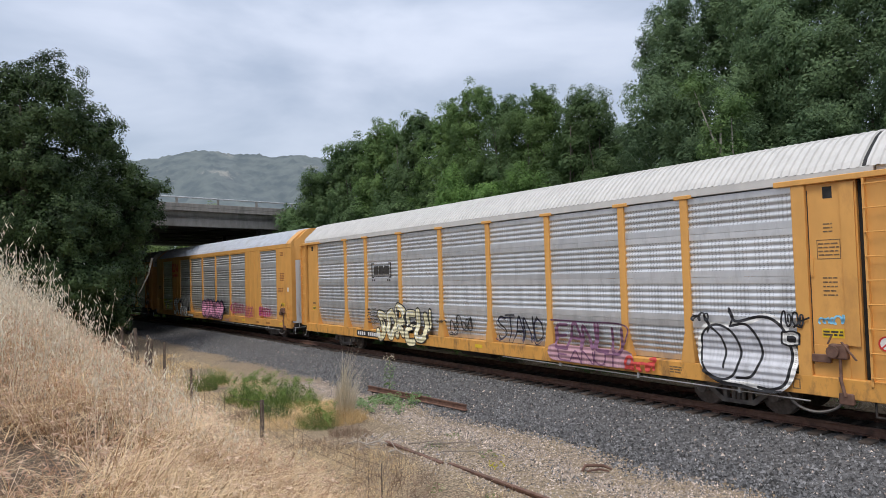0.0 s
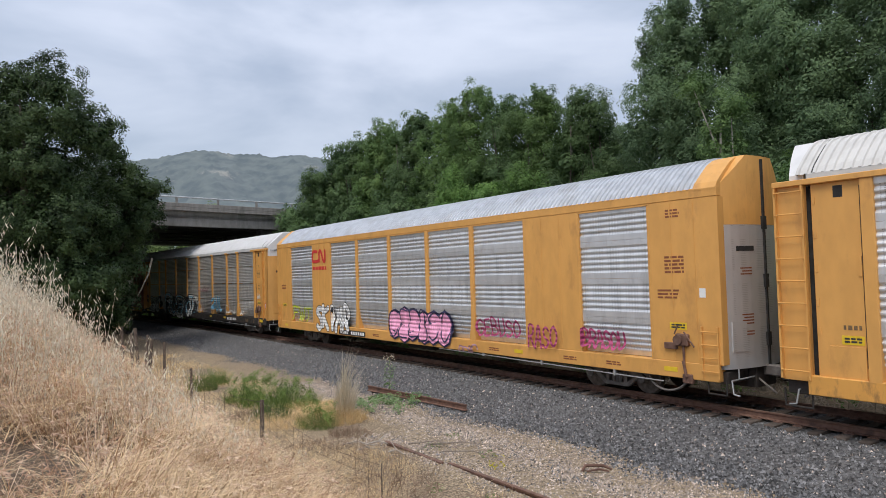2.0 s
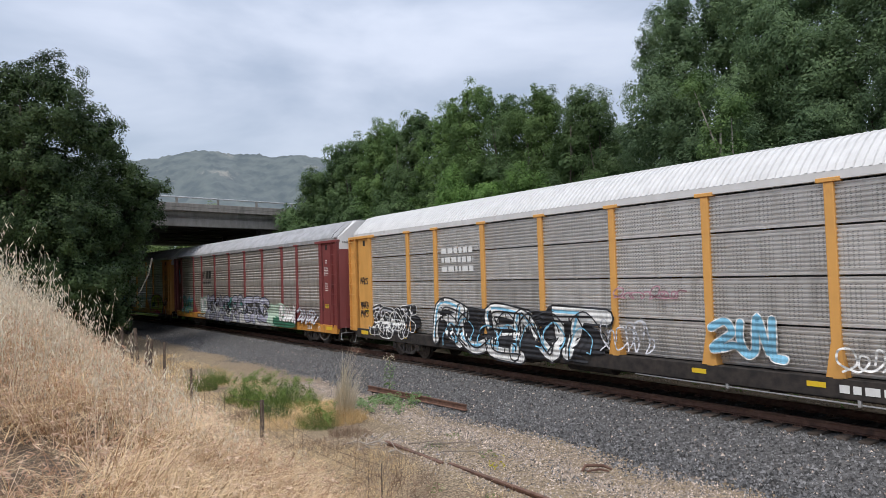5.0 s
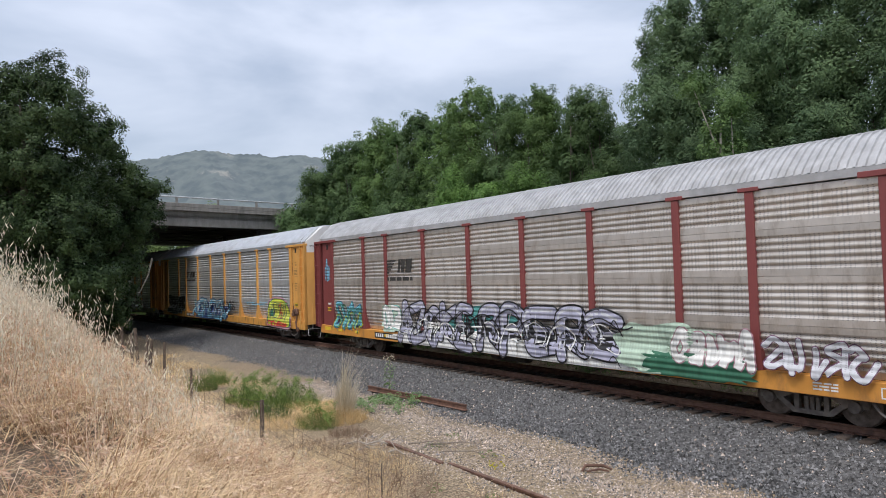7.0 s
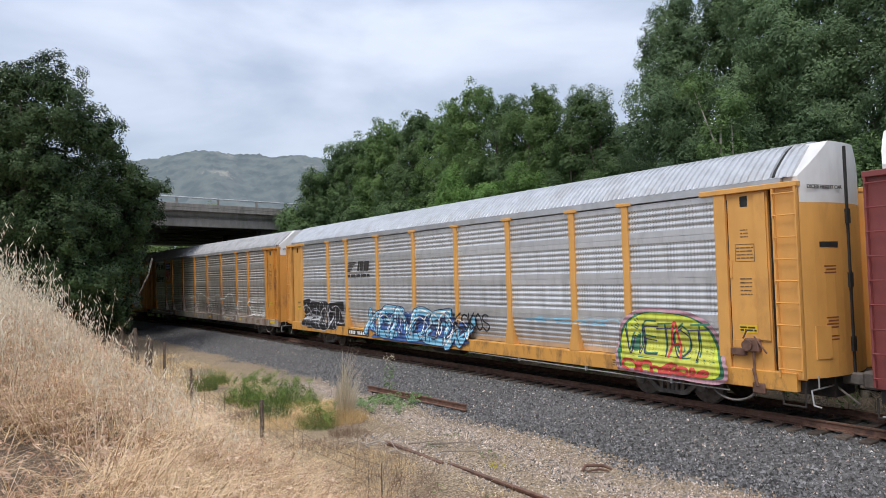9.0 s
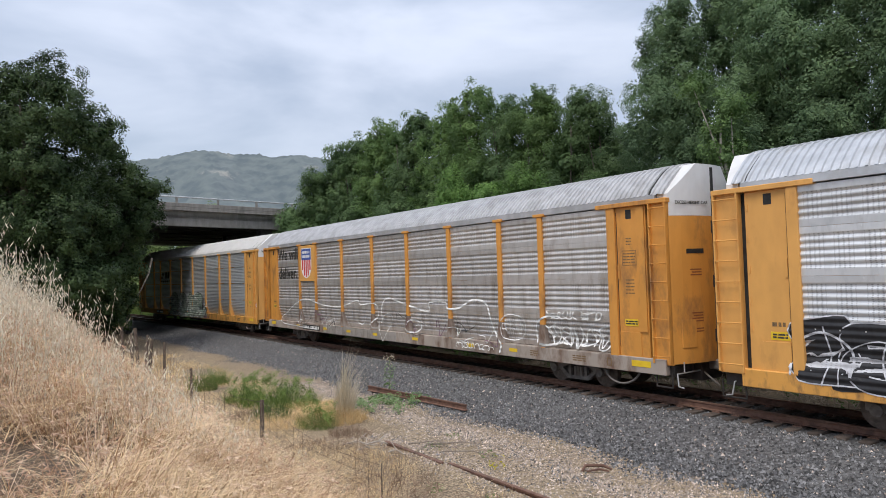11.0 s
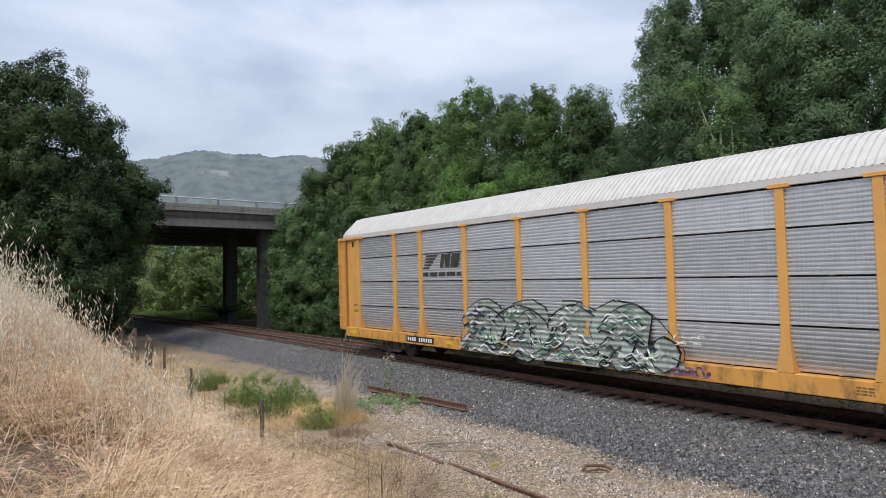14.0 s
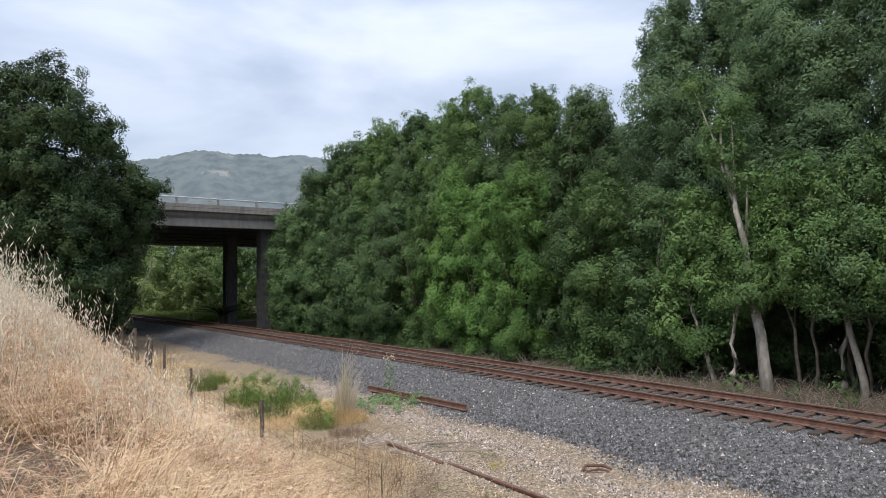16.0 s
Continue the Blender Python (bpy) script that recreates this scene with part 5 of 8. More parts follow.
def outlined_box(car, name, x0, x1, z0, z1, y, mat, label=""):
    return part(name, box(x1, x0, y - 0.006, y, z0, z1), car, label, mat=mat)


def tail_car():
    car = build_car(0, "yellow car carrier with blue-grey ribbed panels and pale green graffiti", MAT_YELLOW, MAT_PANEL_PLAIN, MAT_WHITE_ROOF, "gap", 0.098)
    add_notices(car, seed=1)
    add_excess_height(car)
    add_plate(car, 8.1, 6.2, 0.74, 0.98, 9)
    add_reflectors(car, (5.2, 3.4, 0.7, -2.1))
    horse_mark(car, 6.85, 4.48, 3.28, 4.14)
    p = Piece(POSTS)
    rng = random.Random(5)
    p.ribbon(curve_points([(4.3, 0.88), (2.0, 0.86), (-0.5, 0.87), (-3.0, 0.86), (-4.4, 0.90)], 12), 0.16, "mist")
    middles = (3.25, 1.25, -0.75, -2.75)
    p.humps(4.25, -3.75, 0.72, 2.48, 4, 0.82, "mist", "black", 0.04, ("black",), 5)
    p.humps(-3.5, -4.5, 0.72, 1.75, 1, 0.42, "mist", "black", 0.035, ("black",), 6)
    p.layer += 0.022
    for i in range(230):
        c = rng.choice(middles)
        a = c + rng.uniform(-0.9, 0.9)
        top = 0.78 + 1.58 * math.sqrt(max(0.05, 1 - ((a - c) / 1.0) ** 2))
        z = rng.uniform(0.76, top)
        ph, run = rng.uniform(0, 6.3), rng.uniform(0.10, 0.17)
        pts = [(a - 0.5 * run * 4 + run * j, min(top, max(0.72, z + 0.07 * math.sin(j * 1.5 + ph) - 0.25 * ((a - c) + run * (j - 2)) ** 2))) for j in range(5)]
        p.layer -= 0.0007
        p.ribbon(curve_points(pts, 4), rng.uniform(0.010, 0.034), rng.choice(("white", "silver", "mint", "forest", "black", "black", "sage", "white", "navy")))
    p.tag(-4.3, -5.1, 1.5, 1.75, 0.012, "white", 6, 4)
    p.tag(-4.2, -5.3, 0.78, 0.98, 0.03, "plum", 8, 5)
    p.finish(car, "pale green and white graffiti with dark outlines")
    p = Piece((), True)
    p.layer = -0.072
    p.letters(-11.95, -12.48, 1.30, 1.72, "NEK", 0.022, "navy", seed=3, wide=1.2)
    p.finish(car, "small dark graffiti tag")


def shield_car():
    car = build_car(1, "rust-streaked grey car carrier with yellow posts and white scrawled graffiti", MAT_YELLOW_OLD, MAT_PANEL_WORN, MAT_GREY_ROOF, "band", 0.15, sill=MAT_SILL_WORN)
    add_notices(car, seed=11, ladder_sign=False)
    add_excess_height(car)
    add_plate(car, 8.6, 6.6, 0.74, 0.98, 9)
    add_reflectors(car, (9.2, 6.0, 3.6, 1.2, -1.9, -5.4, -7.6))
    outlined_box(car, "dirty_patch", 6.2, -0.5, 0.68, 1.05, 1.5345, MAT_PANEL_WORN, "bare grey patch on the sill")
    outlined_box(car, "sign_panel", 9.02, 7.05, 3.20, 5.02, 1.530, MAT_YELLOW, "yellow sign panel")
    # a shield: white rim, blue top, red and white stripes
    def shield(scale, y, z_top, z_bot, mat, name, parent, grow=0.0):
        line = []
        for i in range(25):
            f = i / 24
            z = z_top + (z_bot - z_top) * f
            w = 0.62 * (1 - 0.04 * math.sin(f * 6)) if f < 0.55 else 0.62 * math.sqrt(max(0, 1 - ((f - 0.55) / 0.45) ** 2)) * 0.98 + 0.01
            line.append((w * scale, z))
        bm = bmesh.new()
        n = len(line)
        front = [bm.verts.new((8.03 + s * w, y, z)) for s in (1,) for w, z in line] + [bm.verts.new((8.03 - w, y, z)) for w, z in line[::-1]]
        bm.faces.new(front)
        made = bmesh.ops.extrude_face_region(bm, geom=bm.faces[:])
        bmesh.ops.translate(bm, verts=[v for v in made["geom"] if isinstance(v, bmesh.types.BMVert)], vec=(0, 0.004, 0))
        bmesh.ops.recalc_face_normals(bm, faces=bm.faces)
        return part(name, bm, parent, mat=mat)
    sh = shield(1.0, 1.531, 4.88, 3.34, MAT_LETTER_WHITE, "shield", car)
    tagged(sh, "shield sign with blue top and red stripes")
    part("shield_top", box(7.47, 8.59, 1.536, 1.540, 4.28, 4.84, 0.0), sh, "blue field", mat=MAT_BLUE)
    part("shield_bars", bars(2, 8.03, 4.56, 0.84, 0.34, 0.6, 2, 1.544, 6), sh, mat=MAT_LETTER_WHITE)
    for i in range(5):
        x = 8.03 + (i - 2) * 0.225
        low = 3.36 + 0.36 * (abs(i - 2) / 2) ** 2.2
        part("stripe", box(x - 0.070, x + 0.070, 1.536, 1.540, low + 0.04, 4.27), sh, mat=MAT_RED)
    ink = MAT_LETTER_BLACK
    lettering("We will", 0.84, 10.52, 4.36, 1.481, ink, car)
    lettering("deliver.", 0.84, 10.52, 3.36, 1.481, ink, car)
    p = Piece(POSTS)
    rng = random.Random(9)
    for line, half in ((((11.4, 1.30), (9.7, 1.97), (8.45, 2.27), (7.2, 2.16), (6.3, 2.02), (4.5, 1.96), (2.84, 2.3), (2.5, 2.1), (1.2, 2.2), (1.0, 1.7), (1.45, 1.36)), 0.028),
                       (((0.73, 1.47), (0.63, 2.15), (0.1, 2.43), (-1.23, 2.2), (-2.8, 1.96), (-2.85, 2.31), (-3.94, 2.34), (-4.07, 2.12), (-4.7, 2.14), (-5.5, 2.45), (-6.2, 2.35), (-6.4, 1.96), (-6.57, 1.44), (-7.0, 1.05), (-6.93, 0.76)), 0.036),
                       (((1.03, 1.45), (0.66, 0.8), (0.47, 0.70), (-0.14, 1.65), (0.42, 1.75), (0.83, 1.39)), 0.022),
                       (((-1.19, 1.32), (-1.54, 1.59), (-2.02, 1.56), (-2.25, 1.33), (-2.0, 1.14), (-1.35, 1.15), (-1.19, 1.32)), 0.03),
                       (((-7.03, 1.8), (-7.37, 2.01), (-8.0, 1.91), (-8.11, 1.6), (-7.87, 1.23), (-7.15, 1.25), (-7.0, 1.6)), 0.014),
                       (((-9.6, 2.02), (-9.2, 2.02), (-8.81, 1.87), (-8.6, 1.64), (-8.7, 1.22), (-9.16, 1.15), (-9.9, 1.3)), 0.03),
                       (((11.4, 1.28), (11.2, 0.95), (9.4, 0.86), (6.9, 0.80)), 0.025)):
        p.ribbon(curve_points(line, 3), half, "white")
    for i in range(26):
        a = rng.uniform(-6.2, 11.0)
        z = rng.uniform(1.0, 1.6)
        pts = [(a, z), (a - rng.uniform(0.1, 0.4), z + rng.uniform(-0.1, 0.4)), (a - rng.uniform(0.3, 0.7), z + rng.uniform(-0.3, 0.2)), (a - rng.uniform(0.5, 1.0), z + rng.uniform(-0.1, 0.4))]
        p.ribbon(curve_points(pts, 4), rng.uniform(0.010, 0.018), rng.choice(("white", "silver", "black", "plum")))
    p.word(-7.2, -7.95, 1.4, 1.8, (1, 2, 6), 0.012, "white", None, 0.0, 6)
    p.word(-9.2, -11.6, 1.15, 1.75, (1, 2, 6, 1, 3), 0.02, "white", None, 0.0, 5)
    p.tag(-9.2, -11.2, 1.95, 2.2, 0.018, "white", 3, 8)
    p.tag(-4.6, -6.6, 0.78, 1.0, 0.014, "white", 12, 8)
    p.finish(car, "white outline graffiti over grey panels")


def horse_car():
    car = build_car(2, "yellow car carrier with grey panels and blue and lime graffiti", MAT_YELLOW, MAT_PANEL, MAT_SILVER_ROOF, "band", 0.15)
    add_notices(car, seed=21, ladder_sign=False)
    add_excess_height(car)
    add_plate(car, 6.9, 5.0, 0.74, 0.98, 9)
    add_reflectors(car, (4.0, 2.2, -0.6))
    horse_mark(car, 7.0, 4.9, 3.33, 4.06)
    p = Piece(POSTS)
    p.cloud(9.85, 1.5, 2.15, 0.66, "black", 5, 7)
    p.letters(12.1, 7.6, 0.84, 2.18, "ZEUT", 0.21, "black", "silver", 0.03, None, 2, 1.5)
    p.humps(12.0, 7.7, 0.84, 2.1, 4, 0.012, None, "silver", 0.004, ("silver",), 32)
    p.cloud(1.4, 1.25, 3.4, 0.62, "blue", 8, 9)
    p.letters(5.0, -2.0, 0.76, 2.02, "KENDEW", 0.15, "sky", "navy", 0.035, "white", 6, 1.6, 0.1, 0.3)
    p.humps(4.9, -1.9, 0.76, 1.95, 8, 0.014, None, "navy", 0.006, ("white", "navy"), 33)
    p.letters(-1.3, -3.2, 1.40, 2.0, "KOKOS", 0.028, "black", seed=4, wide=1.1)
    lump = ((-8.65, 0.75), (-8.6, 1.3), (-8.85, 1.95), (-9.4, 2.28), (-10.2, 2.30), (-10.9, 2.2), (-11.4, 1.9), (-11.6, 1.4), (-11.65, 0.72), (-10.2, 0.70))
    p.blob(lump, "forest", "rose", 0.05)
    p.blob([(-10.1 + (a + 10.1) * 0.88, 1.42 + (z - 1.42) * 0.86) for a, z in lump], "yellowgreen", "lime", 0.05)
    p.letters(-8.95, -11.3, 1.20, 2.0, "WETOT", 0.02, "forest", seed=40, wide=1.1)
    p.letters(-8.98, -11.25, 1.16, 1.9, "WETOT", 0.016, "navy", seed=41, wide=1.25)
    p.letters(-10.2, -10.6, 1.15, 2.0, "A", 0.03, "red", seed=42)
    p.tag(-8.8, -11.2, 0.76, 0.98, 0.035, "red", 2, 9)
    p.tag(-5.0, -8.5, 1.85, 2.0, 0.012, "sky", 18, 9)
    p.finish(car, "blue lettering and lime green graffiti")


def maroon_car():
    car = build_car(3, "maroon car carrier with grimy brown-grey panels and lilac graffiti", MAT_MAROON, MAT_PANEL_BROWN, MAT_GREY_ROOF, "band", 0.15, sill=MAT_YELLOW_OLD)
    add_notices(car, MAT_LETTER_WHITE, seed=31, ladder_sign=False)
    add_excess_height(car)
    add_plate(car, 8.0, 6.0, 0.74, 0.98, 9)
    add_reflectors(car, (11.2, 9.6, 7.0, 4.3, 1.5, -1.4, -4.0))
    horse_mark(car, 7.1, 5.0, 3.13, 4.05)
    p = Piece(POSTS)
    p.word(11.8, 9.2, 0.95, 2.1, (0, 6, 1, 2), 0.09, "teal", "blue", 0.03, 5, inner="sky")
    p.humps(11.9, 9.1, 0.80, 2.1, 4, 0.02, None, "teal", 0.0, ("forest", "lime"), 15)
    p.cloud(6.6, 1.6, 0.85, 0.55, "mint", 12, 6)
    p.word(7.2, 6.0, 1.15, 2.0, (1, 3), 0.10, "white", "teal", 0.03, 6)
    p.ribbon(curve_points([(5.9, 0.87), (3.0, 0.86), (0.0, 0.87), (-3.0, 0.86), (-5.8, 0.88)], 12), 0.19, "white")
    p.cloud(0.0, 1.15, 6.2, 0.42, "white", 22, 13)
    p.cloud(0.6, 1.75, 2.2, 0.50, "teal", 23, 9)
    p.letters(6.0, 1.2, 0.80, 2.30, "AZCKE", 0.17, "lilac", "black", 0.055, "silver", 8, 1.2)
    p.letters(0.9, -5.3, 0.80, 2.28, "RPERS", 0.18, "lilac", "black", 0.055, "silver", 9, 1.2)
    p.humps(5.9, -5.0, 0.80, 2.2, 9, 0.014, None, "silver", 0.006, ("black", "white"), 14)
    p.word(1.6, 0.6, 1.2, 1.9, (0, 6), 0.04, "black", None, 0, 3)
    p.cloud(-6.6, 1.35, 1.5, 0.62, "mint", 31, 8)
    p.cloud(-7.5, 1.0, 1.5, 0.30, "forest", 33, 12)
    p.word(-6.9, -9.0, 1.1, 1.8, (1, 2, 6, 4, 7), 0.09, "white", "rose", 0.03, 11)
    p.word(-9.2, -11.3, 1.05, 1.75, (0, 6, 8, 2, 0), 0.06, "silver", "plum", 0.02, 12)
    rng = random.Random(3)
    for i in range(14):
        a, z = rng.uniform(-5.6, 5.6), rng.uniform(0.85, 1.9)
        p.ribbon(curve_points([(a, z), (a - 0.2, z + rng.uniform(-0.2, 0.25)), (a - 0.42, z + rng.uniform(-0.2, 0.2))], 6), rng.uniform(0.010, 0.02), "black")
    p.finish(car, "large lilac and white graffiti with teal background")
    p = Piece((), True)
    p.layer = -0.072
    p.letters(-11.95, -12.48, 1.15, 1.6, "OSO", 0.02, "white", seed=4, wide=1.1)
    p.tag(12.3, 12.8, 3.2, 4.2, 0.025, "sky", 7, 4)
    p.finish(car, "white scrawl on the end sheet")


def script_car():
    car = build_car(4, "yellow car carrier with dark grey panels and black and white graffiti", MAT_YELLOW, MAT_PANEL_DARK, MAT_WHITE, "gap", 0.098, sill=MAT_UNDER)
    add_notices(car, seed=41)
    add_excess_height(car)
    bm = bars(1, -7.85, 0.86, 1.6, 0.16, 0, 7, 1.540, 7)
    part("lettering", bm, car, mat=MAT_LETTER_WHITE)
    add_reflectors(car, (11.9, 9.3, -3.9, -6.6), 0.9)
    for i, z in enumerate((4.2, 3.87, 3.54)):
        part("lettering", bars(1, 5.7, z, 1.9, 0.19, 0, i, 1.482, 8), car, mat=MAT_LETTER_WHITE)
    stripes = part("stripe_board", box(-12.98, -12.88, 1.46, 1.468, 1.0, 2.0), car, "red and white striped strip", mat=MAT_LETTER_WHITE)
    for i in range(5):
        part("stripe", box(-12.98, -12.88, 1.468, 1.471, 1.0 + i * 0.2, 1.1 + i * 0.2), stripes, mat=MAT_RED)
    p = Piece(POSTS)
    p.cloud(10.2, 1.5, 1.8, 0.6, "black", 4, 6)
    p.letters(12.0, 8.7, 0.80, 2.05, "ZEAT", 0.19, "black", "white", 0.035, "silver", 2, 1.5, lean=0.2)
    p.humps(12.0, 8.8, 0.80, 2.0, 4, 0.014, None, "silver", 0.006, ("white",), 31)
    p.cloud(3.0, 1.45, 3.9, 0.74, "black", 17, 9)
    p.letters(7.0, -0.8, 0.70, 2.34, "RUENT", 0.20, "white", "black", 0.06, "sky", 5, 1.5, 0.08, 0.15)
    p.humps(6.8, -0.7, 0.74, 2.25, 7, 0.016, None, "black", 0.008, ("black", "sky"), 35)
    p.letters(6.6, -0.5, 0.80, 2.10, "RUENT", 0.028, "black", None, 0, None, 25, 1.2)
    p.tag(-0.8, -2.6, 1.2, 2.0, 0.022, "silver", 6, 6)
    p.word(-4.3, -6.0, 1.35, 2.2, (0, 6, 8), 0.08, "sky", "white", 0.03, 4)
    p.tag(-7.0, -8.7, 1.25, 1.95, 0.022, "white", 8, 6)
    p.tag(-10.0, -11.3, 1.5, 2.05, 0.022, "white", 9, 6)
    p.tag(-9.3, -10.1, 1.2, 1.55, 0.022, "white", 11, 3)
    p.tag(-1.4, -3.4, 2.6, 2.9, 0.02, "rose", 5, 7)
    p.finish(car, "black and white graffiti lettering")
    p = Piece((), True)
    p.layer = -0.072
    for i, z in enumerate((3.0, 1.95, 1.55)):
        p.letters(12.95, 12.25, z, z + 0.32, "MAKS", 0.02, "black", seed=20 + i, lean=0.2)
    p.tag(-11.95, -12.45, 2.2, 2.5, 0.02, "white", 31, 5)
    p.finish(car, "black tags on the end sheet")


def flush_car():
    """The car with smooth yellow side sheets between fewer, framed panels."""
    k = 5
    car = thing("autorack_car", "yellow car carrier with framed grey panels and pink graffiti", "railway car", "cars of the train", at=car_pose(tail_at(0) - k * PITCH))
    body, panel = MAT_YELLOW, MAT_PANEL
    bays = ((11.6, 8.81), (6.83, 4.26), (4.14, 1.49), (1.37, -1.29), (-1.41, -4.04), (-4.16, -6.80), (-9.05, -11.48))
    solid = ((13.42, 11.6), (8.81, 6.83), (-6.80, -9.05), (-11.48, -13.42))
    part("centre_sill", cached(("centre_sill",), MAT_UNDER, None), car)
    part("floor", cached(("floor",), MAT_UNDER, None), car)
    part("inner_deck", cached(("inner_deck",), MAT_UNDER, None), car)
    part("roof", cached(("roof", 25.6), MAT_SILVER_ROOF, lambda: roof_mesh(-12.8, 12.8)), car)
    for s in (1, -1):
        flip = Matrix.Rotation(radians(180), 4, "Z") if s < 0 else Matrix.Identity(4)
        f = 1 if s > 0 else -1
        part("side_sill", cached(("side_sill",), body, lambda: box(-13.3, 13.3, 1.24, 1.532, 0.66, 1.062, 0.015)), car, at=flip)
        part("eave_rail", cached(("eave_rail_deep",), body, lambda: box(-13.42, 13.42, 1.36, 1.525, 5.03, 5.26, 0.012)), car, at=flip)
        for x0, x1 in bays:
            w = round(x0 - x1 - 0.02, 2)
            for r in range(4):
                part("panel", cached(("panel", w, r, "band", 0.15), panel, lambda: panel_mesh(w, r, "band", 0.15)), car, at=flip @ Matrix.Translation((f * (x0 + x1) / 2, 0, 0)))
            part("panel_frame", cached(("pframe", w), body, lambda: panel_frame(w)), car, at=flip @ Matrix.Translation((f * (x0 + x1) / 2, 0, 0)))
        for x0, x1 in solid:
            def sheet(x0=x0, x1=x1):
                bm = box(min(f * x0, f * x1), max(f * x0, f * x1), 1.18, 1.515, 1.062, 5.03, 0.008)
                lo, hi = min(f * x0, f * x1), max(f * x0, f * x1)
                for i in range(1, 3):
                    x = lo + (hi - lo) * i / 3
                    add_box(bm, x - 0.012, x + 0.012, 1.51, 1.523, 1.1, 5.0)
                for z in (1.9, 3.1, 4.2):
                    for i in range(6):
                        x = lo + (hi - lo) * (i + 0.5) / 6
                        add_box(bm, x - 0.012, x + 0.012, 1.51, 1.524, z - 0.012, z + 0.012)
                return bm
            part("side_sheet", sheet(), car, mat=body, at=flip)
        for x in (4.2, 1.43, -1.35, -4.10):
            part("post", cached(("slim_post",), body, lambda: post_mesh(0.15)), car, at=flip @ Matrix.Translation((f * x, 0, 0)))
            part("foot", cached(("slim_foot",), body, lambda: foot_mesh(0.15)), car, at=flip @ Matrix.Translation((f * x, 0, 0)))
        for e in (1, -1):
            lad = part("ladder", cached(("low_ladder", e), body, lambda: ladder_mesh(e * 13.1, 1.56, 0.72, 1.95, 0.42, 4)), car, at=flip)
            part("step", cached(("step", e), MAT_UNDER, None), car, at=flip)
            part("end_beam", cached(("end_beam", e), MAT_UNDER, None), car, at=flip)
    add_ends(car, MAT_PANEL_PLAIN, MAT_YELLOW, k, 4.35, 13.36)
    for e in (1, -1):
        def hood(e=e):
            line = [(y + 0.03, z) for y, z in ROOF_LINE] 
            line = line + [(-y, z) for y, z in line[::-1]]
            return slab([(1.53, 5.2)] + line + [(-1.53, 5.2)], e * 12.8, e * 13.40)
        part("roof_end", cached(("hood", e), body, hood), car, "yellow roof end")
    for x in (9.86, -9.86):
        add_truck(car, x, k)
    add_underparts(car, MAT_RUST)
    add_notices_flush(car)
    add_plate(car, 6.0, 3.5, 0.70, 0.93, 9)
    CARS.append((car, k))
    p = Piece((4.2, 1.43, -1.35, -4.10), sheets=solid)
    p.letters(8.45, 5.0, 0.80, 2.06, "SKIMR", 0.125, "white", "black", 0.035, "silver", 12, 1.12)
    p.humps(1.35, -2.75, 0.72, 2.12, 6, 0.40, "pink", "navy", 0.075, (), 6)
    p.letters(1.45, -2.85, 0.86, 2.0, "GEEBSO", 0.03, "navy", seed=6, wide=1.0)
    p.letters(11.4, 9.0, 1.12, 1.88, "FWT", 0.05, "lime", seed=2, wide=0.95)
    p.letters(-4.3, -6.5, 1.25, 1.85, "GEBUSO", 0.035, "magenta", seed=8)
    p.letters(-6.9, -8.2, 1.05, 1.75, "RASO", 0.035, "magenta", seed=9)
    p.letters(-9.1, -10.6, 1.20, 1.72, "BRASOU", 0.035, "magenta", seed=10, wide=1.15)
    p.tag(-3.3, -4.3, 0.68, 0.95, 0.03, "rose", 4, 4)
    p.finish(car, "white, pink and magenta graffiti lettering")
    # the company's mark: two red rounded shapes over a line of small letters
    q = Piece((), True)
    q.layer = -0.012
    SPRAY["mark_red"] = MAT_RED
    q.ribbon(curve_points([(8.25, 4.65), (8.7, 4.62), (8.75, 4.2), (8.3, 4.16), (8.05, 4.2)], 8), 0.075, "mark_red")
    q.ribbon(curve_points([(8.0, 4.16), (7.98, 4.6), (7.8, 4.64), (7.55, 4.2), (7.36, 4.18), (7.34, 4.66)], 8), 0.075, "mark_red")
    q.finish(car, "red rounded company mark")
    part("company_mark", bars(1, 8.0, 3.82, 1.5, 0.17, 0, 5, 1.5225, 7), car, mat=MAT_RED)


def panel_frame(w):
    bm = bmesh.new()
    for x0, x1, z0, z1 in ((-w / 2 - 0.01, w / 2 + 0.01, 4.98, 5.04), (-w / 2 - 0.01, -w / 2 + 0.04, 1.07, 5.0), (w / 2 - 0.04, w / 2 + 0.01, 1.07, 5.0)):
        add_box(bm, x0, x1, 1.40, 1.512, z0, z1)
    return bm


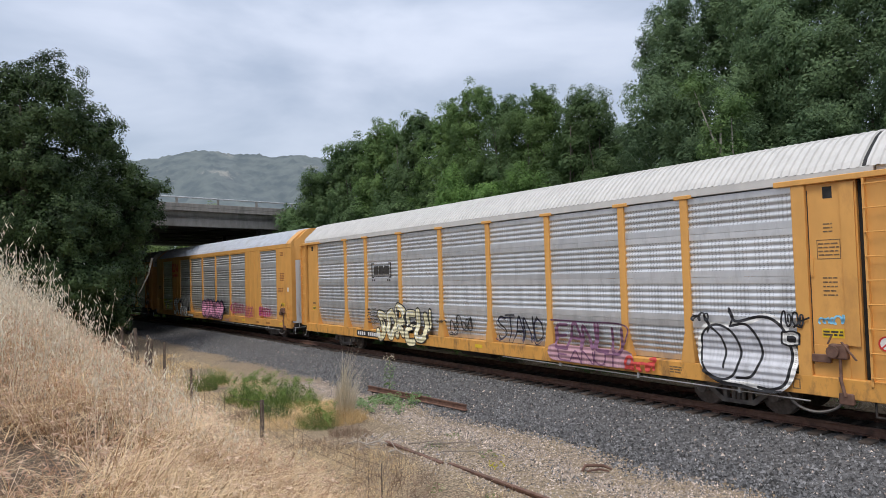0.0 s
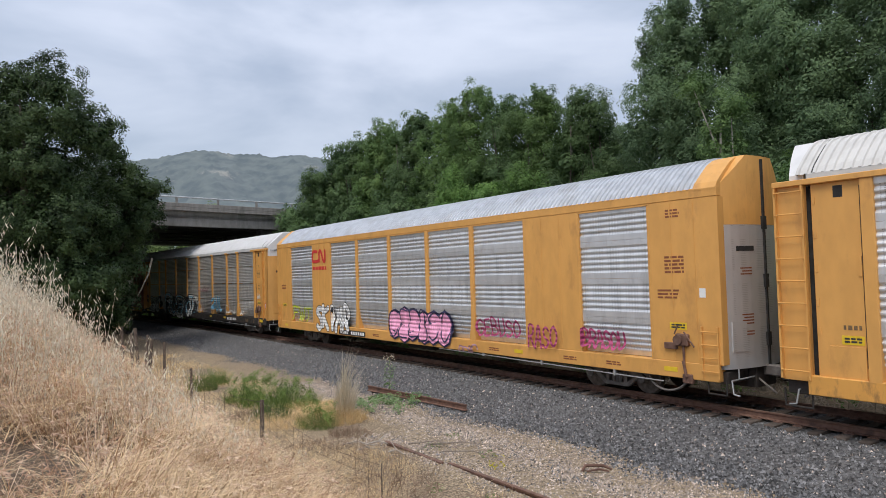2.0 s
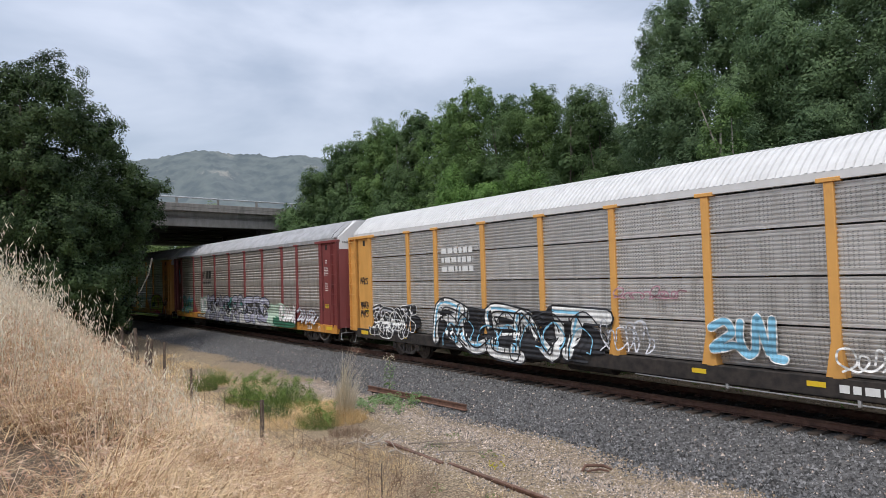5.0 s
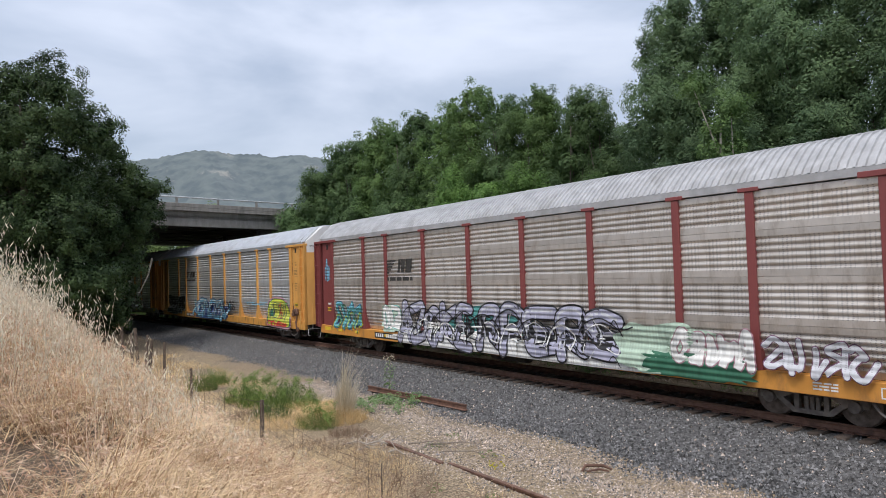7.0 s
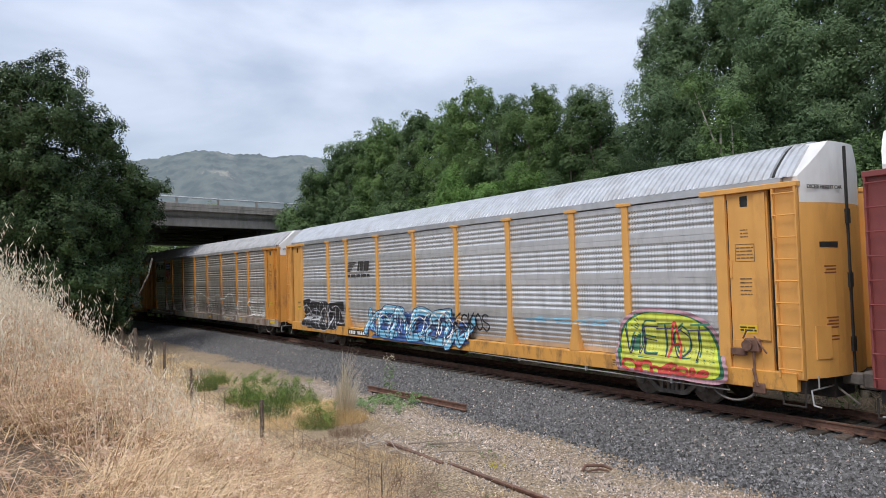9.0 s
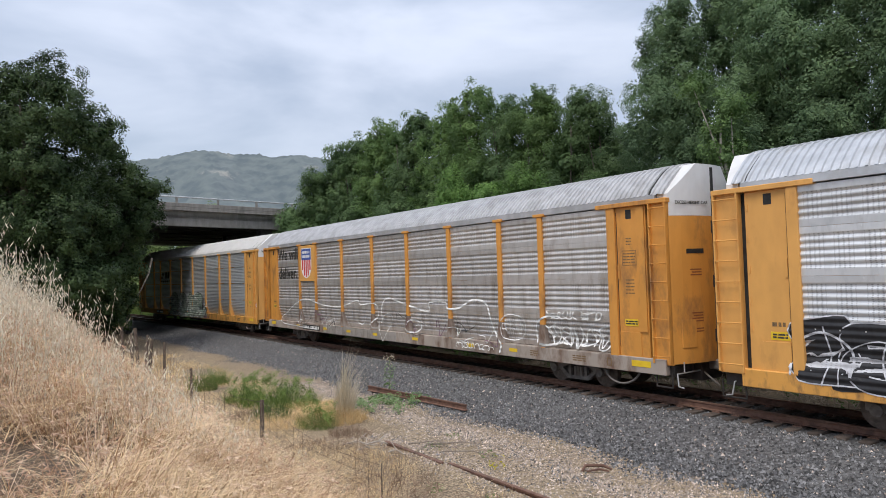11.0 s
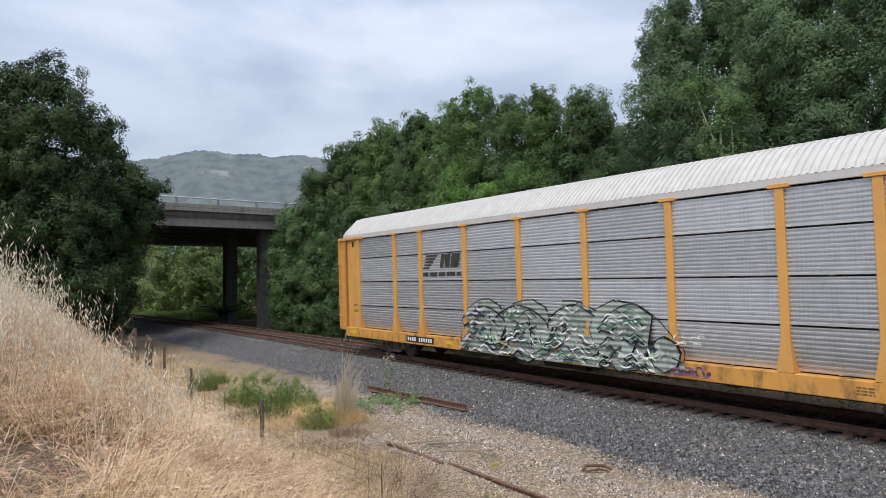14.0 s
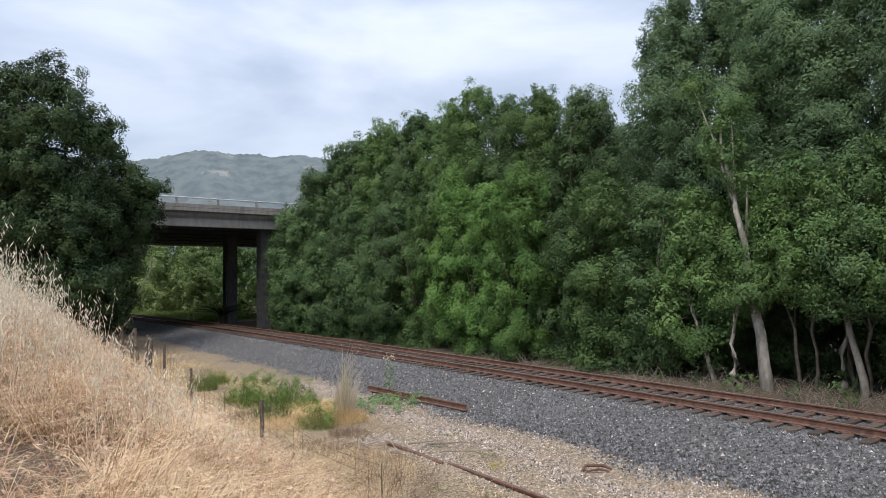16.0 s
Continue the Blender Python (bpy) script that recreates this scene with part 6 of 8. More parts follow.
def add_notices_flush(car):
    ink = MAT_LETTER_BROWN
    part("notice", bars(5, -12.2, 3.45, 0.55, 0.42, 0.7, 3, 1.520, 3), car, mat=ink)
    part("notice", bars(3, -12.2, 4.72, 0.4, 0.2, 0.7, 4, 1.520, 3), car, mat=ink)
    part("notice", bars(3, -12.0, 2.72, 0.62, 0.22, 0.9, 6, 1.520, 2), car, mat=ink)
    part("notice", bars(1, -13.0, 2.75, 0.26, 0.22, 0, 1, 1.520, 1), car, mat=MAT_LETTER_WHITE)
    part("notice", bars(2, 12.5, 2.9, 0.6, 0.24, 0.6, 9, 1.520, 4), car, mat=ink)
    for x in (-12.25, 12.4):
        sign = part("placard", box(x - 0.24, x + 0.24, 1.515, 1.521, 1.84, 2.02), car, "yellow warning placard", mat=MAT_REFLECTOR)
        part("placard_text", bars(2, x, 1.93, 0.38, 0.10, 0.6, 8, 1.5245, 3), sign, mat=MAT_LETTER_BLACK)
    for x in (2.6, -5.2, -8.6, -10.2):
        part("notice", bars(2, x, 0.84, 0.5, 0.10, 0.6, int(x * 3) + 60, 1.5362, 3), car, mat=ink)
    add_reflectors(car, (12.2, -6.4, -12.0), 0.86)


def bracket_car():
    car = build_car(6, "yellow car carrier with grey perforated panels and black and white graffiti", MAT_YELLOW, MAT_PANEL, MAT_WHITE_ROOF, "band", 0.15)
    add_notices(car, seed=61)
    add_excess_height(car)
    add_plate(car, 7.9, 5.75, 0.74, 0.99, 9)
    add_reflectors(car, (5.6, 2.6, -0.8, -5.6))
    # brackets round three dark blocks
    bm = bmesh.new()
    for s in (1, -1):
        x = 5.72 + s * 0.78
        add_box(bm, x - 0.035, x + 0.035, 1.478, 1.483, 3.28, 3.92)
        for z in (3.28, 3.86):
            add_box(bm, min(x, x - s * 0.16), max(x, x - s * 0.16), 1.478, 1.484, z, z + 0.06)
    for x in (6.15, 5.72, 5.28):
        add_box(bm, x - 0.19, x + 0.19, 1.478, 1.483, 3.42, 3.78, 0.002)
    for x in (6.45, 6.3, 5.2, 5.05):
        add_box(bm, x - 0.05, x + 0.05, 1.478, 1.483, 3.14, 3.22)
    part("company_mark", bm, car, "dark bracketed company mark", mat=MAT_LETTER_BLACK)
    part("notice", bars(1, 5.72, 3.34, 1.2, 0.035, 0, 3, 1.4835, 8), car, mat=MAT_LETTER_BLACK)
    p = Piece(POSTS)
    p.letters(6.15, 2.35, 0.74, 2.02, "SOREU", 0.135, "cream", "black", 0.045, "white", 4, 1.16)
    p.ribbon(curve_points([(2.15, 2.0), (2.2, 1.5), (2.25, 1.25)], 6), 0.10, "black")
    p.ribbon(curve_points([(2.15, 1.98), (2.2, 1.5), (2.25, 1.28)], 6), 0.06, "cream")
    p.cloud(2.28, 1.02, 0.10, 0.08, "black", 3, 3)
    for i in range(5):
        p.tag(6.9, 6.2, 1.35 + 0.14 * i, 1.42 + 0.14 * i, 0.010, "black", 60 + i, 4)
    p.tag(1.0, -0.4, 1.35, 1.85, 0.022, "black", 7, 6)
    p.tag(0.9, 0.4, 1.18, 1.30, 0.018, "black", 8, 3)
    p.tag(1.9, 1.2, 1.58, 1.70, 0.014, "black", 9, 4)
    p.letters(-1.8, -3.9, 1.20, 2.0, "STANO", 0.028, "black", seed=12, wide=1.1)
    p.letters(-1.75, -3.95, 1.14, 1.95, "STANO", 0.014, "navy", seed=13, wide=1.25)
    p.ribbon(curve_points([(-4.4, 0.98), (-5.8, 0.97), (-7.1, 0.98)], 12), 0.24, "rose")
    p.ribbon(curve_points([(-4.35, 1.92), (-5.6, 1.90), (-7.05, 1.88), (-7.1, 1.5), (-6.95, 1.25)], 8), 0.022, "plum")
    p.letters(-4.45, -7.05, 1.10, 1.85, "EANLU", 0.045, "plum", seed=13, wide=1.1)
    p.letters(-4.6, -6.9, 0.74, 1.10, "EANUT", 0.022, "plum", seed=15, wide=1.1)
    p.tag(-7.0, -7.9, 0.75, 1.1, 0.04, "red", 5, 4)
    p.blob(((-9.25, 1.3), (-9.3, 1.75), (-9.5, 2.0), (-10.0, 2.02), (-10.5, 2.12), (-10.9, 2.26), (-11.25, 2.1), (-11.4, 1.8), (-11.5, 1.3), (-11.35, 0.85), (-11.0, 0.66), (-10.5, 0.72), (-10.0, 0.74), (-9.5, 0.92)), "silver", "white", 0.06)
    p.blob(((-9.27, 1.35), (-9.35, 1.8), (-9.7, 2.02), (-10.1, 1.85), (-10.27, 1.4), (-10.15, 0.95), (-9.85, 0.78), (-9.45, 0.92)), "silver", "black", 0.028)
    p.ribbon(curve_points([(-10.05, 2.0), (-10.45, 2.05), (-10.72, 1.7), (-10.75, 1.3), (-10.55, 0.92), (-10.2, 0.85)], 8), 0.028, "black")
    p.ribbon(curve_points([(-10.05, 2.40), (-10.2, 2.12), (-10.75, 2.24), (-11.1, 2.16), (-11.35, 1.85), (-11.42, 1.3), (-11.3, 0.85), (-11.0, 0.68), (-10.7, 0.70)], 8), 0.032, "black")
    p.ribbon(curve_points([(-9.42, 2.2), (-9.55, 1.98), (-9.8, 1.75), (-9.9, 1.4), (-9.88, 1.05)], 8), 0.026, "black")
    p.ribbon(curve_points([(-9.35, 0.95), (-9.8, 0.72), (-10.3, 0.68), (-10.8, 0.62), (-11.2, 0.66)], 8), 0.05, "black", True)
    for x, z in ((-9.45, 2.15), (-10.05, 2.36)):
        p.ribbon(curve_points([(x, z), (x - 0.08, z - 0.16), (x - 0.02, z - 0.32)], 6), 0.045, "black", True)
    p.cloud(-11.42, 1.80, 0.20, 0.18, "black", 7, 2)
    p.cloud(-11.42, 1.80, 0.16, 0.14, "white", 7, 2)
    p.cloud(-11.44, 1.79, 0.09, 0.08, "black", 8, 2)
    p.tag(-9.1, -9.5, 2.1, 2.3, 0.02, "black", 14, 3)
    p.tag(-11.2, -11.7, 2.05, 2.35, 0.02, "black", 15, 4)
    p.finish(car, "cream lettering and rounded silver graffiti with black outlines")
    q = Piece((), True)
    q.layer = -0.072
    q.tag(-11.95, -12.48, 2.15, 2.32, 0.02, "sky", 4, 5)
    q.finish(car, "pale blue scrawl on the end sheet")


CARS = []
tail_car()
shield_car()
horse_car()
maroon_car()
script_car()
flush_car()
bracket_car()


# ---- trees and shrubs ----
def leaf_cloud(lobes, per_m2, size, seed, mat, flat=0.35, core=True, inner=None, puff=0.42):
    """Leaves on small puffs that sit on the shells of overlapping lobes (x, y, z, rx, ry, rz), with coarser leaves deep inside."""
    rng = np.random.default_rng(seed)
    allv = []
    L = np.array(lobes, float)

    def buried(p, depth):
        hid = np.zeros(len(p), bool)
        for q in L:
            hid |= (((p - q[:3]) / q[3:]) ** 2).sum(1) < depth * depth
        return hid

    def leaves(p, out, ln, slim, loose):
        nrm = out + rng.normal(size=p.shape) * loose + np.array([0, 0, flat])
        nrm /= np.linalg.norm(nrm, axis=1)[:, None]
        t = np.cross(nrm, rng.normal(size=p.shape))
        t /= np.linalg.norm(t, axis=1)[:, None] + 1e-9
        b = np.cross(nrm, t)
        wd = ln * rng.uniform(slim * 0.75, slim * 1.25, len(p))[:, None]
        v = np.stack([p - t * ln * 0.8 - b * wd, p - t * ln * 0.6 + b * wd, p + t * ln * 1.1 - nrm * ln * 0.2], 1)
        allv.append(v.reshape(-1, 3))

    for (x, y, z, rx, ry, rz) in lobes:
        area = 4 * math.pi * (((rx * ry) ** 1.6 + (rx * rz) ** 1.6 + (ry * rz) ** 1.6) / 3) ** (1 / 1.6)
        pr = min(puff, 0.55 * min(rx, ry, rz))
        n_puff = max(6, int(area * 0.62 / (math.pi * pr * pr)))
        d = rng.normal(size=(n_puff, 3))
        d /= np.linalg.norm(d, axis=1)[:, None]
        rad = rng.uniform(0.78, 1.06, n_puff)
        centre = d * rad[:, None] * np.array([rx, ry, rz]) + np.array([x, y, z])
        keep = ~buried(centre, 0.76)
        if inner is not None:  # thinner on the side that looks into the wood
            keep &= (d @ np.array(inner) < 0.15) | (rng.random(n_puff) < 0.15)
        centre, d = centre[keep], d[keep]
        if len(d):
            r = pr * rng.uniform(0.6, 1.35, len(d))
            per = np.maximum(4, (1.25 * math.pi * r * r * per_m2).astype(int))
            own = np.repeat(np.arange(len(d)), per)
            q = rng.normal(size=(len(own), 3)) + d[own] * 1.0 + np.array([0, 0, 0.15])
            q /= np.linalg.norm(q, axis=1)[:, None]
            p = centre[own] + q * (r[own] * rng.uniform(0.45, 1.2, len(own)))[:, None]
            leaves(p, q * 0.7 + d[own] * 0.5, size * rng.uniform(0.55, 1.2, len(p))[:, None], 0.5, 0.40)
        if core:
            m = int(area * min(60.0, per_m2 * 0.25))
            d = rng.normal(size=(m, 3))
            d /= np.linalg.norm(d, axis=1)[:, None]
            p = d * rng.uniform(0.40, 0.74, m)[:, None] * np.array([rx, ry, rz]) + np.array([x, y, z])
            keep = ~buried(p, 0.36)
            leaves(p[keep], d[keep], np.full((int(keep.sum()), 1), max(0.085, size * 1.4)), 0.6, 0.3)
    return face_mesh("crown", np.concatenate(allv), 3, mat)


def crown_lobes(rng, height, radius, low, count=18, away=None):
    """Boughs on an uneven, tall rounded crown from low to height, with narrow plumes on top."""
    lobes = []
    for i in range(count):
        f = (i + rng.random()) / count
        env = radius * (0.78 + 0.26 * math.sin(math.pi * min(1.0, f * 1.25))) * (1 - 0.62 * max(0.0, (f - 0.45) / 0.55) ** 1.7)
        t = i * 2.4 + rng.uniform(-0.6, 0.6)
        if away is not None and math.cos(t) * away[0] + math.sin(t) * away[1] > 0.45 and rng.random() < 0.75:
            t += math.pi + rng.uniform(-0.5, 0.5)
        k = radius * rng.uniform(0.26, 0.46) * (1 - 0.30 * f)
        r = max(0.0, env - k * 0.5) * rng.uniform(0.72, 1.05)
        z = low + (height - low) * f
        lobes.append((math.cos(t) * r, math.sin(t) * r, min(max(z, low + k * 0.7), height - k * 0.8), k * rng.uniform(1.0, 1.3), k * rng.uniform(1.0, 1.3), k * rng.uniform(0.95, 1.4)))
    for j in range(5):
        f = 0.12 + 0.18 * j
        lobes.append((rng.uniform(-0.3, 0.3), rng.uniform(-0.3, 0.3), low + (height - low) * f, radius * 0.78 * (1 - 0.40 * f), radius * 0.78 * (1 - 0.40 * f), (height - low) * 0.15))
    for j in range(11):
        a, q = rng.uniform(0, 6.28), radius * rng.uniform(0.0, 0.85)
        k = radius * rng.uniform(0.07, 0.15)
        top = height + 0.3 - (q / radius) ** 1.5 * height * 0.14 - rng.uniform(0.0, 0.7)
        lobes.append((math.cos(a) * q, math.sin(a) * q, top - k * 2.4, k, k, k * 2.8))
    return lobes


def trunk_mesh(rng, height, lobes, foot, lean, radius, bark):
    pts, rad = [], []
    for j in range(10):
        f = j / 9
        pts.append(foot + lean * height * 0.86 * f + Vector((rng.uniform(-1, 1), rng.uniform(-1, 1), 0)) * 0.13 * (j > 0) - Vector((0, 0, 0.3 if j == 0 else 0)))
        rad.append(radius * (1.3 if j == 0 else 1.0) * (1 - 0.84 * f))
    tubes = [tube(pts, rad, 9)]
    for lb in rng.sample(lobes, min(10, len(lobes))):
        j = min(8, max(3, int(lb[2] / height * 9) - 2))
        p0, p1 = pts[j], Vector(lb[:3])
        mid = (p0 + p1) / 2 + Vector((0, 0, 0.3))
        tubes.append(tube([p0, mid, p1], [rad[j] * 0.55, rad[j] * 0.35, 0.015], 5))
    v, f = join_tubes(tubes)
    return mesh_from("trunk", v, f, bark, True)


def build_tree(name, label, height, radius, low, seed, leaf, bark, size=0.075, per_m2=60, trunks=1, lean=0.05, trunk_r=0.2, count=22, lobes=None, category="tree", group="trees along the railway", core=True, inner=None):
    rng = random.Random(seed)
    lobes = lobes or crown_lobes(rng, height, radius, low, count, inner)
    tree = thing(name, label, category, group)
    for i in range(trunks):
        a = rng.uniform(0, 6.28)
        foot = Vector((math.cos(a), math.sin(a), 0)) * (0.0 if trunks == 1 else rng.uniform(0.25, 0.6))
        d = Vector((math.cos(a) * lean * rng.uniform(0.5, 2), math.sin(a) * lean * rng.uniform(0.5, 2), 1))
        part("trunk", trunk_mesh(rng, height, lobes, foot, d, trunk_r * (1 if trunks == 1 else 0.6), bark), tree)
    part("crown", leaf_cloud(lobes, per_m2, size, seed + 100, leaf, core=core, inner=inner), tree)
    return tree


INTO_WOOD = tuple(on_track(20, -10) - on_track(20, -9))


def plant(tree, s, o, turn=0.0, sink=0.1):
    tree.matrix_basis = Matrix.Translation(placed(s, o, -sink)) @ Matrix.Rotation(turn, 4, "Z")
    return tree


SWAYING = []


def build_woods():
    tall = "tall dense green broadleaf tree beside the railway"
    # s, o, height, radius, low, leaf
    rows = [(47.8, -5.0, 9.6, 2.2, 0.6, 0), (46.6, -6.6, 12.3, 2.4, 1.0, 0), (46.2, -8.4, 14.2, 2.7, 2.6, 0), (43.0, -8.2, 14.1, 2.5, 2.6, 0), (39.8, -8.6, 14.8, 2.8, 2.6, 1),
            (36.2, -8.4, 14.7, 2.5, 2.6, 0), (33.2, -8.8, 14.2, 2.6, 2.6, 1), (30.2, -8.6, 15.1, 2.5, 2.6, 1), (27.8, -8.8, 13.8, 2.3, 2.6, 0), (25.0, -8.6, 13.6, 2.3, 3.0, 1),
            (22.2, -8.8, 12.8, 2.5, 3.0, 0)]
    airy = [(17.2, -9.2, 15.8, 2.5, 4.4), (15.4, -10.6, 17.5, 3.0, 4.0), (12.6, -9.6, 16.1, 2.9, 4.2), (9.6, -10.4, 16.5, 3.2, 3.6), (6.2, -9.8, 15.9, 3.2, 3.2), (2.0, -10.0, 15.0, 3.6, 2.4), (-3.5, -10.0, 15.0, 3.6, 1.6)]
    for i, (s, o, h, r, low, kind) in enumerate(rows):
        far = s > 36
        t = build_tree("broadleaf_tree", tall, h, r, low, 20 + i, MAT_LEAF_LIGHT if kind else MAT_LEAF, MAT_DARK_BARK,
                       size=0.085 if far else 0.064, per_m2=170 if far else 300, trunks=2, trunk_r=0.22, inner=INTO_WOOD, count=26)
        plant(t, s, o)
        SWAYING.append((t, 0.5, i))
    for i, (s, o, h, r, low) in enumerate(airy):
        t = build_tree("broadleaf_tree", "tall airy dark green broadleaf tree with pale trunk", h, r, low, 50 + i, MAT_LEAF_TALL, MAT_DARK_BARK, size=0.060, per_m2=230 if s > 3 else 120, trunks=1, trunk_r=0.2, inner=INTO_WOOD, count=38)
        plant(t, s, o)
        SWAYING.append((t, 1.0, 20 + i))
    # a second rank that closes the wood behind
    for i, s in enumerate(range(-6, 47, 5)):
        t = build_tree("wood_tree", "dark green tree deep in the wood", 11.5 + (i * 7 % 5) * 0.5 + (0.6 if s < 18 else 0.0), 3.9, 0.0, 140 + i, MAT_LEAF_TALL, MAT_DARK_BARK, size=0.14, per_m2=48, inner=INTO_WOOD, count=16)
        plant(t, s + (i % 3) * 0.7, -14.6 - (i % 2) * 1.5)
    # billowing lower growth before the trunks: s, o, height, radius, foot, leaf
    low = [(48.8, -4.9, 5.4, 1.5, 0.2, 0), (45.8, -4.9, 8.4, 1.9, 0.2, 0), (43.4, -5.4, 7.4, 2.0, 0.2, 0), (40.2, -5.6, 8.6, 2.1, 0.2, 0), (37.0, -5.5, 7.6, 2.0, 0.2, 0), (34.2, -5.5, 8.8, 2.1, 0.2, 0), (31.2, -5.8, 8.2, 2.0, 0.2, 1),
           (28.4, -5.6, 9.2, 2.0, 0.2, 2), (25.8, -5.6, 8.6, 1.9, 0.2, 2), (23.2, -5.6, 8.8, 1.9, 0.2, 2), (20.8, -6.4, 7.4, 1.6, 0.4, 0), (18.4, -5.6, 8.0, 1.8, 0.6, 1), (16.2, -5.7, 7.2, 1.6, 0.5, 0), (14.2, -5.6, 7.0, 1.6, 1.0, 1), (12.6, -6.4, 6.6, 1.4, 3.0, 1),
           (10.8, -6.2, 7.2, 1.7, 3.2, 1), (9.0, -6.4, 7.6, 1.8, 2.8, 0), (7.0, -6.2, 7.0, 1.8, 2.6, 1), (4.6, -6.6, 7.0, 2.0, 1.6, 0), (15.6, -8.2, 6.0, 2.0, 0.2, 0), (12.6, -9.4, 5.0, 1.8, 0.1, 0), (9.6, -9.6, 5.2, 2.0, 0.1, 0), (6.4, -9.4, 5.0, 2.0, 0.1, 0), (3.0, -9.0, 5.0, 2.0, 0.1, 0)]
    for i, (s, o, h, r, foot, kind) in enumerate(low):
        t = build_tree("understorey_tree", "low bushy green tree at the wood's edge", h, r, foot, 200 + i, (MAT_LEAF, MAT_LEAF_LIGHT, MAT_LEAF_BRIGHT)[kind], MAT_DARK_BARK, size=0.080 if s > 36 else 0.060, per_m2=190 if s > 36 else 330, inner=INTO_WOOD, trunks=2, trunk_r=0.11, count=16, lean=0.12)
        plant(t, s, o)
    # pale leaning trunks at the edge
    rng = random.Random(77)
    for s, o, h, lx, r in ((11.5, -5.0, 10.5, -0.16, 0.20), (12.6, -4.9, 3.4, 0.05, 0.13), (9.0, -5.8, 7.0, -0.22, 0.13), (10.0, -6.2, 5.0, 0.12, 0.11), (8.2, -5.6, 5.0, 0.14, 0.10), (13.4, -5.2, 4.0, -0.3, 0.09), (7.2, -6.4, 8.0, -0.1, 0.14)):
        ahead = (on_track(s + 1, o) - on_track(s, o)).normalized()
        lobes = []
        for j in range(5):
            f = 0.62 + 0.08 * j
            p = ahead * (-lx) * h * f
            lobes.append((p.x + rng.uniform(-0.7, 0.7), p.y + rng.uniform(-0.7, 0.7), h * f + 0.6, rng.uniform(0.5, 0.95), rng.uniform(0.5, 0.95), rng.uniform(0.4, 0.7)))
        tree = thing("leaning_tree", "pale-barked leaning tree at the wood's edge", "tree", "trees along the railway")
        part("trunk", trunk_mesh(rng, h, lobes, Vector((0, 0, 0)), ahead * (-lx) + Vector((0, 0, 1)), r, MAT_BARK), tree)
        part("crown", leaf_cloud(lobes, 260, 0.058, int(s * 10), MAT_LEAF_LIGHT, puff=0.28), tree)
        plant(tree, s, o)
    # scrub and dead twigs along the foot of the wood
    rng = np.random.default_rng(15)
    for i in range(26):
        s = 2.5 + i * 1.8 + rng.uniform(-0.6, 0.6)
        few = 2 if s < 16 else 6
        lobes = [(rng.uniform(-0.9, 0.9), rng.uniform(-0.5, 0.5), rng.uniform(0.2, 0.6), rng.uniform(0.25, 0.6), rng.uniform(0.25, 0.5), rng.uniform(0.2, 0.45)) for _ in range(few)]
        sh = thing("shrub", "low green shrub beside the ballast", "shrub", "shrubs along the wood")
        part("foliage", leaf_cloud(lobes, 130, 0.055, 300 + i, MAT_LEAF_LIGHT if i % 2 else MAT_LEAF, core=False, puff=0.2), sh)
        plant(sh, s, -4.2 - rng.uniform(0, 1.3), sink=0.0)


def twig_heap(name, label, s, o, n, reach, seed, mat, up=0.9, thin=0.012, category="twigs"):
    rng = random.Random(seed)
    tubes = []
    for _ in range(n):
        p = Vector((rng.uniform(-reach, reach), rng.uniform(-reach, reach) * 0.6, 0))
        d = Vector((rng.uniform(-1, 1), rng.uniform(-1, 1), rng.uniform(0.2, 1.4))).normalized()
        ln = rng.uniform(0.4, 1.0) * up
        m = p + d * ln * 0.5 + Vector((rng.uniform(-0.1, 0.1), rng.uniform(-0.1, 0.1), 0.05))
        tubes.append(tube([p, m, p + d * ln + Vector((0, 0, -0.15 * ln))], [thin, thin * 0.7, 0.002], 4))
    v, f = join_tubes(tubes)
    return thing(name, label, category, kind="stuff", at=Matrix.Translation(placed(s, o)), data=mesh_from(name, v, f, mat))


def oak(label, s, o, h, lobes, seed, size=0.088, per_m2=175):
    """A spreading oak; its lobes lie (along, across, height over the rails, radius) in metres round its foot."""
    a = float(np.interp(s, SS, PA))
    ux, uy = -math.sin(a), math.cos(a)
    nx, ny = -math.cos(a), -math.sin(a)
    g = ground_at(s, o)
    lb = [(ux * p + nx * q, uy * p + ny * q, z - g, r * 1.05, r * 1.05, r * 0.92) for p, q, z, r in lobes]
    t = build_tree("oak_tree", label, h, 5, 0, seed, MAT_OAK, MAT_DARK_BARK, size=size, per_m2=per_m2, lobes=lb, trunk_r=0.35)
    return plant(t, s, o, sink=0.0)


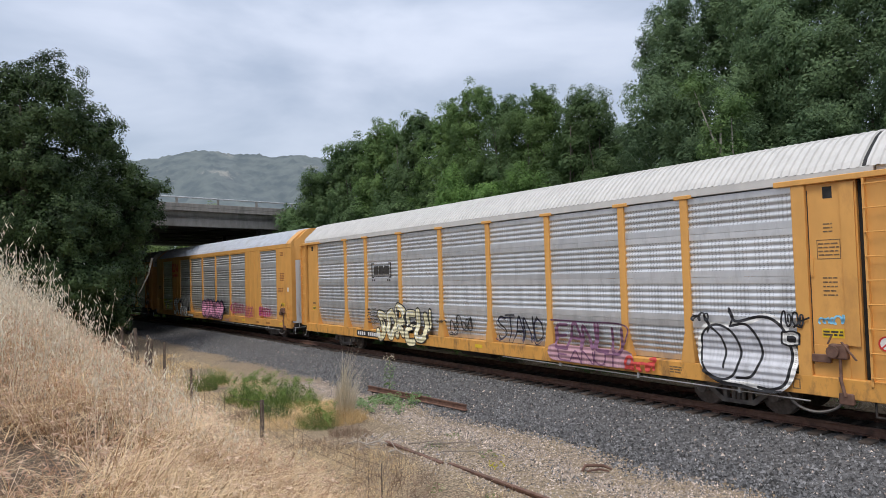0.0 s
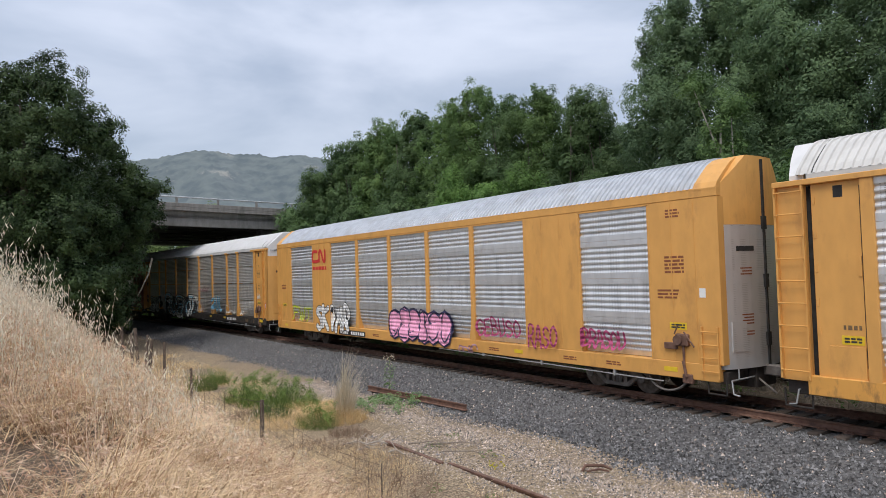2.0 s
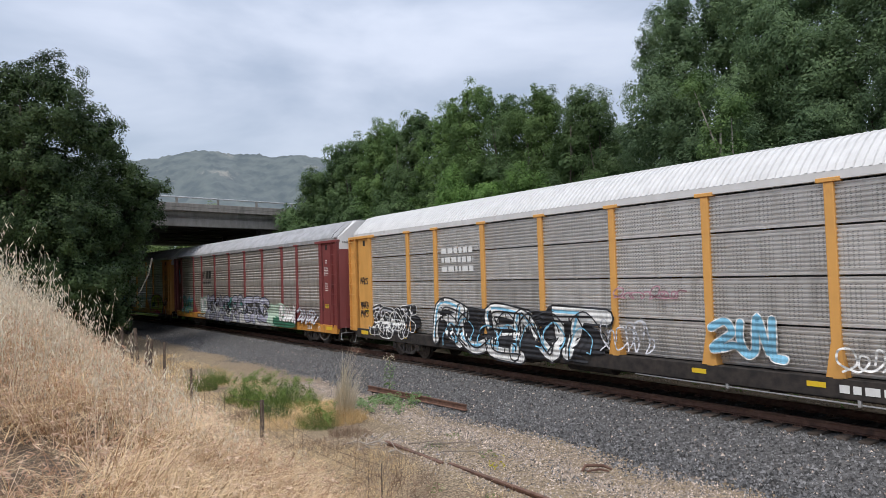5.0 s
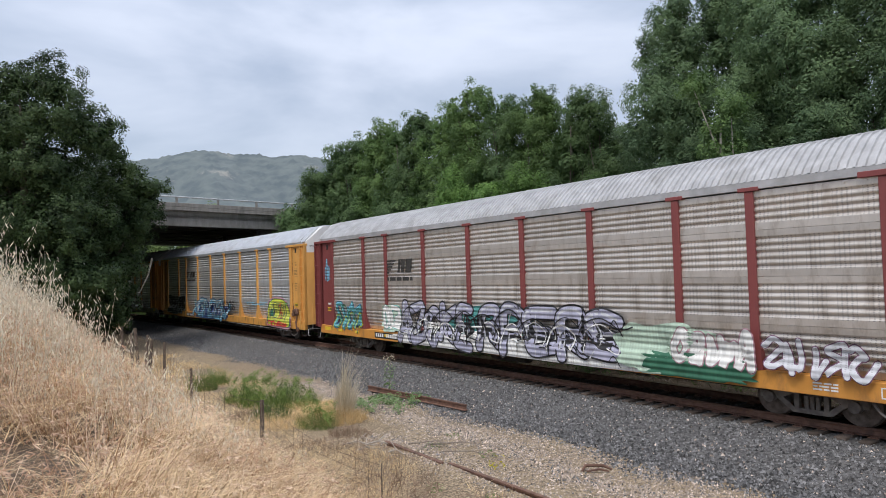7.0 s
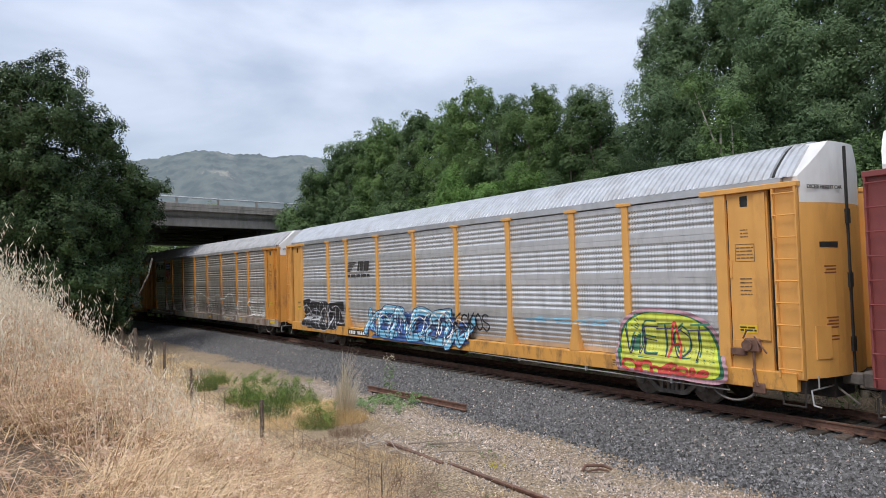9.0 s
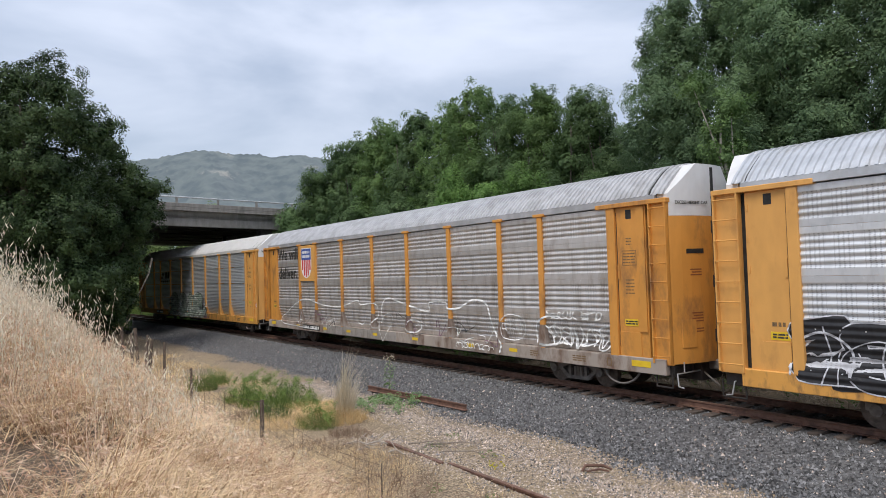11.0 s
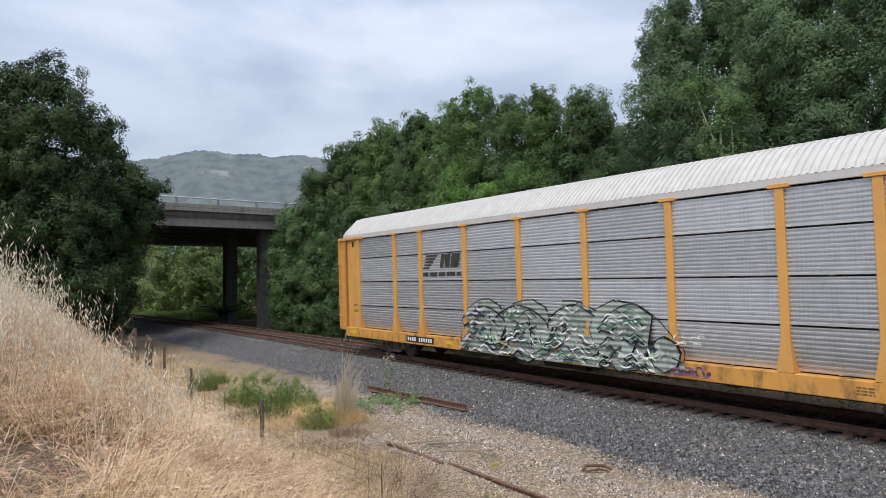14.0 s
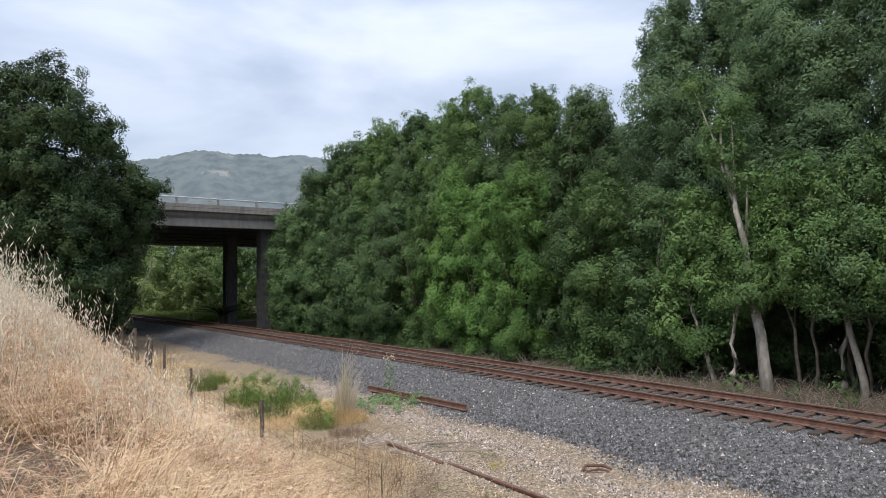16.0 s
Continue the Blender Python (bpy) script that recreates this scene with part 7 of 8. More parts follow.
def build_oaks():
    oak("large dark green oak tree on the bank", 42.8, 13.0, 13.0,
        [(0.6, 0.7, 14.2, 1.7), (-0.7, -1.0, 14.0, 1.6), (0.2, 0.2, 11.9, 2.1), (-1.3, -1.8, 12.1, 1.8), (1.0, 1.1, 9.5, 2.1), (-0.6, -0.8, 9.4, 2.3), (-2.0, -2.8, 11.4, 1.4),
         (0.3, 0.4, 6.7, 2.4), (-1.2, -1.6, 6.6, 2.3), (0.5, 0.6, 4.2, 2.1), (-0.8, -1.1, 3.9, 2.1), (-2.0, -2.6, 3.3, 1.7), (2.2, 1.0, 12.0, 2.2), (2.4, -1.2, 8.0, 2.4), (2.0, -1.0, 4.5, 2.3)], 402)
    oak("large dark green oak tree beside the bridge", 45.6, 8.6, 10.5,
        [(0.2, -0.1, 11.5, 1.1), (0.5, 0.3, 9.6, 1.7), (-0.6, -1.1, 8.8, 1.4), (-1.4, -2.1, 9.0, 1.1), (-0.2, -0.6, 6.7, 1.8), (-1.2, -1.8, 7.1, 1.2), (0.6, 0.5, 5.7, 1.9), (-0.4, -0.9, 4.3, 1.5),
         (0.4, 0.2, 2.9, 1.6), (1.2, 1.2, 8.5, 1.9), (-0.6, -1.1, 10.2, 0.8), (1.0, 0.9, 1.4, 1.7), (-0.2, -0.6, 1.6, 1.2), (-1.5, -2.0, 8.0, 0.9), (2.2, 0.6, 6.0, 1.9), (2.4, 0.4, 3.0, 1.8)], 401)
    oak("tall dark green oak tree on the bank", 45.0, 17.5, 12.0,
        [(0, 0, 13.0, 2.0), (0.6, -1.6, 12.0, 2.0), (0, 1.8, 11.5, 2.2), (0, -1.5, 8.6, 2.6), (0, 1.6, 8.2, 2.6), (0, 0, 5.2, 2.6), (0, -2.0, 5.0, 2.2), (0, 2.6, 5.0, 2.4), (-1.5, 0, 10.5, 1.8)], 403)
    # bushes and trees beyond the bridge
    spots = [(94, 4, 9, 4.0), (101, 12, 11, 5), (100, -18, 11, 5), (88, 18, 10, 5), (86, -7, 7.5, 3.4), (92, -14, 9, 4.5), (83, -15, 6.5, 3.6), (98, -2, 9, 4.6), (96, 8, 9, 4.5), (90, -24, 9, 5), (104, -10, 11, 5.5), (80.5, -9.5, 4.0, 2.2), (110, 0, 11, 6), (86, 12, 8, 4.0), (108, -24, 12, 6), (76, -22, 8, 4)]
    for i, (s, o, h, r) in enumerate(spots):
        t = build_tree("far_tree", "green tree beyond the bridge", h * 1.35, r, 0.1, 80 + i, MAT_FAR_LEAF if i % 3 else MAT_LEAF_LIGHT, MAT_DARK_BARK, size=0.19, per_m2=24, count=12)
        plant(t, s, o)


build_woods()
build_oaks()
for _i, (_s, _n) in enumerate(((3.5, 150), (6.2, 190), (8.8, 150), (11.8, 120), (14.6, 130), (20.5, 80), (24, 60))):
    twig_heap("brushwood", "tangle of grey dead twigs by the wood", _s, -4.7 - 0.3 * (_i % 2), _n, 1.8, 50 + _i, MAT_OLD_WOOD, 1.1, 0.010)
twig_heap("brushwood", "tangle of grey dead twigs by the wood", 17.5, -4.6, 60, 2.0, 6, MAT_OLD_WOOD, 0.7)
twig_heap("brushwood", "tangle of grey dead twigs by the wood", 38.0, -4.4, 60, 3.0, 7, MAT_OLD_WOOD, 0.7)


# ---- grasses ----
def blades(s, o, length, lean, width, seed, mat, name, base_z=None, curl=0.35, head=None):
    """Grass blades: bent, tapering strips that stand on the ground."""
    rng = np.random.default_rng(seed)
    x, y = on_track_np(s, o)
    z = ground_z(s, o, x, y) if base_z is None else base_z
    n = len(s)
    p = np.stack([x, y, z - 0.02], 1)
    a = rng.uniform(0, 2 * np.pi, n)
    side = np.stack([np.cos(a), np.sin(a), np.zeros(n)], 1)
    b = a + rng.uniform(0.6, 2.4, n) if head is None else head
    d = np.stack([np.cos(b), np.sin(b), np.zeros(n)], 1) * lean[:, None] * length[:, None]
    up = np.array([0, 0, 1.0])
    mid = p + d * 0.40 + up * (length * 0.62)[:, None]
    tip = p + d * (1.0 + curl) + up * (length * rng.uniform(0.75 - 0.5 * (head is not None), 1.0, n))[:, None]
    w = width[:, None] * side
    v = np.stack([p - w, p + w, mid + w * 0.8, mid - w * 0.8, tip], 1).reshape(-1, 3)
    k = (np.arange(n) * 5)[:, None]
    tris = np.concatenate([k + np.array([0, 1, 2]), k + np.array([0, 2, 3]), k + np.array([3, 2, 4])], 1).reshape(-1, 3)
    return index_mesh(name, v, tris, mat)


HOLLOWS = ((5.9, 15.55, 0.55), (5.3, 15.6, 0.55), (6.3, 15.35, 0.30), (9.2, 15.45, 0.40))


def build_bank_grass():
    rng = np.random.default_rng(21)

    def cover(n, seed, long0, long1, lean0, lean1, wide, name, label, curl=0.35, hollow=True):
        s = 2.0 + 46.0 * rng.random(n) ** 1.9
        o = 10.0 + 6.6 * rng.random(n) ** 0.85
        keep = (o > 10.6 + 0.35 * np.sin(s * 0.9)) & (np.hypot(s, o - 15.78) > 1.8)
        if hollow:  # worn hollows where the soil shows
            for hs, ho, hr in HOLLOWS:
                keep &= (np.hypot((s - hs) * 0.8, o - ho) > hr) | (rng.random(n) < 0.06)
        s, o = s[keep], o[keep]
        clump = 0.5 + 0.5 * np.sin(s * 2.3 + o * 1.9) * np.cos(o * 2.7 - s * 0.7)
        length = long0 + (long1 - long0) * rng.random(len(s)) + 0.14 * clump
        lean = rng.uniform(lean0, lean1, len(s))
        width = rng.uniform(0.6, 1.3, len(s)) * wide * (0.55 + 0.10 * s)
        me = blades(s, o, length * (0.8 + 0.3 * smooth(11, 15, o)), lean, width, seed, MAT_STRAW, name, curl=curl)
        tagged(new(name, me), label, "dry grass", kind="stuff")

    # thatch and soil under the grass, darkened for the shade between blades
    sv, ov = np.arange(-2, 50, 0.4), np.arange(10.4, 19, 0.4)
    gs, go = np.meshgrid(sv, ov)
    x, y = on_track_np(gs, go)
    z = ground_z(gs, go, x, y) + 0.05
    idx = np.arange(gs.size).reshape(gs.shape)
    q = (idx[:-1, :-1].ravel(), idx[:-1, 1:].ravel(), idx[1:, 1:].ravel(), idx[1:, :-1].ravel())
    tris = np.concatenate([np.stack([q[0], q[2], q[1]], 1), np.stack([q[0], q[3], q[2]], 1)])
    me = index_mesh("bank_soil", np.stack([x.ravel(), y.ravel(), z.ravel()], 1), tris, MAT_THATCH)
    tagged(new("bank_soil", me), "brown soil and thatch of the bank, darkened as shade under the grass", "soil", kind="structure")
    cover(19000, 5, 0.10, 0.26, 0.8, 2.8, 0.0030, "bank_grass", "dense dry straw-coloured grass on the bank", 0.8)
    cover(20000, 7, 0.06, 0.16, 2.2, 5.0, 0.0032, "matted_straw", "matted fallen straw on the bank", 0.9)
    # tussocks: blades that spring from one foot, fall outwards and downhill
    m = 2600
    cs, co = 2.0 + 44.0 * rng.random(m) ** 1.8, 10.2 + 6.4 * rng.random(m) ** 0.85
    keep = (np.hypot(cs, co - 15.78) > 2.0) & (co > 10.6)
    for hs, ho, hr in HOLLOWS:
        keep &= np.hypot((cs - hs) * 0.8, co - ho) > hr + 0.1
    cs, co = cs[keep], co[keep]
    big = rng.uniform(0.5, 1.5, len(cs)) ** 1.6
    per = 34
    sway = 1.3 * np.sin(cs * 0.8 + co * 1.1) + 4.4
    turn = (rng.uniform(0, 2 * np.pi, (len(cs), per)))
    s = (cs[:, None] + np.cos(turn) * 0.07 * big[:, None] * (1 + 0.04 * cs[:, None]) + rng.normal(0, 0.05, turn.shape)).ravel()
    o = (co[:, None] + np.sin(turn) * 0.07 * big[:, None] * (1 + 0.04 * cs[:, None]) + rng.normal(0, 0.05, turn.shape)).ravel()
    hd = np.arctan2(np.sin(turn) + 0.9 * np.sin(sway)[:, None], np.cos(turn) + 0.9 * np.cos(sway)[:, None]).ravel()
    length = (rng.uniform(0.14, 0.44, turn.shape) * big[:, None]).ravel()
    wide = rng.uniform(0.6, 1.5, len(s)) * 0.0030 * (0.5 + 0.10 * s)
    me = blades(s, o, length, rng.uniform(0.3, 1.5, len(s)), wide, 14, MAT_STRAW, "grass_tussocks", curl=0.6, head=hd)
    tagged(new("grass_tussocks", me), "tangled tussocks of dry straw-coloured grass on the bank", "dry grass", kind="stuff")
    # drooping brome heads: fans of thin spikelets on leaning stems
    n = 9000
    s = 3.0 + 34.0 * rng.random(n) ** 1.7
    o = 10.6 + 5.8 * rng.random(n) ** 0.8
    keep = np.hypot(s, o - 15.78) > 2.2
    for hs, ho, hr in HOLLOWS:
        keep &= np.hypot((s - hs) * 0.8, o - ho) > hr
    s, o = s[keep], o[keep]
    n = len(s)
    x, y = on_track_np(s, o)
    root = np.stack([x, y, ground_z(s, o, x, y)], 1)
    tall = rng.uniform(0.18, 0.52, n)
    a = rng.uniform(0, 2 * np.pi, n)
    tip = root + np.stack([np.cos(a) * tall * 0.7, np.sin(a) * tall * 0.7, tall], 1)
    grow = (0.6 + 0.08 * s)[:, None]
    side = np.stack([-np.sin(a), np.cos(a), np.zeros(n)], 1) * 0.0020 * grow
    quads = [np.stack([root - side, root + side, tip + side, tip - side], 1).reshape(-1, 3)]
    for k in range(5):
        t = a + rng.uniform(-1.1, 1.1, n)
        d = np.stack([np.cos(t), np.sin(t), rng.uniform(-0.9, 0.3, n)], 1)
        d /= np.linalg.norm(d, axis=1)[:, None]
        ln = rng.uniform(0.03, 0.07, n)[:, None] * grow
        u = np.cross(d, rng.normal(size=(n, 3)))
        u *= 0.0042 * grow / np.linalg.norm(u, axis=1)[:, None]
        quads.append(np.stack([tip, tip + d * ln * 0.5 + u, tip + d * ln, tip + d * ln * 0.5 - u], 1).reshape(-1, 3))
    me = face_mesh("brome_heads", np.concatenate(quads), 4, MAT_BROME)
    tagged(new("brome_heads", me), "drooping pinkish brome heads in the dry grass", "dry grass", kind="stuff")
    # flat by the fence and round the shrubs
    n = 34000
    s = 6.0 + 32 * rng.random(n) ** 1.3
    o = 6.2 + 4.8 * rng.random(n)
    patch = np.sin(s * 1.1 + 0.4) * np.cos(o * 1.7 + s * 0.3) + 1.1 * smooth(7.8, 9.8, o) + 0.7 * smooth(13, 20, s) - 0.3
    keep = (patch > 0.12) & (o > 6.6 + 1.5 * (s < 16))
    s, o = s[keep], o[keep]
    length = 0.06 + 0.20 * rng.random(len(s)) ** 1.5
    me = blades(s, o, length, rng.uniform(0.4, 2.6, len(s)), rng.uniform(0.0012, 0.0024, len(s)) * (1 + 0.03 * s), 6, MAT_GOLD, "verge_grass", curl=0.7)
    tagged(new("verge_grass", me), "short dry golden grass beside the fence", "dry grass", kind="stuff")


def build_oats():
    """Tall wild oats with drooping heads along the crest of the bank."""
    rng = np.random.default_rng(31)
    n = 900
    s = 7.5 + 22 * rng.random(n) ** 1.3
    o = 11.2 + 5.0 * rng.random(n) ** 0.36
    x, y = on_track_np(s, o)
    z = ground_z(s, o, x, y)
    tall = rng.uniform(0.55, 1.45, n) * (0.55 + 0.45 * smooth(13.0, 15.0, o)) + rng.uniform(0, 0.45, n) * smooth(14.2, 15.4, o)
    back = on_track(9, 14) - on_track(10, 14)
    a = math.atan2(back.y, back.x) + rng.normal(0, 0.8, n)
    lean = rng.uniform(0.10, 0.55, n) * tall
    base = np.stack([x, y, z], 1)
    tip = base + np.stack([np.cos(a) * lean, np.sin(a) * lean, tall], 1)
    quads = []
    side = np.stack([-np.sin(a), np.cos(a), np.zeros(n)], 1) * 0.0022 * (1 + 0.04 * s)[:, None]
    quads.append(np.stack([base - side, base + side, tip + side * 0.5, tip - side * 0.5], 1).reshape(-1, 3))
    for k in range(17):
        f = 0.52 + 0.029 * k
        c = base + (tip - base) * f
        t = rng.uniform(0, 2 * np.pi, n)
        r = rng.uniform(0.02, 0.10, n) * (1.2 - f) * 2.6
        p = c + np.stack([np.cos(t) * r, np.sin(t) * r, 0.03 - rng.uniform(0.0, 0.05, n)], 1)
        ln = rng.uniform(0.014, 0.030, n)[:, None] * (1 + 0.03 * s)[:, None]
        d = np.stack([np.cos(t) * 0.6, np.sin(t) * 0.6, -np.ones(n)], 1)
        d /= np.linalg.norm(d, axis=1)[:, None]
        u = rng.normal(size=(n, 3))
        u -= (u * d).sum(1)[:, None] * d
        u /= np.linalg.norm(u, axis=1)[:, None]
        quads.append(np.stack([p - d * ln, p - u * ln * 0.24, p + d * ln * 1.4, p + u * ln * 0.24], 1).reshape(-1, 3))
    me = face_mesh("wild_oats", np.concatenate(quads), 4, MAT_OATS)
    tagged(new("wild_oats", me), "tall pale wild oats with drooping seed heads", "wild oats", kind="stuff")


def tuft(name, label, s, o, n, radius, length, lean, mat, seed, width=0.003, category="plant", group="", stretch=1.0, tilt=0.0):
    """A clump of blades as a thing of its own."""
    rng = np.random.default_rng(seed)
    r = radius * np.sqrt(rng.random(n))
    t = rng.uniform(0, 2 * np.pi, n)
    ls = length * rng.uniform(0.25, 1.0, n) ** 0.8 * (1 - 0.62 * (r / radius) ** 2) * (0.8 + 0.3 * np.sin(t * 3 + seed) * (r / radius))
    c = placed(s, o)
    p = np.stack([np.cos(t) * r * stretch, np.sin(t) * r, np.zeros(n)], 1)
    a = rng.uniform(0, 2 * np.pi, n)
    side = np.stack([np.cos(a), np.sin(a), np.zeros(n)], 1) * width * rng.uniform(0.6, 1.3, n)[:, None]
    out = np.stack([np.cos(t), np.sin(t), np.zeros(n)], 1) * (r / radius)[:, None] + rng.normal(size=(n, 3)) * 0.5 * np.array([1, 1, 0])
    back = on_track(s - 1, o) - on_track(s, o)
    d = out * (lean * ls)[:, None] + np.array([back.x, back.y, 0.0]) * tilt * ls[:, None]
    mid = p + d * 0.4 + np.array([0, 0, 0.6]) * ls[:, None]
    tip = p + d * 1.2 + np.array([0, 0, 1.0]) * ls[:, None]
    v = np.stack([p - side, p + side, mid + side * 0.8, mid - side * 0.8, tip], 1).reshape(-1, 3)
    k = (np.arange(n) * 5)[:, None]
    tris = np.concatenate([k + np.array([0, 1, 2]), k + np.array([0, 2, 3]), k + np.array([3, 2, 4])], 1).reshape(-1, 3)
    return thing(name, label, category, group, at=Matrix.Translation(c), data=index_mesh(name, v, tris, mat))


def leafy(name, label, s, o, lobes, mat, seed, size=0.04, per_m2=160, category="weed", group=""):
    ob = thing(name, label, category, group, at=Matrix.Translation(placed(s, o)))
    part("foliage", leaf_cloud(lobes, per_m2 * 2.4, size, seed, mat, core=False, puff=0.14), ob)
    return ob


MAT_YELLOW_FLOWER = leaf_material("yellow_flowers", (0.45, 0.42, 0.04), (0.75, 0.66, 0.06))
build_bank_grass()
build_oats()
for _i, (_s, _o, _k) in enumerate(((20.5, 8.2, 1.0), (19.5, 7.6, 0.85), (21.5, 8.5, 0.75), (16.6, 8.2, 0.6))):
    leafy("leafy_shrub", "rounded bright green leafy shrub on the verge", _s, _o, [(0, 0, 0.42 * _k, 0.62 * _k, 0.55 * _k, 0.42 * _k), (0.35 * _k, 0.1, 0.62 * _k, 0.4 * _k, 0.4 * _k, 0.4 * _k), (-0.3 * _k, 0.1, 0.7 * _k, 0.38 * _k, 0.38 * _k, 0.42 * _k), (0.05, -0.2, 0.3 * _k, 0.7 * _k, 0.5 * _k, 0.3 * _k)], MAT_GREEN_GRASS, 60 + _i, 0.026, 360, "shrub", "shrubs on the verge")
SHRUBS = (("bushy green grassy shrub on the verge", 20.5, 8.2, 1100, 0.70, 1.05, 0.55, MAT_GREEN_GRASS), ("bushy green grassy shrub on the verge", 19.5, 7.6, 1000, 0.62, 0.90, 0.6, MAT_GREEN_GRASS),
          ("bushy green grassy shrub on the verge", 21.5, 8.5, 900, 0.55, 0.90, 0.6, MAT_GREEN_GRASS), ("small upright green shrub on the verge", 24.6, 8.9, 1000, 0.42, 1.25, 0.45, MAT_GREEN_GRASS),
          ("small upright green shrub on the verge", 25.8, 8.0, 800, 0.34, 1.0, 0.45, MAT_GREEN_GRASS), ("olive green low shrub by the fence", 16.6, 8.2, 800, 0.50, 0.75, 0.6, MAT_WEED),
          ("olive green low shrub by the fence", 18.2, 8.9, 900, 0.5, 0.85, 0.25, MAT_WEED), ("dry brown low shrub by the fence", 18.4, 9.5, 900, 0.6, 0.5, 0.5, MAT_TWIG), ("dry brown low shrub by the fence", 15.3, 7.9, 700, 0.5, 0.42, 0.5, MAT_TWIG))
for _i, (_l, _s, _o, _n, _r, _h, _e, _m) in enumerate(SHRUBS):
    tuft("green_shrub" if _m is not MAT_TWIG else "dry_shrub", _l, _s, _o, _n, _r, _h, _e, _m, _i + 1, 0.0034, "shrub", "shrubs on the verge", 1.15)
tuft("tall_grass_tuft", "tall pale feathery dry grass tuft", 17.45, 7.07, 260, 0.20, 1.7, 0.14, MAT_OATS, 7, 0.0040, "grass tuft", tilt=0.30)
tuft("tall_grass_tuft", "tall pale feathery dry grass tuft", 17.3, 7.07, 460, 0.26, 2.9, 0.20, MAT_OATS, 27, 0.0040, "grass tuft", tilt=0.36)
tuft("dry_grass_tuft", "golden dry grass tuft on the verge", 17.0, 7.6, 4200, 0.95, 0.60, 0.8, MAT_GOLD, 8, 0.0026, "grass tuft")
tuft("dry_grass_tuft", "golden dry grass tuft on the verge", 18.6, 7.3, 2600, 1.1, 0.36, 1.0, MAT_GOLD, 18, 0.0026, "grass tuft")
tuft("dry_grass_tuft", "golden dry grass tuft on the verge", 17.6, 8.8, 2800, 1.2, 0.36, 1.0, MAT_GOLD, 19, 0.0026, "grass tuft")
for _i, (_s, _o) in enumerate(((13.6, 9.0), (12.7, 8.9), (11.8, 9.1), (12.2, 8.4), (14.6, 8.9), (10.8, 9.2), (13.2, 8.3))):
    tuft("dry_weed", "thin brown dry weed on the verge", _s, _o, 170, 0.6, 0.40, 1.0, MAT_TWIG, 70 + _i, 0.003, "weed", "dry weeds on the verge")
leafy("ground_weed", "grey-green leafy weed beside the loose rail", 17.7, 5.75, [(0, 0, 0.1, 0.75, 0.7, 0.20), (0.6, 0.2, 0.1, 0.6, 0.5, 0.18), (-0.5, -0.3, 0.08, 0.5, 0.45, 0.16), (0.3, -0.6, 0.1, 0.5, 0.5, 0.18)], MAT_MINT, 9)
leafy("ground_weed", "grey-green leafy weed beside the loose rail", 18.0, 4.75, [(0, 0, 0.1, 0.6, 0.45, 0.16), (0.5, 0.1, 0.08, 0.5, 0.4, 0.14), (-0.5, 0.2, 0.08, 0.5, 0.4, 0.14)], MAT_MINT, 10)
leafy("yellow_weed", "small yellow-flowered weed in the gravel", 10.6, 7.0, [(0, 0, 0.12, 0.16, 0.16, 0.12)], MAT_YELLOW_FLOWER, 11, 0.03)
for _i, (_s, _o) in enumerate(((11.4, 6.6), (12.6, 7.2), (9.2, 8.3), (13.2, 6.2), (7.9, 7.2), (10.2, 8.8), (6.8, 6.6))):
    leafy("small_weed", "small green weed in the gravel", _s, _o, [(0, 0, 0.06, 0.16, 0.14, 0.08)], MAT_WEED, 40 + _i, 0.025, 180, "weed", "weeds in the gravel")


def build_mullein():
    """A single tall weed with a pale flower head."""
    ob = thing("tall_weed", "tall thin weed with pale flower heads", "weed", at=Matrix.Translation(placed(19.4, 4.3, 0.1)))
    v, f = tube([(0, 0, -0.05), (0.03, 0, 0.6), (0.0, 0.03, 1.25)], [0.016, 0.012, 0.006], 5)
    part("stem", mesh_from("stem", v, f, MAT_WEED), ob)
    part("leaves", leaf_cloud([(0, 0, 0.30, 0.20, 0.20, 0.25), (0, 0, 0.75, 0.17, 0.17, 0.28)], 120, 0.05, 71, MAT_MINT, core=False, puff=0.08), ob)
    part("flowers", leaf_cloud([(0, 0, 1.15, 0.20, 0.20, 0.14)], 150, 0.03, 72, MAT_OATS, core=False, puff=0.07), ob, "pale cream flower heads")


build_mullein()


# ---- loose stones ----
def stones(name, label, n, place, size, seed, mat):
    """Angular stones: rough pyramids of random size that lie on the ballast."""
    rng = np.random.default_rng(seed)
    s, o, z = place(rng, n)
    x, y = on_track_np(s, o)
    n = len(s)
    ring = np.array([[1, 0, -0.5], [0, 1, -0.5], [-1, 0, -0.5], [0, -1, -0.5], [0, 0, 0.75]], float)
    v = ring[None] * (1 + rng.uniform(-0.35, 0.35, (n, 5, 1))) + rng.uniform(-0.28, 0.28, (n, 5, 3))
    a = rng.uniform(0, 2 * np.pi, n)
    ca, sa = np.cos(a)[:, None], np.sin(a)[:, None]
    v = np.stack([v[..., 0] * ca - v[..., 1] * sa, v[..., 0] * sa + v[..., 1] * ca, v[..., 2]], -1)
    v *= (size * rng.uniform(0.55, 1.35, n))[:, None, None]
    v += np.stack([x, y, z], 1)[:, None, :]
    f = np.array([[0, 1, 4], [1, 2, 4], [2, 3, 4], [3, 0, 4]])
    tris = (np.arange(n) * 5)[:, None, None] + f[None]
    tagged(new(name, index_mesh(name, v.reshape(-1, 3), tris.reshape(-1, 3), mat)), label, "stones", kind="stuff")


def bed_z(o):
    return np.interp(o, [-2.9, -1.75, 1.75, 3.1, 4.6, 5.6, 7.0], [-0.62, -0.24, -0.24, -0.52, -0.66, -0.74, -0.76]) - BANK * np.clip(o, -3, 3)


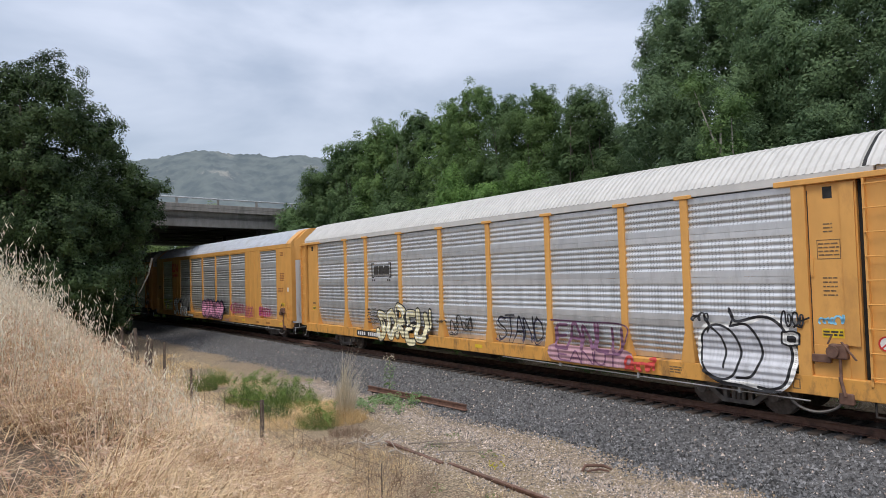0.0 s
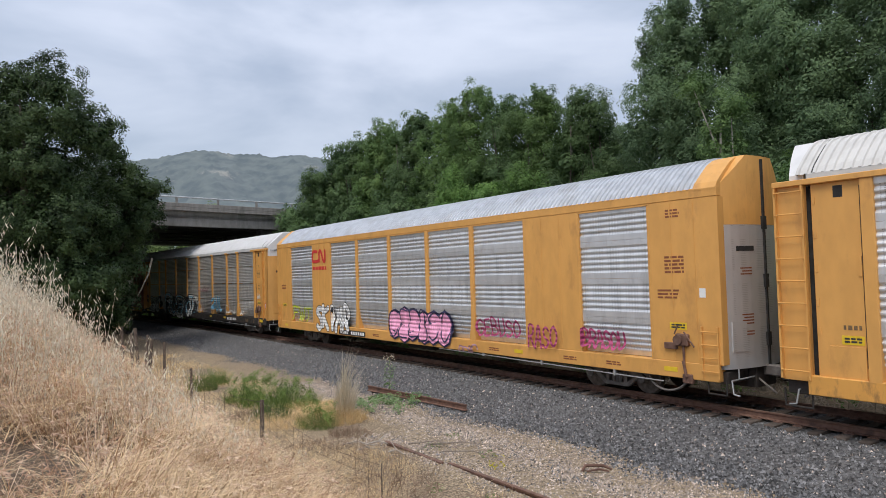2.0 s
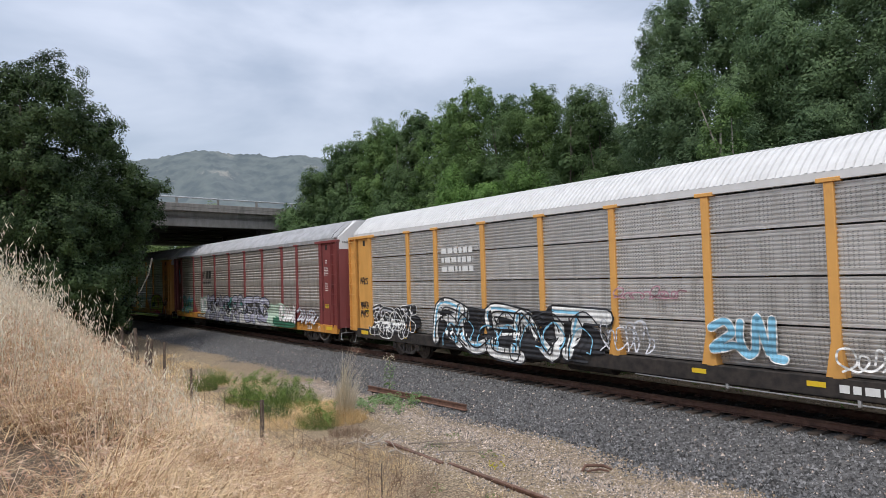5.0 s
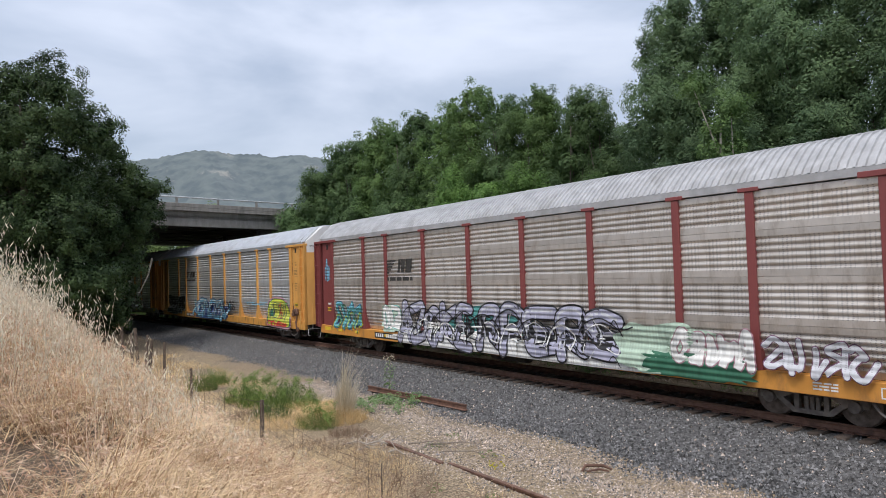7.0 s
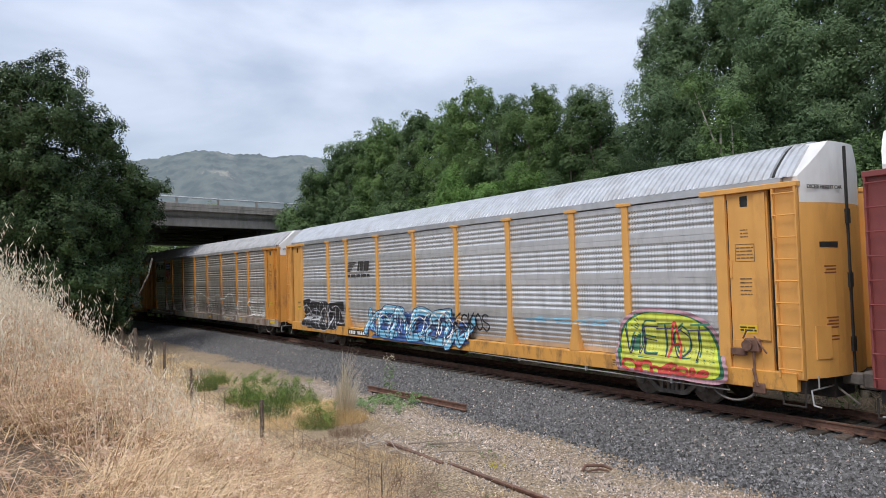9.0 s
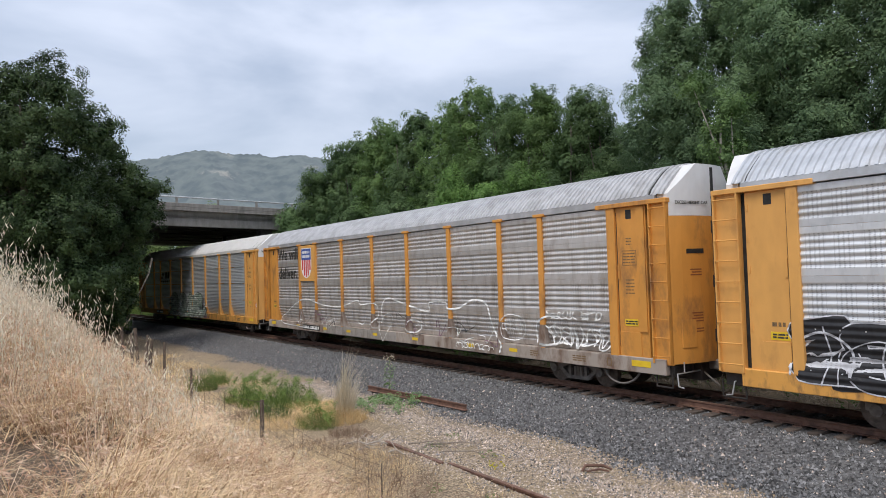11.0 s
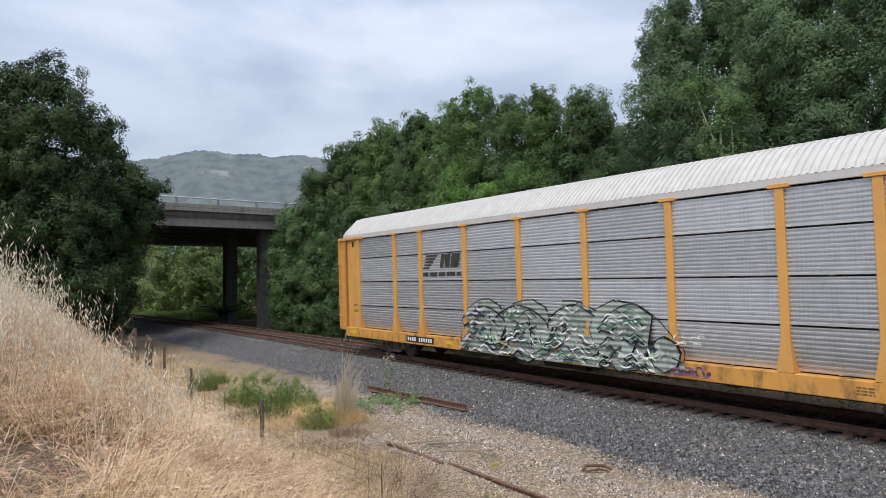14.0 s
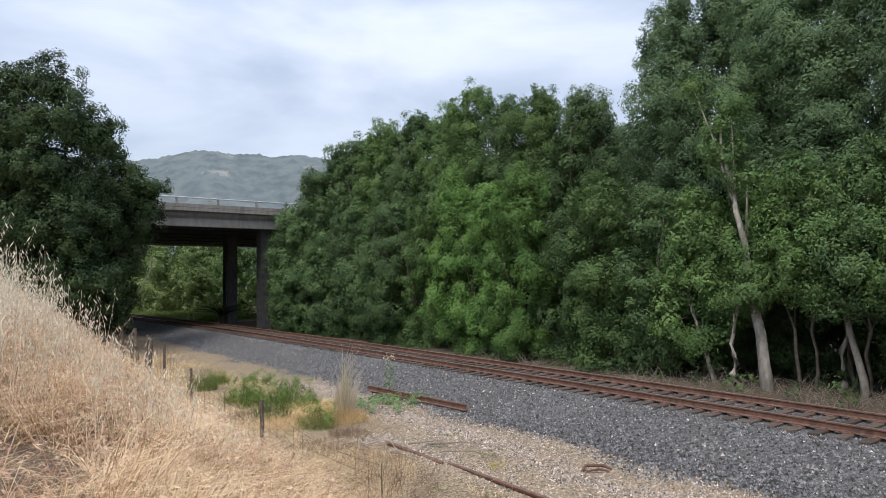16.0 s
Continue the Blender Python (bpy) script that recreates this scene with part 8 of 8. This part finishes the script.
def on_shoulder(rng, n):
    s = -3 + 62 * rng.random(n) ** 1.55
    o = 1.25 + 4.6 * rng.random(n)
    return s, o, bed_z(o) + rng.uniform(-0.012, 0.022, n)


def between_rails(rng, n):
    s = -3 + 34 * rng.random(n) ** 1.3
    o = rng.uniform(-2.4, 1.3, n)
    return s, o, bed_z(o) + rng.uniform(-0.02, 0.02, n)


def on_verge(rng, n):
    s = 2 + 22 * rng.random(n) ** 1.3
    o = 4.4 + 1.3 * rng.random(n) + 2.9 * rng.random(n) ** 1.5
    keep = (o < 8.6) & ((o < 6.6) | (s < 15))
    s, o = s[keep], o[keep]
    x, y = on_track_np(s, o)
    return s, o, np.maximum(ground_z(s, o, x, y), bed_z(o) * (o < 5.6) - 5 * (o >= 5.6)) + rng.uniform(-0.008, 0.012, len(s))


stones("ballast_stones", "grey angular crushed stones beside the track", 76000, on_shoulder, 0.032, 1, MAT_STONE)
stones("pale_stones", "scattered pale stones in the ballast", 4000, on_shoulder, 0.028, 9, MAT_PALE_STONE)
stones("verge_gravel", "grey gravel on the verge", 8000, on_verge, 0.022, 8, MAT_STONE)
stones("ballast_stones", "grey angular crushed stones between the rails", 13000, between_rails, 0.034, 2, MAT_STONE)
stones("verge_gravel", "pale pinkish gravel on the verge", 34000, on_verge, 0.021, 3, MAT_PALE_STONE)


# ---- fence, loose rails and litter on the verge ----
def build_fence():
    fence = thing("wire_fence", "old sagging wire fence with weathered posts", "fence")
    rng = random.Random(12)
    posts = [(9.2, 10.5, 1.0, 0.014, 0.3), (14.35, 10.54, 1.30, 0.055, 0.0), (19.85, 10.56, 1.4, 0.045, 0.03), (23.3, 10.5, 1.9, 0.05, 0.08), (25.2, 10.6, 1.9, 0.07, 0.22),
             (26.2, 10.5, 2.0, 0.06, 0.35), (27.4, 10.4, 2.2, 0.07, 0.30), (28.6, 10.4, 1.9, 0.06, 0.4), (30.0, 10.5, 2.1, 0.06, 0.2), (33.0, 10.6, 1.6, 0.05, 0.05)]
    tops = []
    for s, o, h, r, lean in posts:
        p = placed(s, o, -0.25)
        top = p + Vector((rng.uniform(-lean, lean), rng.uniform(-lean, lean), h + 0.25))
        part("post", rod(p, top, r, 7, r * 0.85), fence, "weathered dark wooden post", mat=MAT_FENCE_WOOD)
        tops.append((p, top))
    for f in (0.30, 0.48, 0.66, 0.82, 0.97):
        pts = []
        for (p0, t0), (p1, t1) in zip(tops, tops[1:]):
            a, b = p0.lerp(t0, f), p1.lerp(t1, f)
            for k in range(6):
                u = k / 6
                pts.append(a.lerp(b, u) + Vector((rng.uniform(-0.02, 0.02), rng.uniform(-0.02, 0.02), -0.14 * math.sin(math.pi * u) * (0.4 + f))))
        v, fc = tube(pts, [0.0042] * len(pts), 4)
        part("wire", mesh_from("wire", v, fc, MAT_WIRE), fence)
    for (p0, t0), (p1, t1) in zip(tops[:5], tops[1:6]):
        n = int((p1 - p0).length / 0.42)
        for k in range(1, n):
            if rng.random() < 0.25:
                continue
            u = k / n
            sag = -0.14 * math.sin(math.pi * u)
            a = p0.lerp(p1, u).lerp(t0.lerp(t1, u), 0.28) + Vector((0, 0, sag * 0.6))
            b = p0.lerp(p1, u).lerp(t0.lerp(t1, u), 0.97) + Vector((0, 0, sag * 1.3))
            part("stay_wire", rod(a, b, 0.0034, 4), fence, mat=MAT_WIRE)
    return fence


def loose_rail(label, s0, o0, s1, o1, z0, z1, tilt=0.0):
    a, b = on_track(s0, o0, z0), on_track(s1, o1, z1)
    d = b - a
    sec = [(-0.07, 0), (0.07, 0), (0.07, 0.015), (0.012, 0.035), (0.012, 0.12), (0.036, 0.14), (0.036, 0.175), (-0.036, 0.175), (-0.036, 0.14), (-0.012, 0.12), (-0.012, 0.035), (-0.07, 0.015)]
    m = Matrix.Translation(a) @ d.to_track_quat("X", "Z").to_matrix().to_4x4() @ Matrix.Rotation(tilt, 4, "X")
    bm = slab(sec, 0, d.length)
    me = bpy.data.meshes.new("loose_rail")
    bm.to_mesh(me)
    bm.free()
    me.materials.append(MAT_RUST)
    return thing("loose_rail", label, "rail", "discarded rails", at=m, data=me)


build_fence()
loose_rail("rusty discarded rail lying on the ballast", 20.55, 4.45, 15.45, 4.10, -0.66, -0.64, 0.0)
loose_rail("rusty discarded rail half buried in the gravel", 13.7, 7.75, 11.4, 7.78, -0.80, -0.80, 0.2)
loose_rail("rusty discarded rail half buried in the gravel", 11.35, 7.66, 8.5, 7.62, -0.82, -0.83, 0.1)


def build_litter():
    rng = random.Random(6)
    for i, (s, o, ln, a) in enumerate(((14.3, 8.6, 0.9, 0.4), (14.0, 8.2, 0.8, 0.2), (13.5, 8.7, 0.6, -0.5), (12.9, 8.2, 0.7, 0.9))):
        p = placed(s, o, 0.05)
        d = Vector((math.cos(a), -math.sin(a) * 0.6, 0.0))
        pts = [p, p + d * ln * 0.4 + Vector((0, 0.05, 0.07)), p + d * ln * 0.8 + Vector((0, -0.06, 0.03)), p + d * ln + Vector((0, 0, 0.02))]
        tubes = [tube(pts, [0.022, 0.02, 0.015, 0.008], 6), tube([pts[1], pts[1] + Vector((rng.uniform(-0.3, 0.3), 0.3, 0.12))], [0.018, 0.005], 5)]
        v, f = join_tubes(tubes)
        thing("dead_branch", "bleached grey dead branch on the ground", "branch", "dead branches", data=mesh_from("dead_branch", v, f, MAT_BLEACHED))
    for s0, o0, s1, o1 in ((12.9, 7.2, 11.4, 5.9), (13.2, 7.5, 12.2, 6.6), (12.0, 7.4, 11.0, 6.6), (12.6, 6.9, 12.4, 7.8)):
        a, b = placed(s0, o0, 0.06), placed(s1, o1, 0.05)
        m = a.lerp(b, 0.5) + Vector((rng.uniform(-0.1, 0.1), rng.uniform(-0.1, 0.1), 0.09))
        v, f = join_tubes([tube([a, m, b], [0.016, 0.013, 0.006], 5), tube([m, m + Vector((rng.uniform(-0.4, 0.4), rng.uniform(-0.3, 0.3), 0.14))], [0.009, 0.003], 4)])
        thing("fallen_twig", "thin dark fallen twig on the gravel", "twig", "fallen twigs", data=mesh_from("fallen_twig", v, f, MAT_OLD_WOOD))
    # a bent strip of rusty scrap
    p = placed(9.3, 5.55, 0.03)
    pts = [p + Vector((-0.28, -0.06, 0.0)), p + Vector((-0.2, 0.05, 0.08)), p + Vector((0.0, 0.0, 0.10)), p + Vector((0.18, 0.06, 0.07)), p + Vector((0.32, -0.02, 0.02))]
    v, f = join_tubes([tube([Vector(q) for q in pts], [0.03, 0.035, 0.03, 0.035, 0.02], 6), tube([p + Vector((-0.2, -0.08, 0.0)), p + Vector((0.05, -0.1, 0.05)), p + Vector((0.25, -0.08, 0.0))], [0.02, 0.025, 0.015], 5)])
    thing("rusty_scrap", "bent piece of rusty scrap metal in the gravel", "scrap metal", data=mesh_from("rusty_scrap", v, f, MAT_RUST))
    p = placed(12.6, 10.9, 0.10)
    pts = [p + Vector((-0.34, 0.02, 0.02)), p + Vector((-0.1, 0.0, 0.05)), p + Vector((0.12, 0.03, 0.04)), p + Vector((0.36, 0.0, 0.0))]
    v, f = tube(pts, [0.05, 0.085, 0.075, 0.05], 8)
    thing("charred_log", "short charred black log in the dry grass", "log", data=mesh_from("charred_log", v, f, MAT_CHAR))
    twig_heap("bramble", "dry reddish brown bramble twigs by the fence", 11.0, 10.0, 260, 1.5, 9, MAT_TWIG, 0.7, 0.006)
    twig_heap("bramble", "dry reddish brown bramble twigs by the fence", 9.0, 9.6, 200, 1.3, 10, MAT_TWIG, 0.6, 0.006)
    twig_heap("bramble", "dry brown bramble twigs by the fence", 14.2, 9.2, 120, 1.0, 11, MAT_TWIG, 0.5, 0.006)


build_litter()


# ---- beyond the bridge ----
def build_agave():
    """A dark spiky palm before the bridge column."""
    ob = thing("palm", "dark spiky palm beside the bridge column", "palm", at=Matrix.Translation(placed(59.2, -3.5)))
    rng = random.Random(2)
    for i in range(26):
        a, up = i * 2.4, rng.uniform(0.45, 1.35)
        ln = rng.uniform(1.5, 2.4)
        pts = []
        for j in range(6):
            f = j / 5
            r = ln * f * math.cos(up * (1 - 0.7 * f))
            pts.append((math.cos(a) * r, math.sin(a) * r, 0.8 + ln * f * math.sin(up) - 0.75 * f * f * ln * 0.6))
        verts, faces = [], []
        for j, p in enumerate(pts):
            w = 0.16 * (1 - (j / 5) ** 2) + 0.01
            sx, sy = -math.sin(a) * w, math.cos(a) * w
            verts += [(p[0] - sx, p[1] - sy, p[2]), (p[0], p[1], p[2] + 0.05), (p[0] + sx, p[1] + sy, p[2])]
        for j in range(5):
            b = j * 3
            faces += [(b, b + 1, b + 4, b + 3), (b + 1, b + 2, b + 5, b + 4)]
        part("frond", mesh_from("frond", verts, faces, MAT_OAK), ob)
    part("trunk", rod((0, 0, -0.3), (0, 0, 0.9), 0.2, 10), ob, mat=MAT_DARK_BARK)


def build_far_grass():
    rng = np.random.default_rng(51)
    n = 16000
    s = 66 + 30 * rng.random(n)
    o = -2.8 - 9 * rng.random(n) ** 1.3
    me = blades(s, o, rng.uniform(0.4, 0.9, n), rng.uniform(0.1, 0.5, n), rng.uniform(0.012, 0.022, n), 8, MAT_GREEN_GRASS, "far_grass")
    tagged(new("far_grass", me), "bright green grass beyond the bridge", "grass", kind="stuff")
    n = 14000
    s = 70 + 34 * rng.random(n)
    o = 3.2 + 8 * rng.random(n)
    me = blades(s, o, rng.uniform(0.3, 0.6, n), rng.uniform(0.1, 0.5, n), rng.uniform(0.010, 0.02, n), 9, MAT_GREEN_GRASS, "far_grass")
    tagged(new("far_grass", me), "green grass beside the far track", "grass", kind="stuff")


build_agave()
build_far_grass()
_b = [Vector(p) for p in ((-20.52, 47.0, 4.93), (-20.77, 47.0, 3.82), (-21.3, 47.0, 2.7), (-21.95, 47.0, 1.63))]
thing("bare_branch", "pale bare hanging branch of the oak", "branch", data=mesh_from("bare_branch", *tube(_b, [0.06, 0.05, 0.035, 0.015], 6), MAT_BLEACHED))


def build_leaf_litter():
    """A strip of leaf mould under the wood's edge."""
    prof = [(-3.2, -0.85), (-3.2, -0.62), (-4.2, -0.55), (-6.0, -0.50), (-20.0, -0.50), (-20.0, -0.85)]
    me = sweep("wood_floor", prof, -30, 62, 1.0, MAT_LITTER, banked=False)
    tagged(new("wood_floor", me), "brown leaf litter under the trees", "forest floor", kind="structure")


build_leaf_litter()


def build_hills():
    """Wooded hills far behind the bridge; their haze is a glow in the material."""
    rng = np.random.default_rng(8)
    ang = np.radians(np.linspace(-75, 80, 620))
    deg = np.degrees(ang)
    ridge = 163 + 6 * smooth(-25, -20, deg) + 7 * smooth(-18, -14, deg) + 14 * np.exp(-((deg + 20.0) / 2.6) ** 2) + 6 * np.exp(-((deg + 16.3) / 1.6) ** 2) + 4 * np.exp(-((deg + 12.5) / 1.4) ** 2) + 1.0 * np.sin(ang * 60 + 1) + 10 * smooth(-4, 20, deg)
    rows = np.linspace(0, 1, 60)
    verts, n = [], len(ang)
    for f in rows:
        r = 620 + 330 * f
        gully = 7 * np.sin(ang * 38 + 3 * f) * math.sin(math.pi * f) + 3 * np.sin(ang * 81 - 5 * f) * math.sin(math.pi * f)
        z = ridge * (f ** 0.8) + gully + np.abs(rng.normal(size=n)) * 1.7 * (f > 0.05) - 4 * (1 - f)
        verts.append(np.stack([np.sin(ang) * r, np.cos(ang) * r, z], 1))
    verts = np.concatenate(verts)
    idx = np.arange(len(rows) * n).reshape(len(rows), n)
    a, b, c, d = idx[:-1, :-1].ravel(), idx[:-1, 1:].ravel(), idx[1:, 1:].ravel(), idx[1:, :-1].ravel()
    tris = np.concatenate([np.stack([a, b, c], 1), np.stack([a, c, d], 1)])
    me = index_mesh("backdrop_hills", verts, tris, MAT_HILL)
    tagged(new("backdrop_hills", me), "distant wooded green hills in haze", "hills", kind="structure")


# haze put into the hills: greyed base colour plus a faint bluish glow
MAT_HILL = material("wooded_hill_haze_glow", (0.018, 0.032, 0.026), (0.066, 0.082, 0.066), 1.0, scale=0.05, detail=9, spread=(0.38, 0.62), stain=(0.20, 0.19, 0.15), stain_scale=0.012, stain_at=(0.60, 0.68))
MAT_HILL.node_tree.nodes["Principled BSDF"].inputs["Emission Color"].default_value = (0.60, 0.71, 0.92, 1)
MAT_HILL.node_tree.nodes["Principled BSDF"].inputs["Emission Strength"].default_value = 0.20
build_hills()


# ---- a camper van on the bridge ----
def build_van():
    van = thing("camper_van", "white camper van with a dark roof rack on the bridge", "van")
    # x runs to its nose
    prof = [(-2.95, 0.45), (-2.98, 1.2), (-2.90, 2.45), (-2.75, 2.58), (1.35, 2.60), (1.75, 2.45), (2.35, 1.55), (2.95, 1.25), (3.05, 0.95), (3.05, 0.45)]
    bm = bmesh.new()
    l = [bm.verts.new((x, 0.98, z)) for x, z in prof]
    r = [bm.verts.new((x, -0.98, z)) for x, z in prof]
    bm.faces.new(l)
    bm.faces.new(r[::-1])
    for i in range(len(prof)):
        j = (i + 1) % len(prof)
        bm.faces.new((l[i], r[i], r[j], l[j]))
    bmesh.ops.recalc_face_normals(bm, faces=bm.faces)
    bmesh.ops.bevel(bm, geom=bm.edges[:], offset=0.05, segments=2, affect="EDGES")
    part("body", bm, van, mat=MAT_WHITE_ROOF)
    for y in (0.984, -0.984):
        bm = bmesh.new()
        v = [bm.verts.new((x, y, z)) for x, z in ((1.25, 1.55), (2.15, 1.55), (1.72, 2.2), (1.25, 2.2))]
        bm.faces.new(v)
        part("side_window", bm, van, "dark side window", mat=MAT_VAN_GLASS)
        part("side_window", box(-0.75, 0.75, y - 0.006, y + 0.006, 1.5, 2.15), van, "dark side window", mat=MAT_VAN_GLASS)
        part("mirror", box(2.0, 2.15, min(y, y * 1.2), max(y, y * 1.2), 1.5, 1.75, 0.02), van, mat=MAT_SEAM)
    bm = bmesh.new()
    v = [bm.verts.new(p) for p in ((1.80, -0.82, 2.42), (1.80, 0.82, 2.42), (2.36, 0.86, 1.60), (2.36, -0.86, 1.60))]
    bm.faces.new(v)
    part("windscreen", bm, van, "dark windscreen", Matrix.Translation((0.035, 0, 0.03)), mat=MAT_VAN_GLASS)
    rack = part("roof_rack", box(-2.7, 1.3, -0.7, 0.7, 2.74, 2.80, 0.02), van, "black roof rack", mat=MAT_SEAM)
    for x in (-2.4, -0.8, 0.9):
        for y in (-0.65, 0.65):
            part("rack_foot", box(x - 0.04, x + 0.04, y - 0.04, y + 0.04, 2.58, 2.75), rack, mat=MAT_SEAM)
    part("roof_box", box(-0.6, 1.2, -0.5, 0.5, 2.80, 2.98, 0.04), van, "black roof box", mat=MAT_SEAM)
    for x in (-1.9, 1.95):
        for y in (0.86, -0.86):
            part("wheel", rod((x, y - 0.12, 0.36), (x, y + 0.12, 0.36), 0.36, 18), van, mat=MAT_SEAM)
    bike = part("bicycle", join_bike(), van, "bicycle on a rear carrier", mat=MAT_SEAM)
    return van


def join_bike():
    bm = bmesh.new()
    for y in (-0.5, 0.5):
        for i in range(14):
            t0, t1 = i * 0.4488, (i + 1) * 0.4488
            add_rod(bm, (-3.3, y + 0.33 * math.cos(t0), 1.35 + 0.33 * math.sin(t0)), (-3.3, y + 0.33 * math.cos(t1), 1.35 + 0.33 * math.sin(t1)), 0.025, 5)
    for a, b in (((-0.5, 1.35), (-0.1, 1.8)), ((-0.1, 1.8), (0.4, 1.85)), ((0.5, 1.35), (0.35, 2.1)), ((-0.1, 1.8), (-0.15, 2.1)), ((-0.1, 1.35), (0.4, 1.8)), ((-0.5, 1.35), (-0.1, 1.35))):
        add_rod(bm, (-3.3, a[0], a[1]), (-3.3, b[0], b[1]), 0.025, 5)
    add_box(bm, -3.3, -2.9, -0.3, 0.3, 1.0, 1.06)
    return bm


MAT_VAN_GLASS = material("dark_van_glass", (0.02, 0.022, 0.025), (0.03, 0.032, 0.035), 0.08)
VAN = build_van()


def build_saloon(name, label, mat):
    """A low passenger car; x runs to its nose."""
    car = thing(name, label, "car")
    prof = [(-2.2, 0.35), (-2.25, 0.75), (-2.1, 0.98), (-1.35, 1.05), (1.05, 1.02), (2.0, 0.88), (2.25, 0.65), (2.2, 0.35)]
    cab = [(-1.75, 1.0), (-1.05, 1.42), (-0.2, 1.50), (0.45, 1.44), (1.25, 1.0)]

    def solid(line, y0, y1):
        bm = bmesh.new()
        l = [bm.verts.new((x, y0 if z < 1.1 else y1, z)) for x, z in line]
        r = [bm.verts.new((x, -y0 if z < 1.1 else -y1, z)) for x, z in line]
        bm.faces.new(l)
        bm.faces.new(r[::-1])
        for i in range(len(line)):
            j = (i + 1) % len(line)
            bm.faces.new((l[i], r[i], r[j], l[j]))
        bmesh.ops.recalc_face_normals(bm, faces=bm.faces)
        bmesh.ops.bevel(bm, geom=bm.edges[:], offset=0.05, segments=2, affect="EDGES")
        return bm

    part("body", solid(prof, 0.90, 0.90), car, mat=mat)
    part("cabin_glass", solid(cab, 0.80, 0.62), car, "dark tinted windows", mat=MAT_VAN_GLASS)
    part("roof", box(-1.0, 0.42, -0.61, 0.61, 1.43, 1.53, 0.03), car, mat=mat)
    for x in (-1.35, 1.4):
        for y in (0.80, -0.80):
            part("wheel", rod((x, y - 0.11, 0.33), (x, y + 0.11, 0.33), 0.33, 18), car, mat=MAT_SEAM)
    return car


MAT_CAR_RED = material("red_car_paint", (0.45, 0.03, 0.045), (0.52, 0.04, 0.055), 0.25)
MAT_CAR_SILVER = material("silver_car_paint", (0.55, 0.56, 0.58), (0.62, 0.63, 0.65), 0.3, 0.3)
RED_CAR = build_saloon("red_car", "low red passenger car driving over the bridge", MAT_CAR_RED)
SILVER_CAR = build_saloon("silver_car", "silver passenger car driving over the bridge", MAT_CAR_SILVER)


def van_pose(t):
    """The van drives along the bridge, square over the track, away from the bank."""
    a = float(np.interp(50.3, SS, PA))
    along = -3.2 - 27.0 * (t - 1.1)
    base = Matrix.Translation(on_track(50.3, 0)) @ Matrix.Rotation(a + radians(90), 4, "Z")
    return base @ Matrix.Translation((11.0, along, 8.154)) @ Matrix.Rotation(radians(-90), 4, "Z")


# ---- what moves ----
def lean_of(t, amount, k):
    """A tree's slow lean in the wind, strongest near 12.5 s."""
    gust = 0.10 + 0.55 * math.exp(-((t - 8.9) / 1.6) ** 2) + 1.0 * math.exp(-((t - 12.5) / 1.0) ** 2) + 0.5 * math.exp(-((t - 15.1) / 0.7) ** 2)
    a = radians(0.55) * amount * (gust + 0.12 * math.sin(1.9 * t + 1.7 * k))
    return Matrix.Rotation(a, 4, Vector((0.0, 1.0, 0.0)).lerp(Vector((1.0, 0.0, 0.0)), 0.15 * math.sin(k)).normalized())


def motions():
    times = [i * 0.5 for i in range(33)]
    for ob, k in CARS:
        walk(ob, [(t, car_pose(tail_at(t) - k * PITCH)) for t in times])
    for tree, amount, k in SWAYING:
        home = tree.matrix_basis.copy()
        walk(tree, [(t, home @ lean_of(t, amount, k)) for t in times])
    walk(VAN, [(t * 0.5, van_pose(t * 0.5)) for t in range(33)])
    walk(RED_CAR, [(t * 0.5, van_pose(t * 0.5 - 1.667)) for t in range(33)])
    walk(SILVER_CAR, [(t * 0.5, van_pose(t * 0.5 - 2.4)) for t in range(33)])
    # wheels roll while their car is in the open
    for w, x, k, truck_x in WHEELS:
        t_in = 13.3 + (TAIL_S - k * PITCH + truck_x - 56.0) / SPEED
        t_out = 13.3 + (TAIL_S - k * PITCH + truck_x + 6.0) / SPEED
        f0, f1 = max(0, math.ceil(t_in * 30)), min(480, math.floor(t_out * 30))
        times = sorted({0.0, 16.0, *(f / 30 for f in range(f0, f1 + 1))})
        walk(w, [(t, Matrix.Translation((x, 0, 0.42)) @ Matrix.Rotation(-(min(max(t, f0 / 30), f1 / 30) - f0 / 30) * SPEED / 0.42, 4, "Y")) for t in times])


motions()
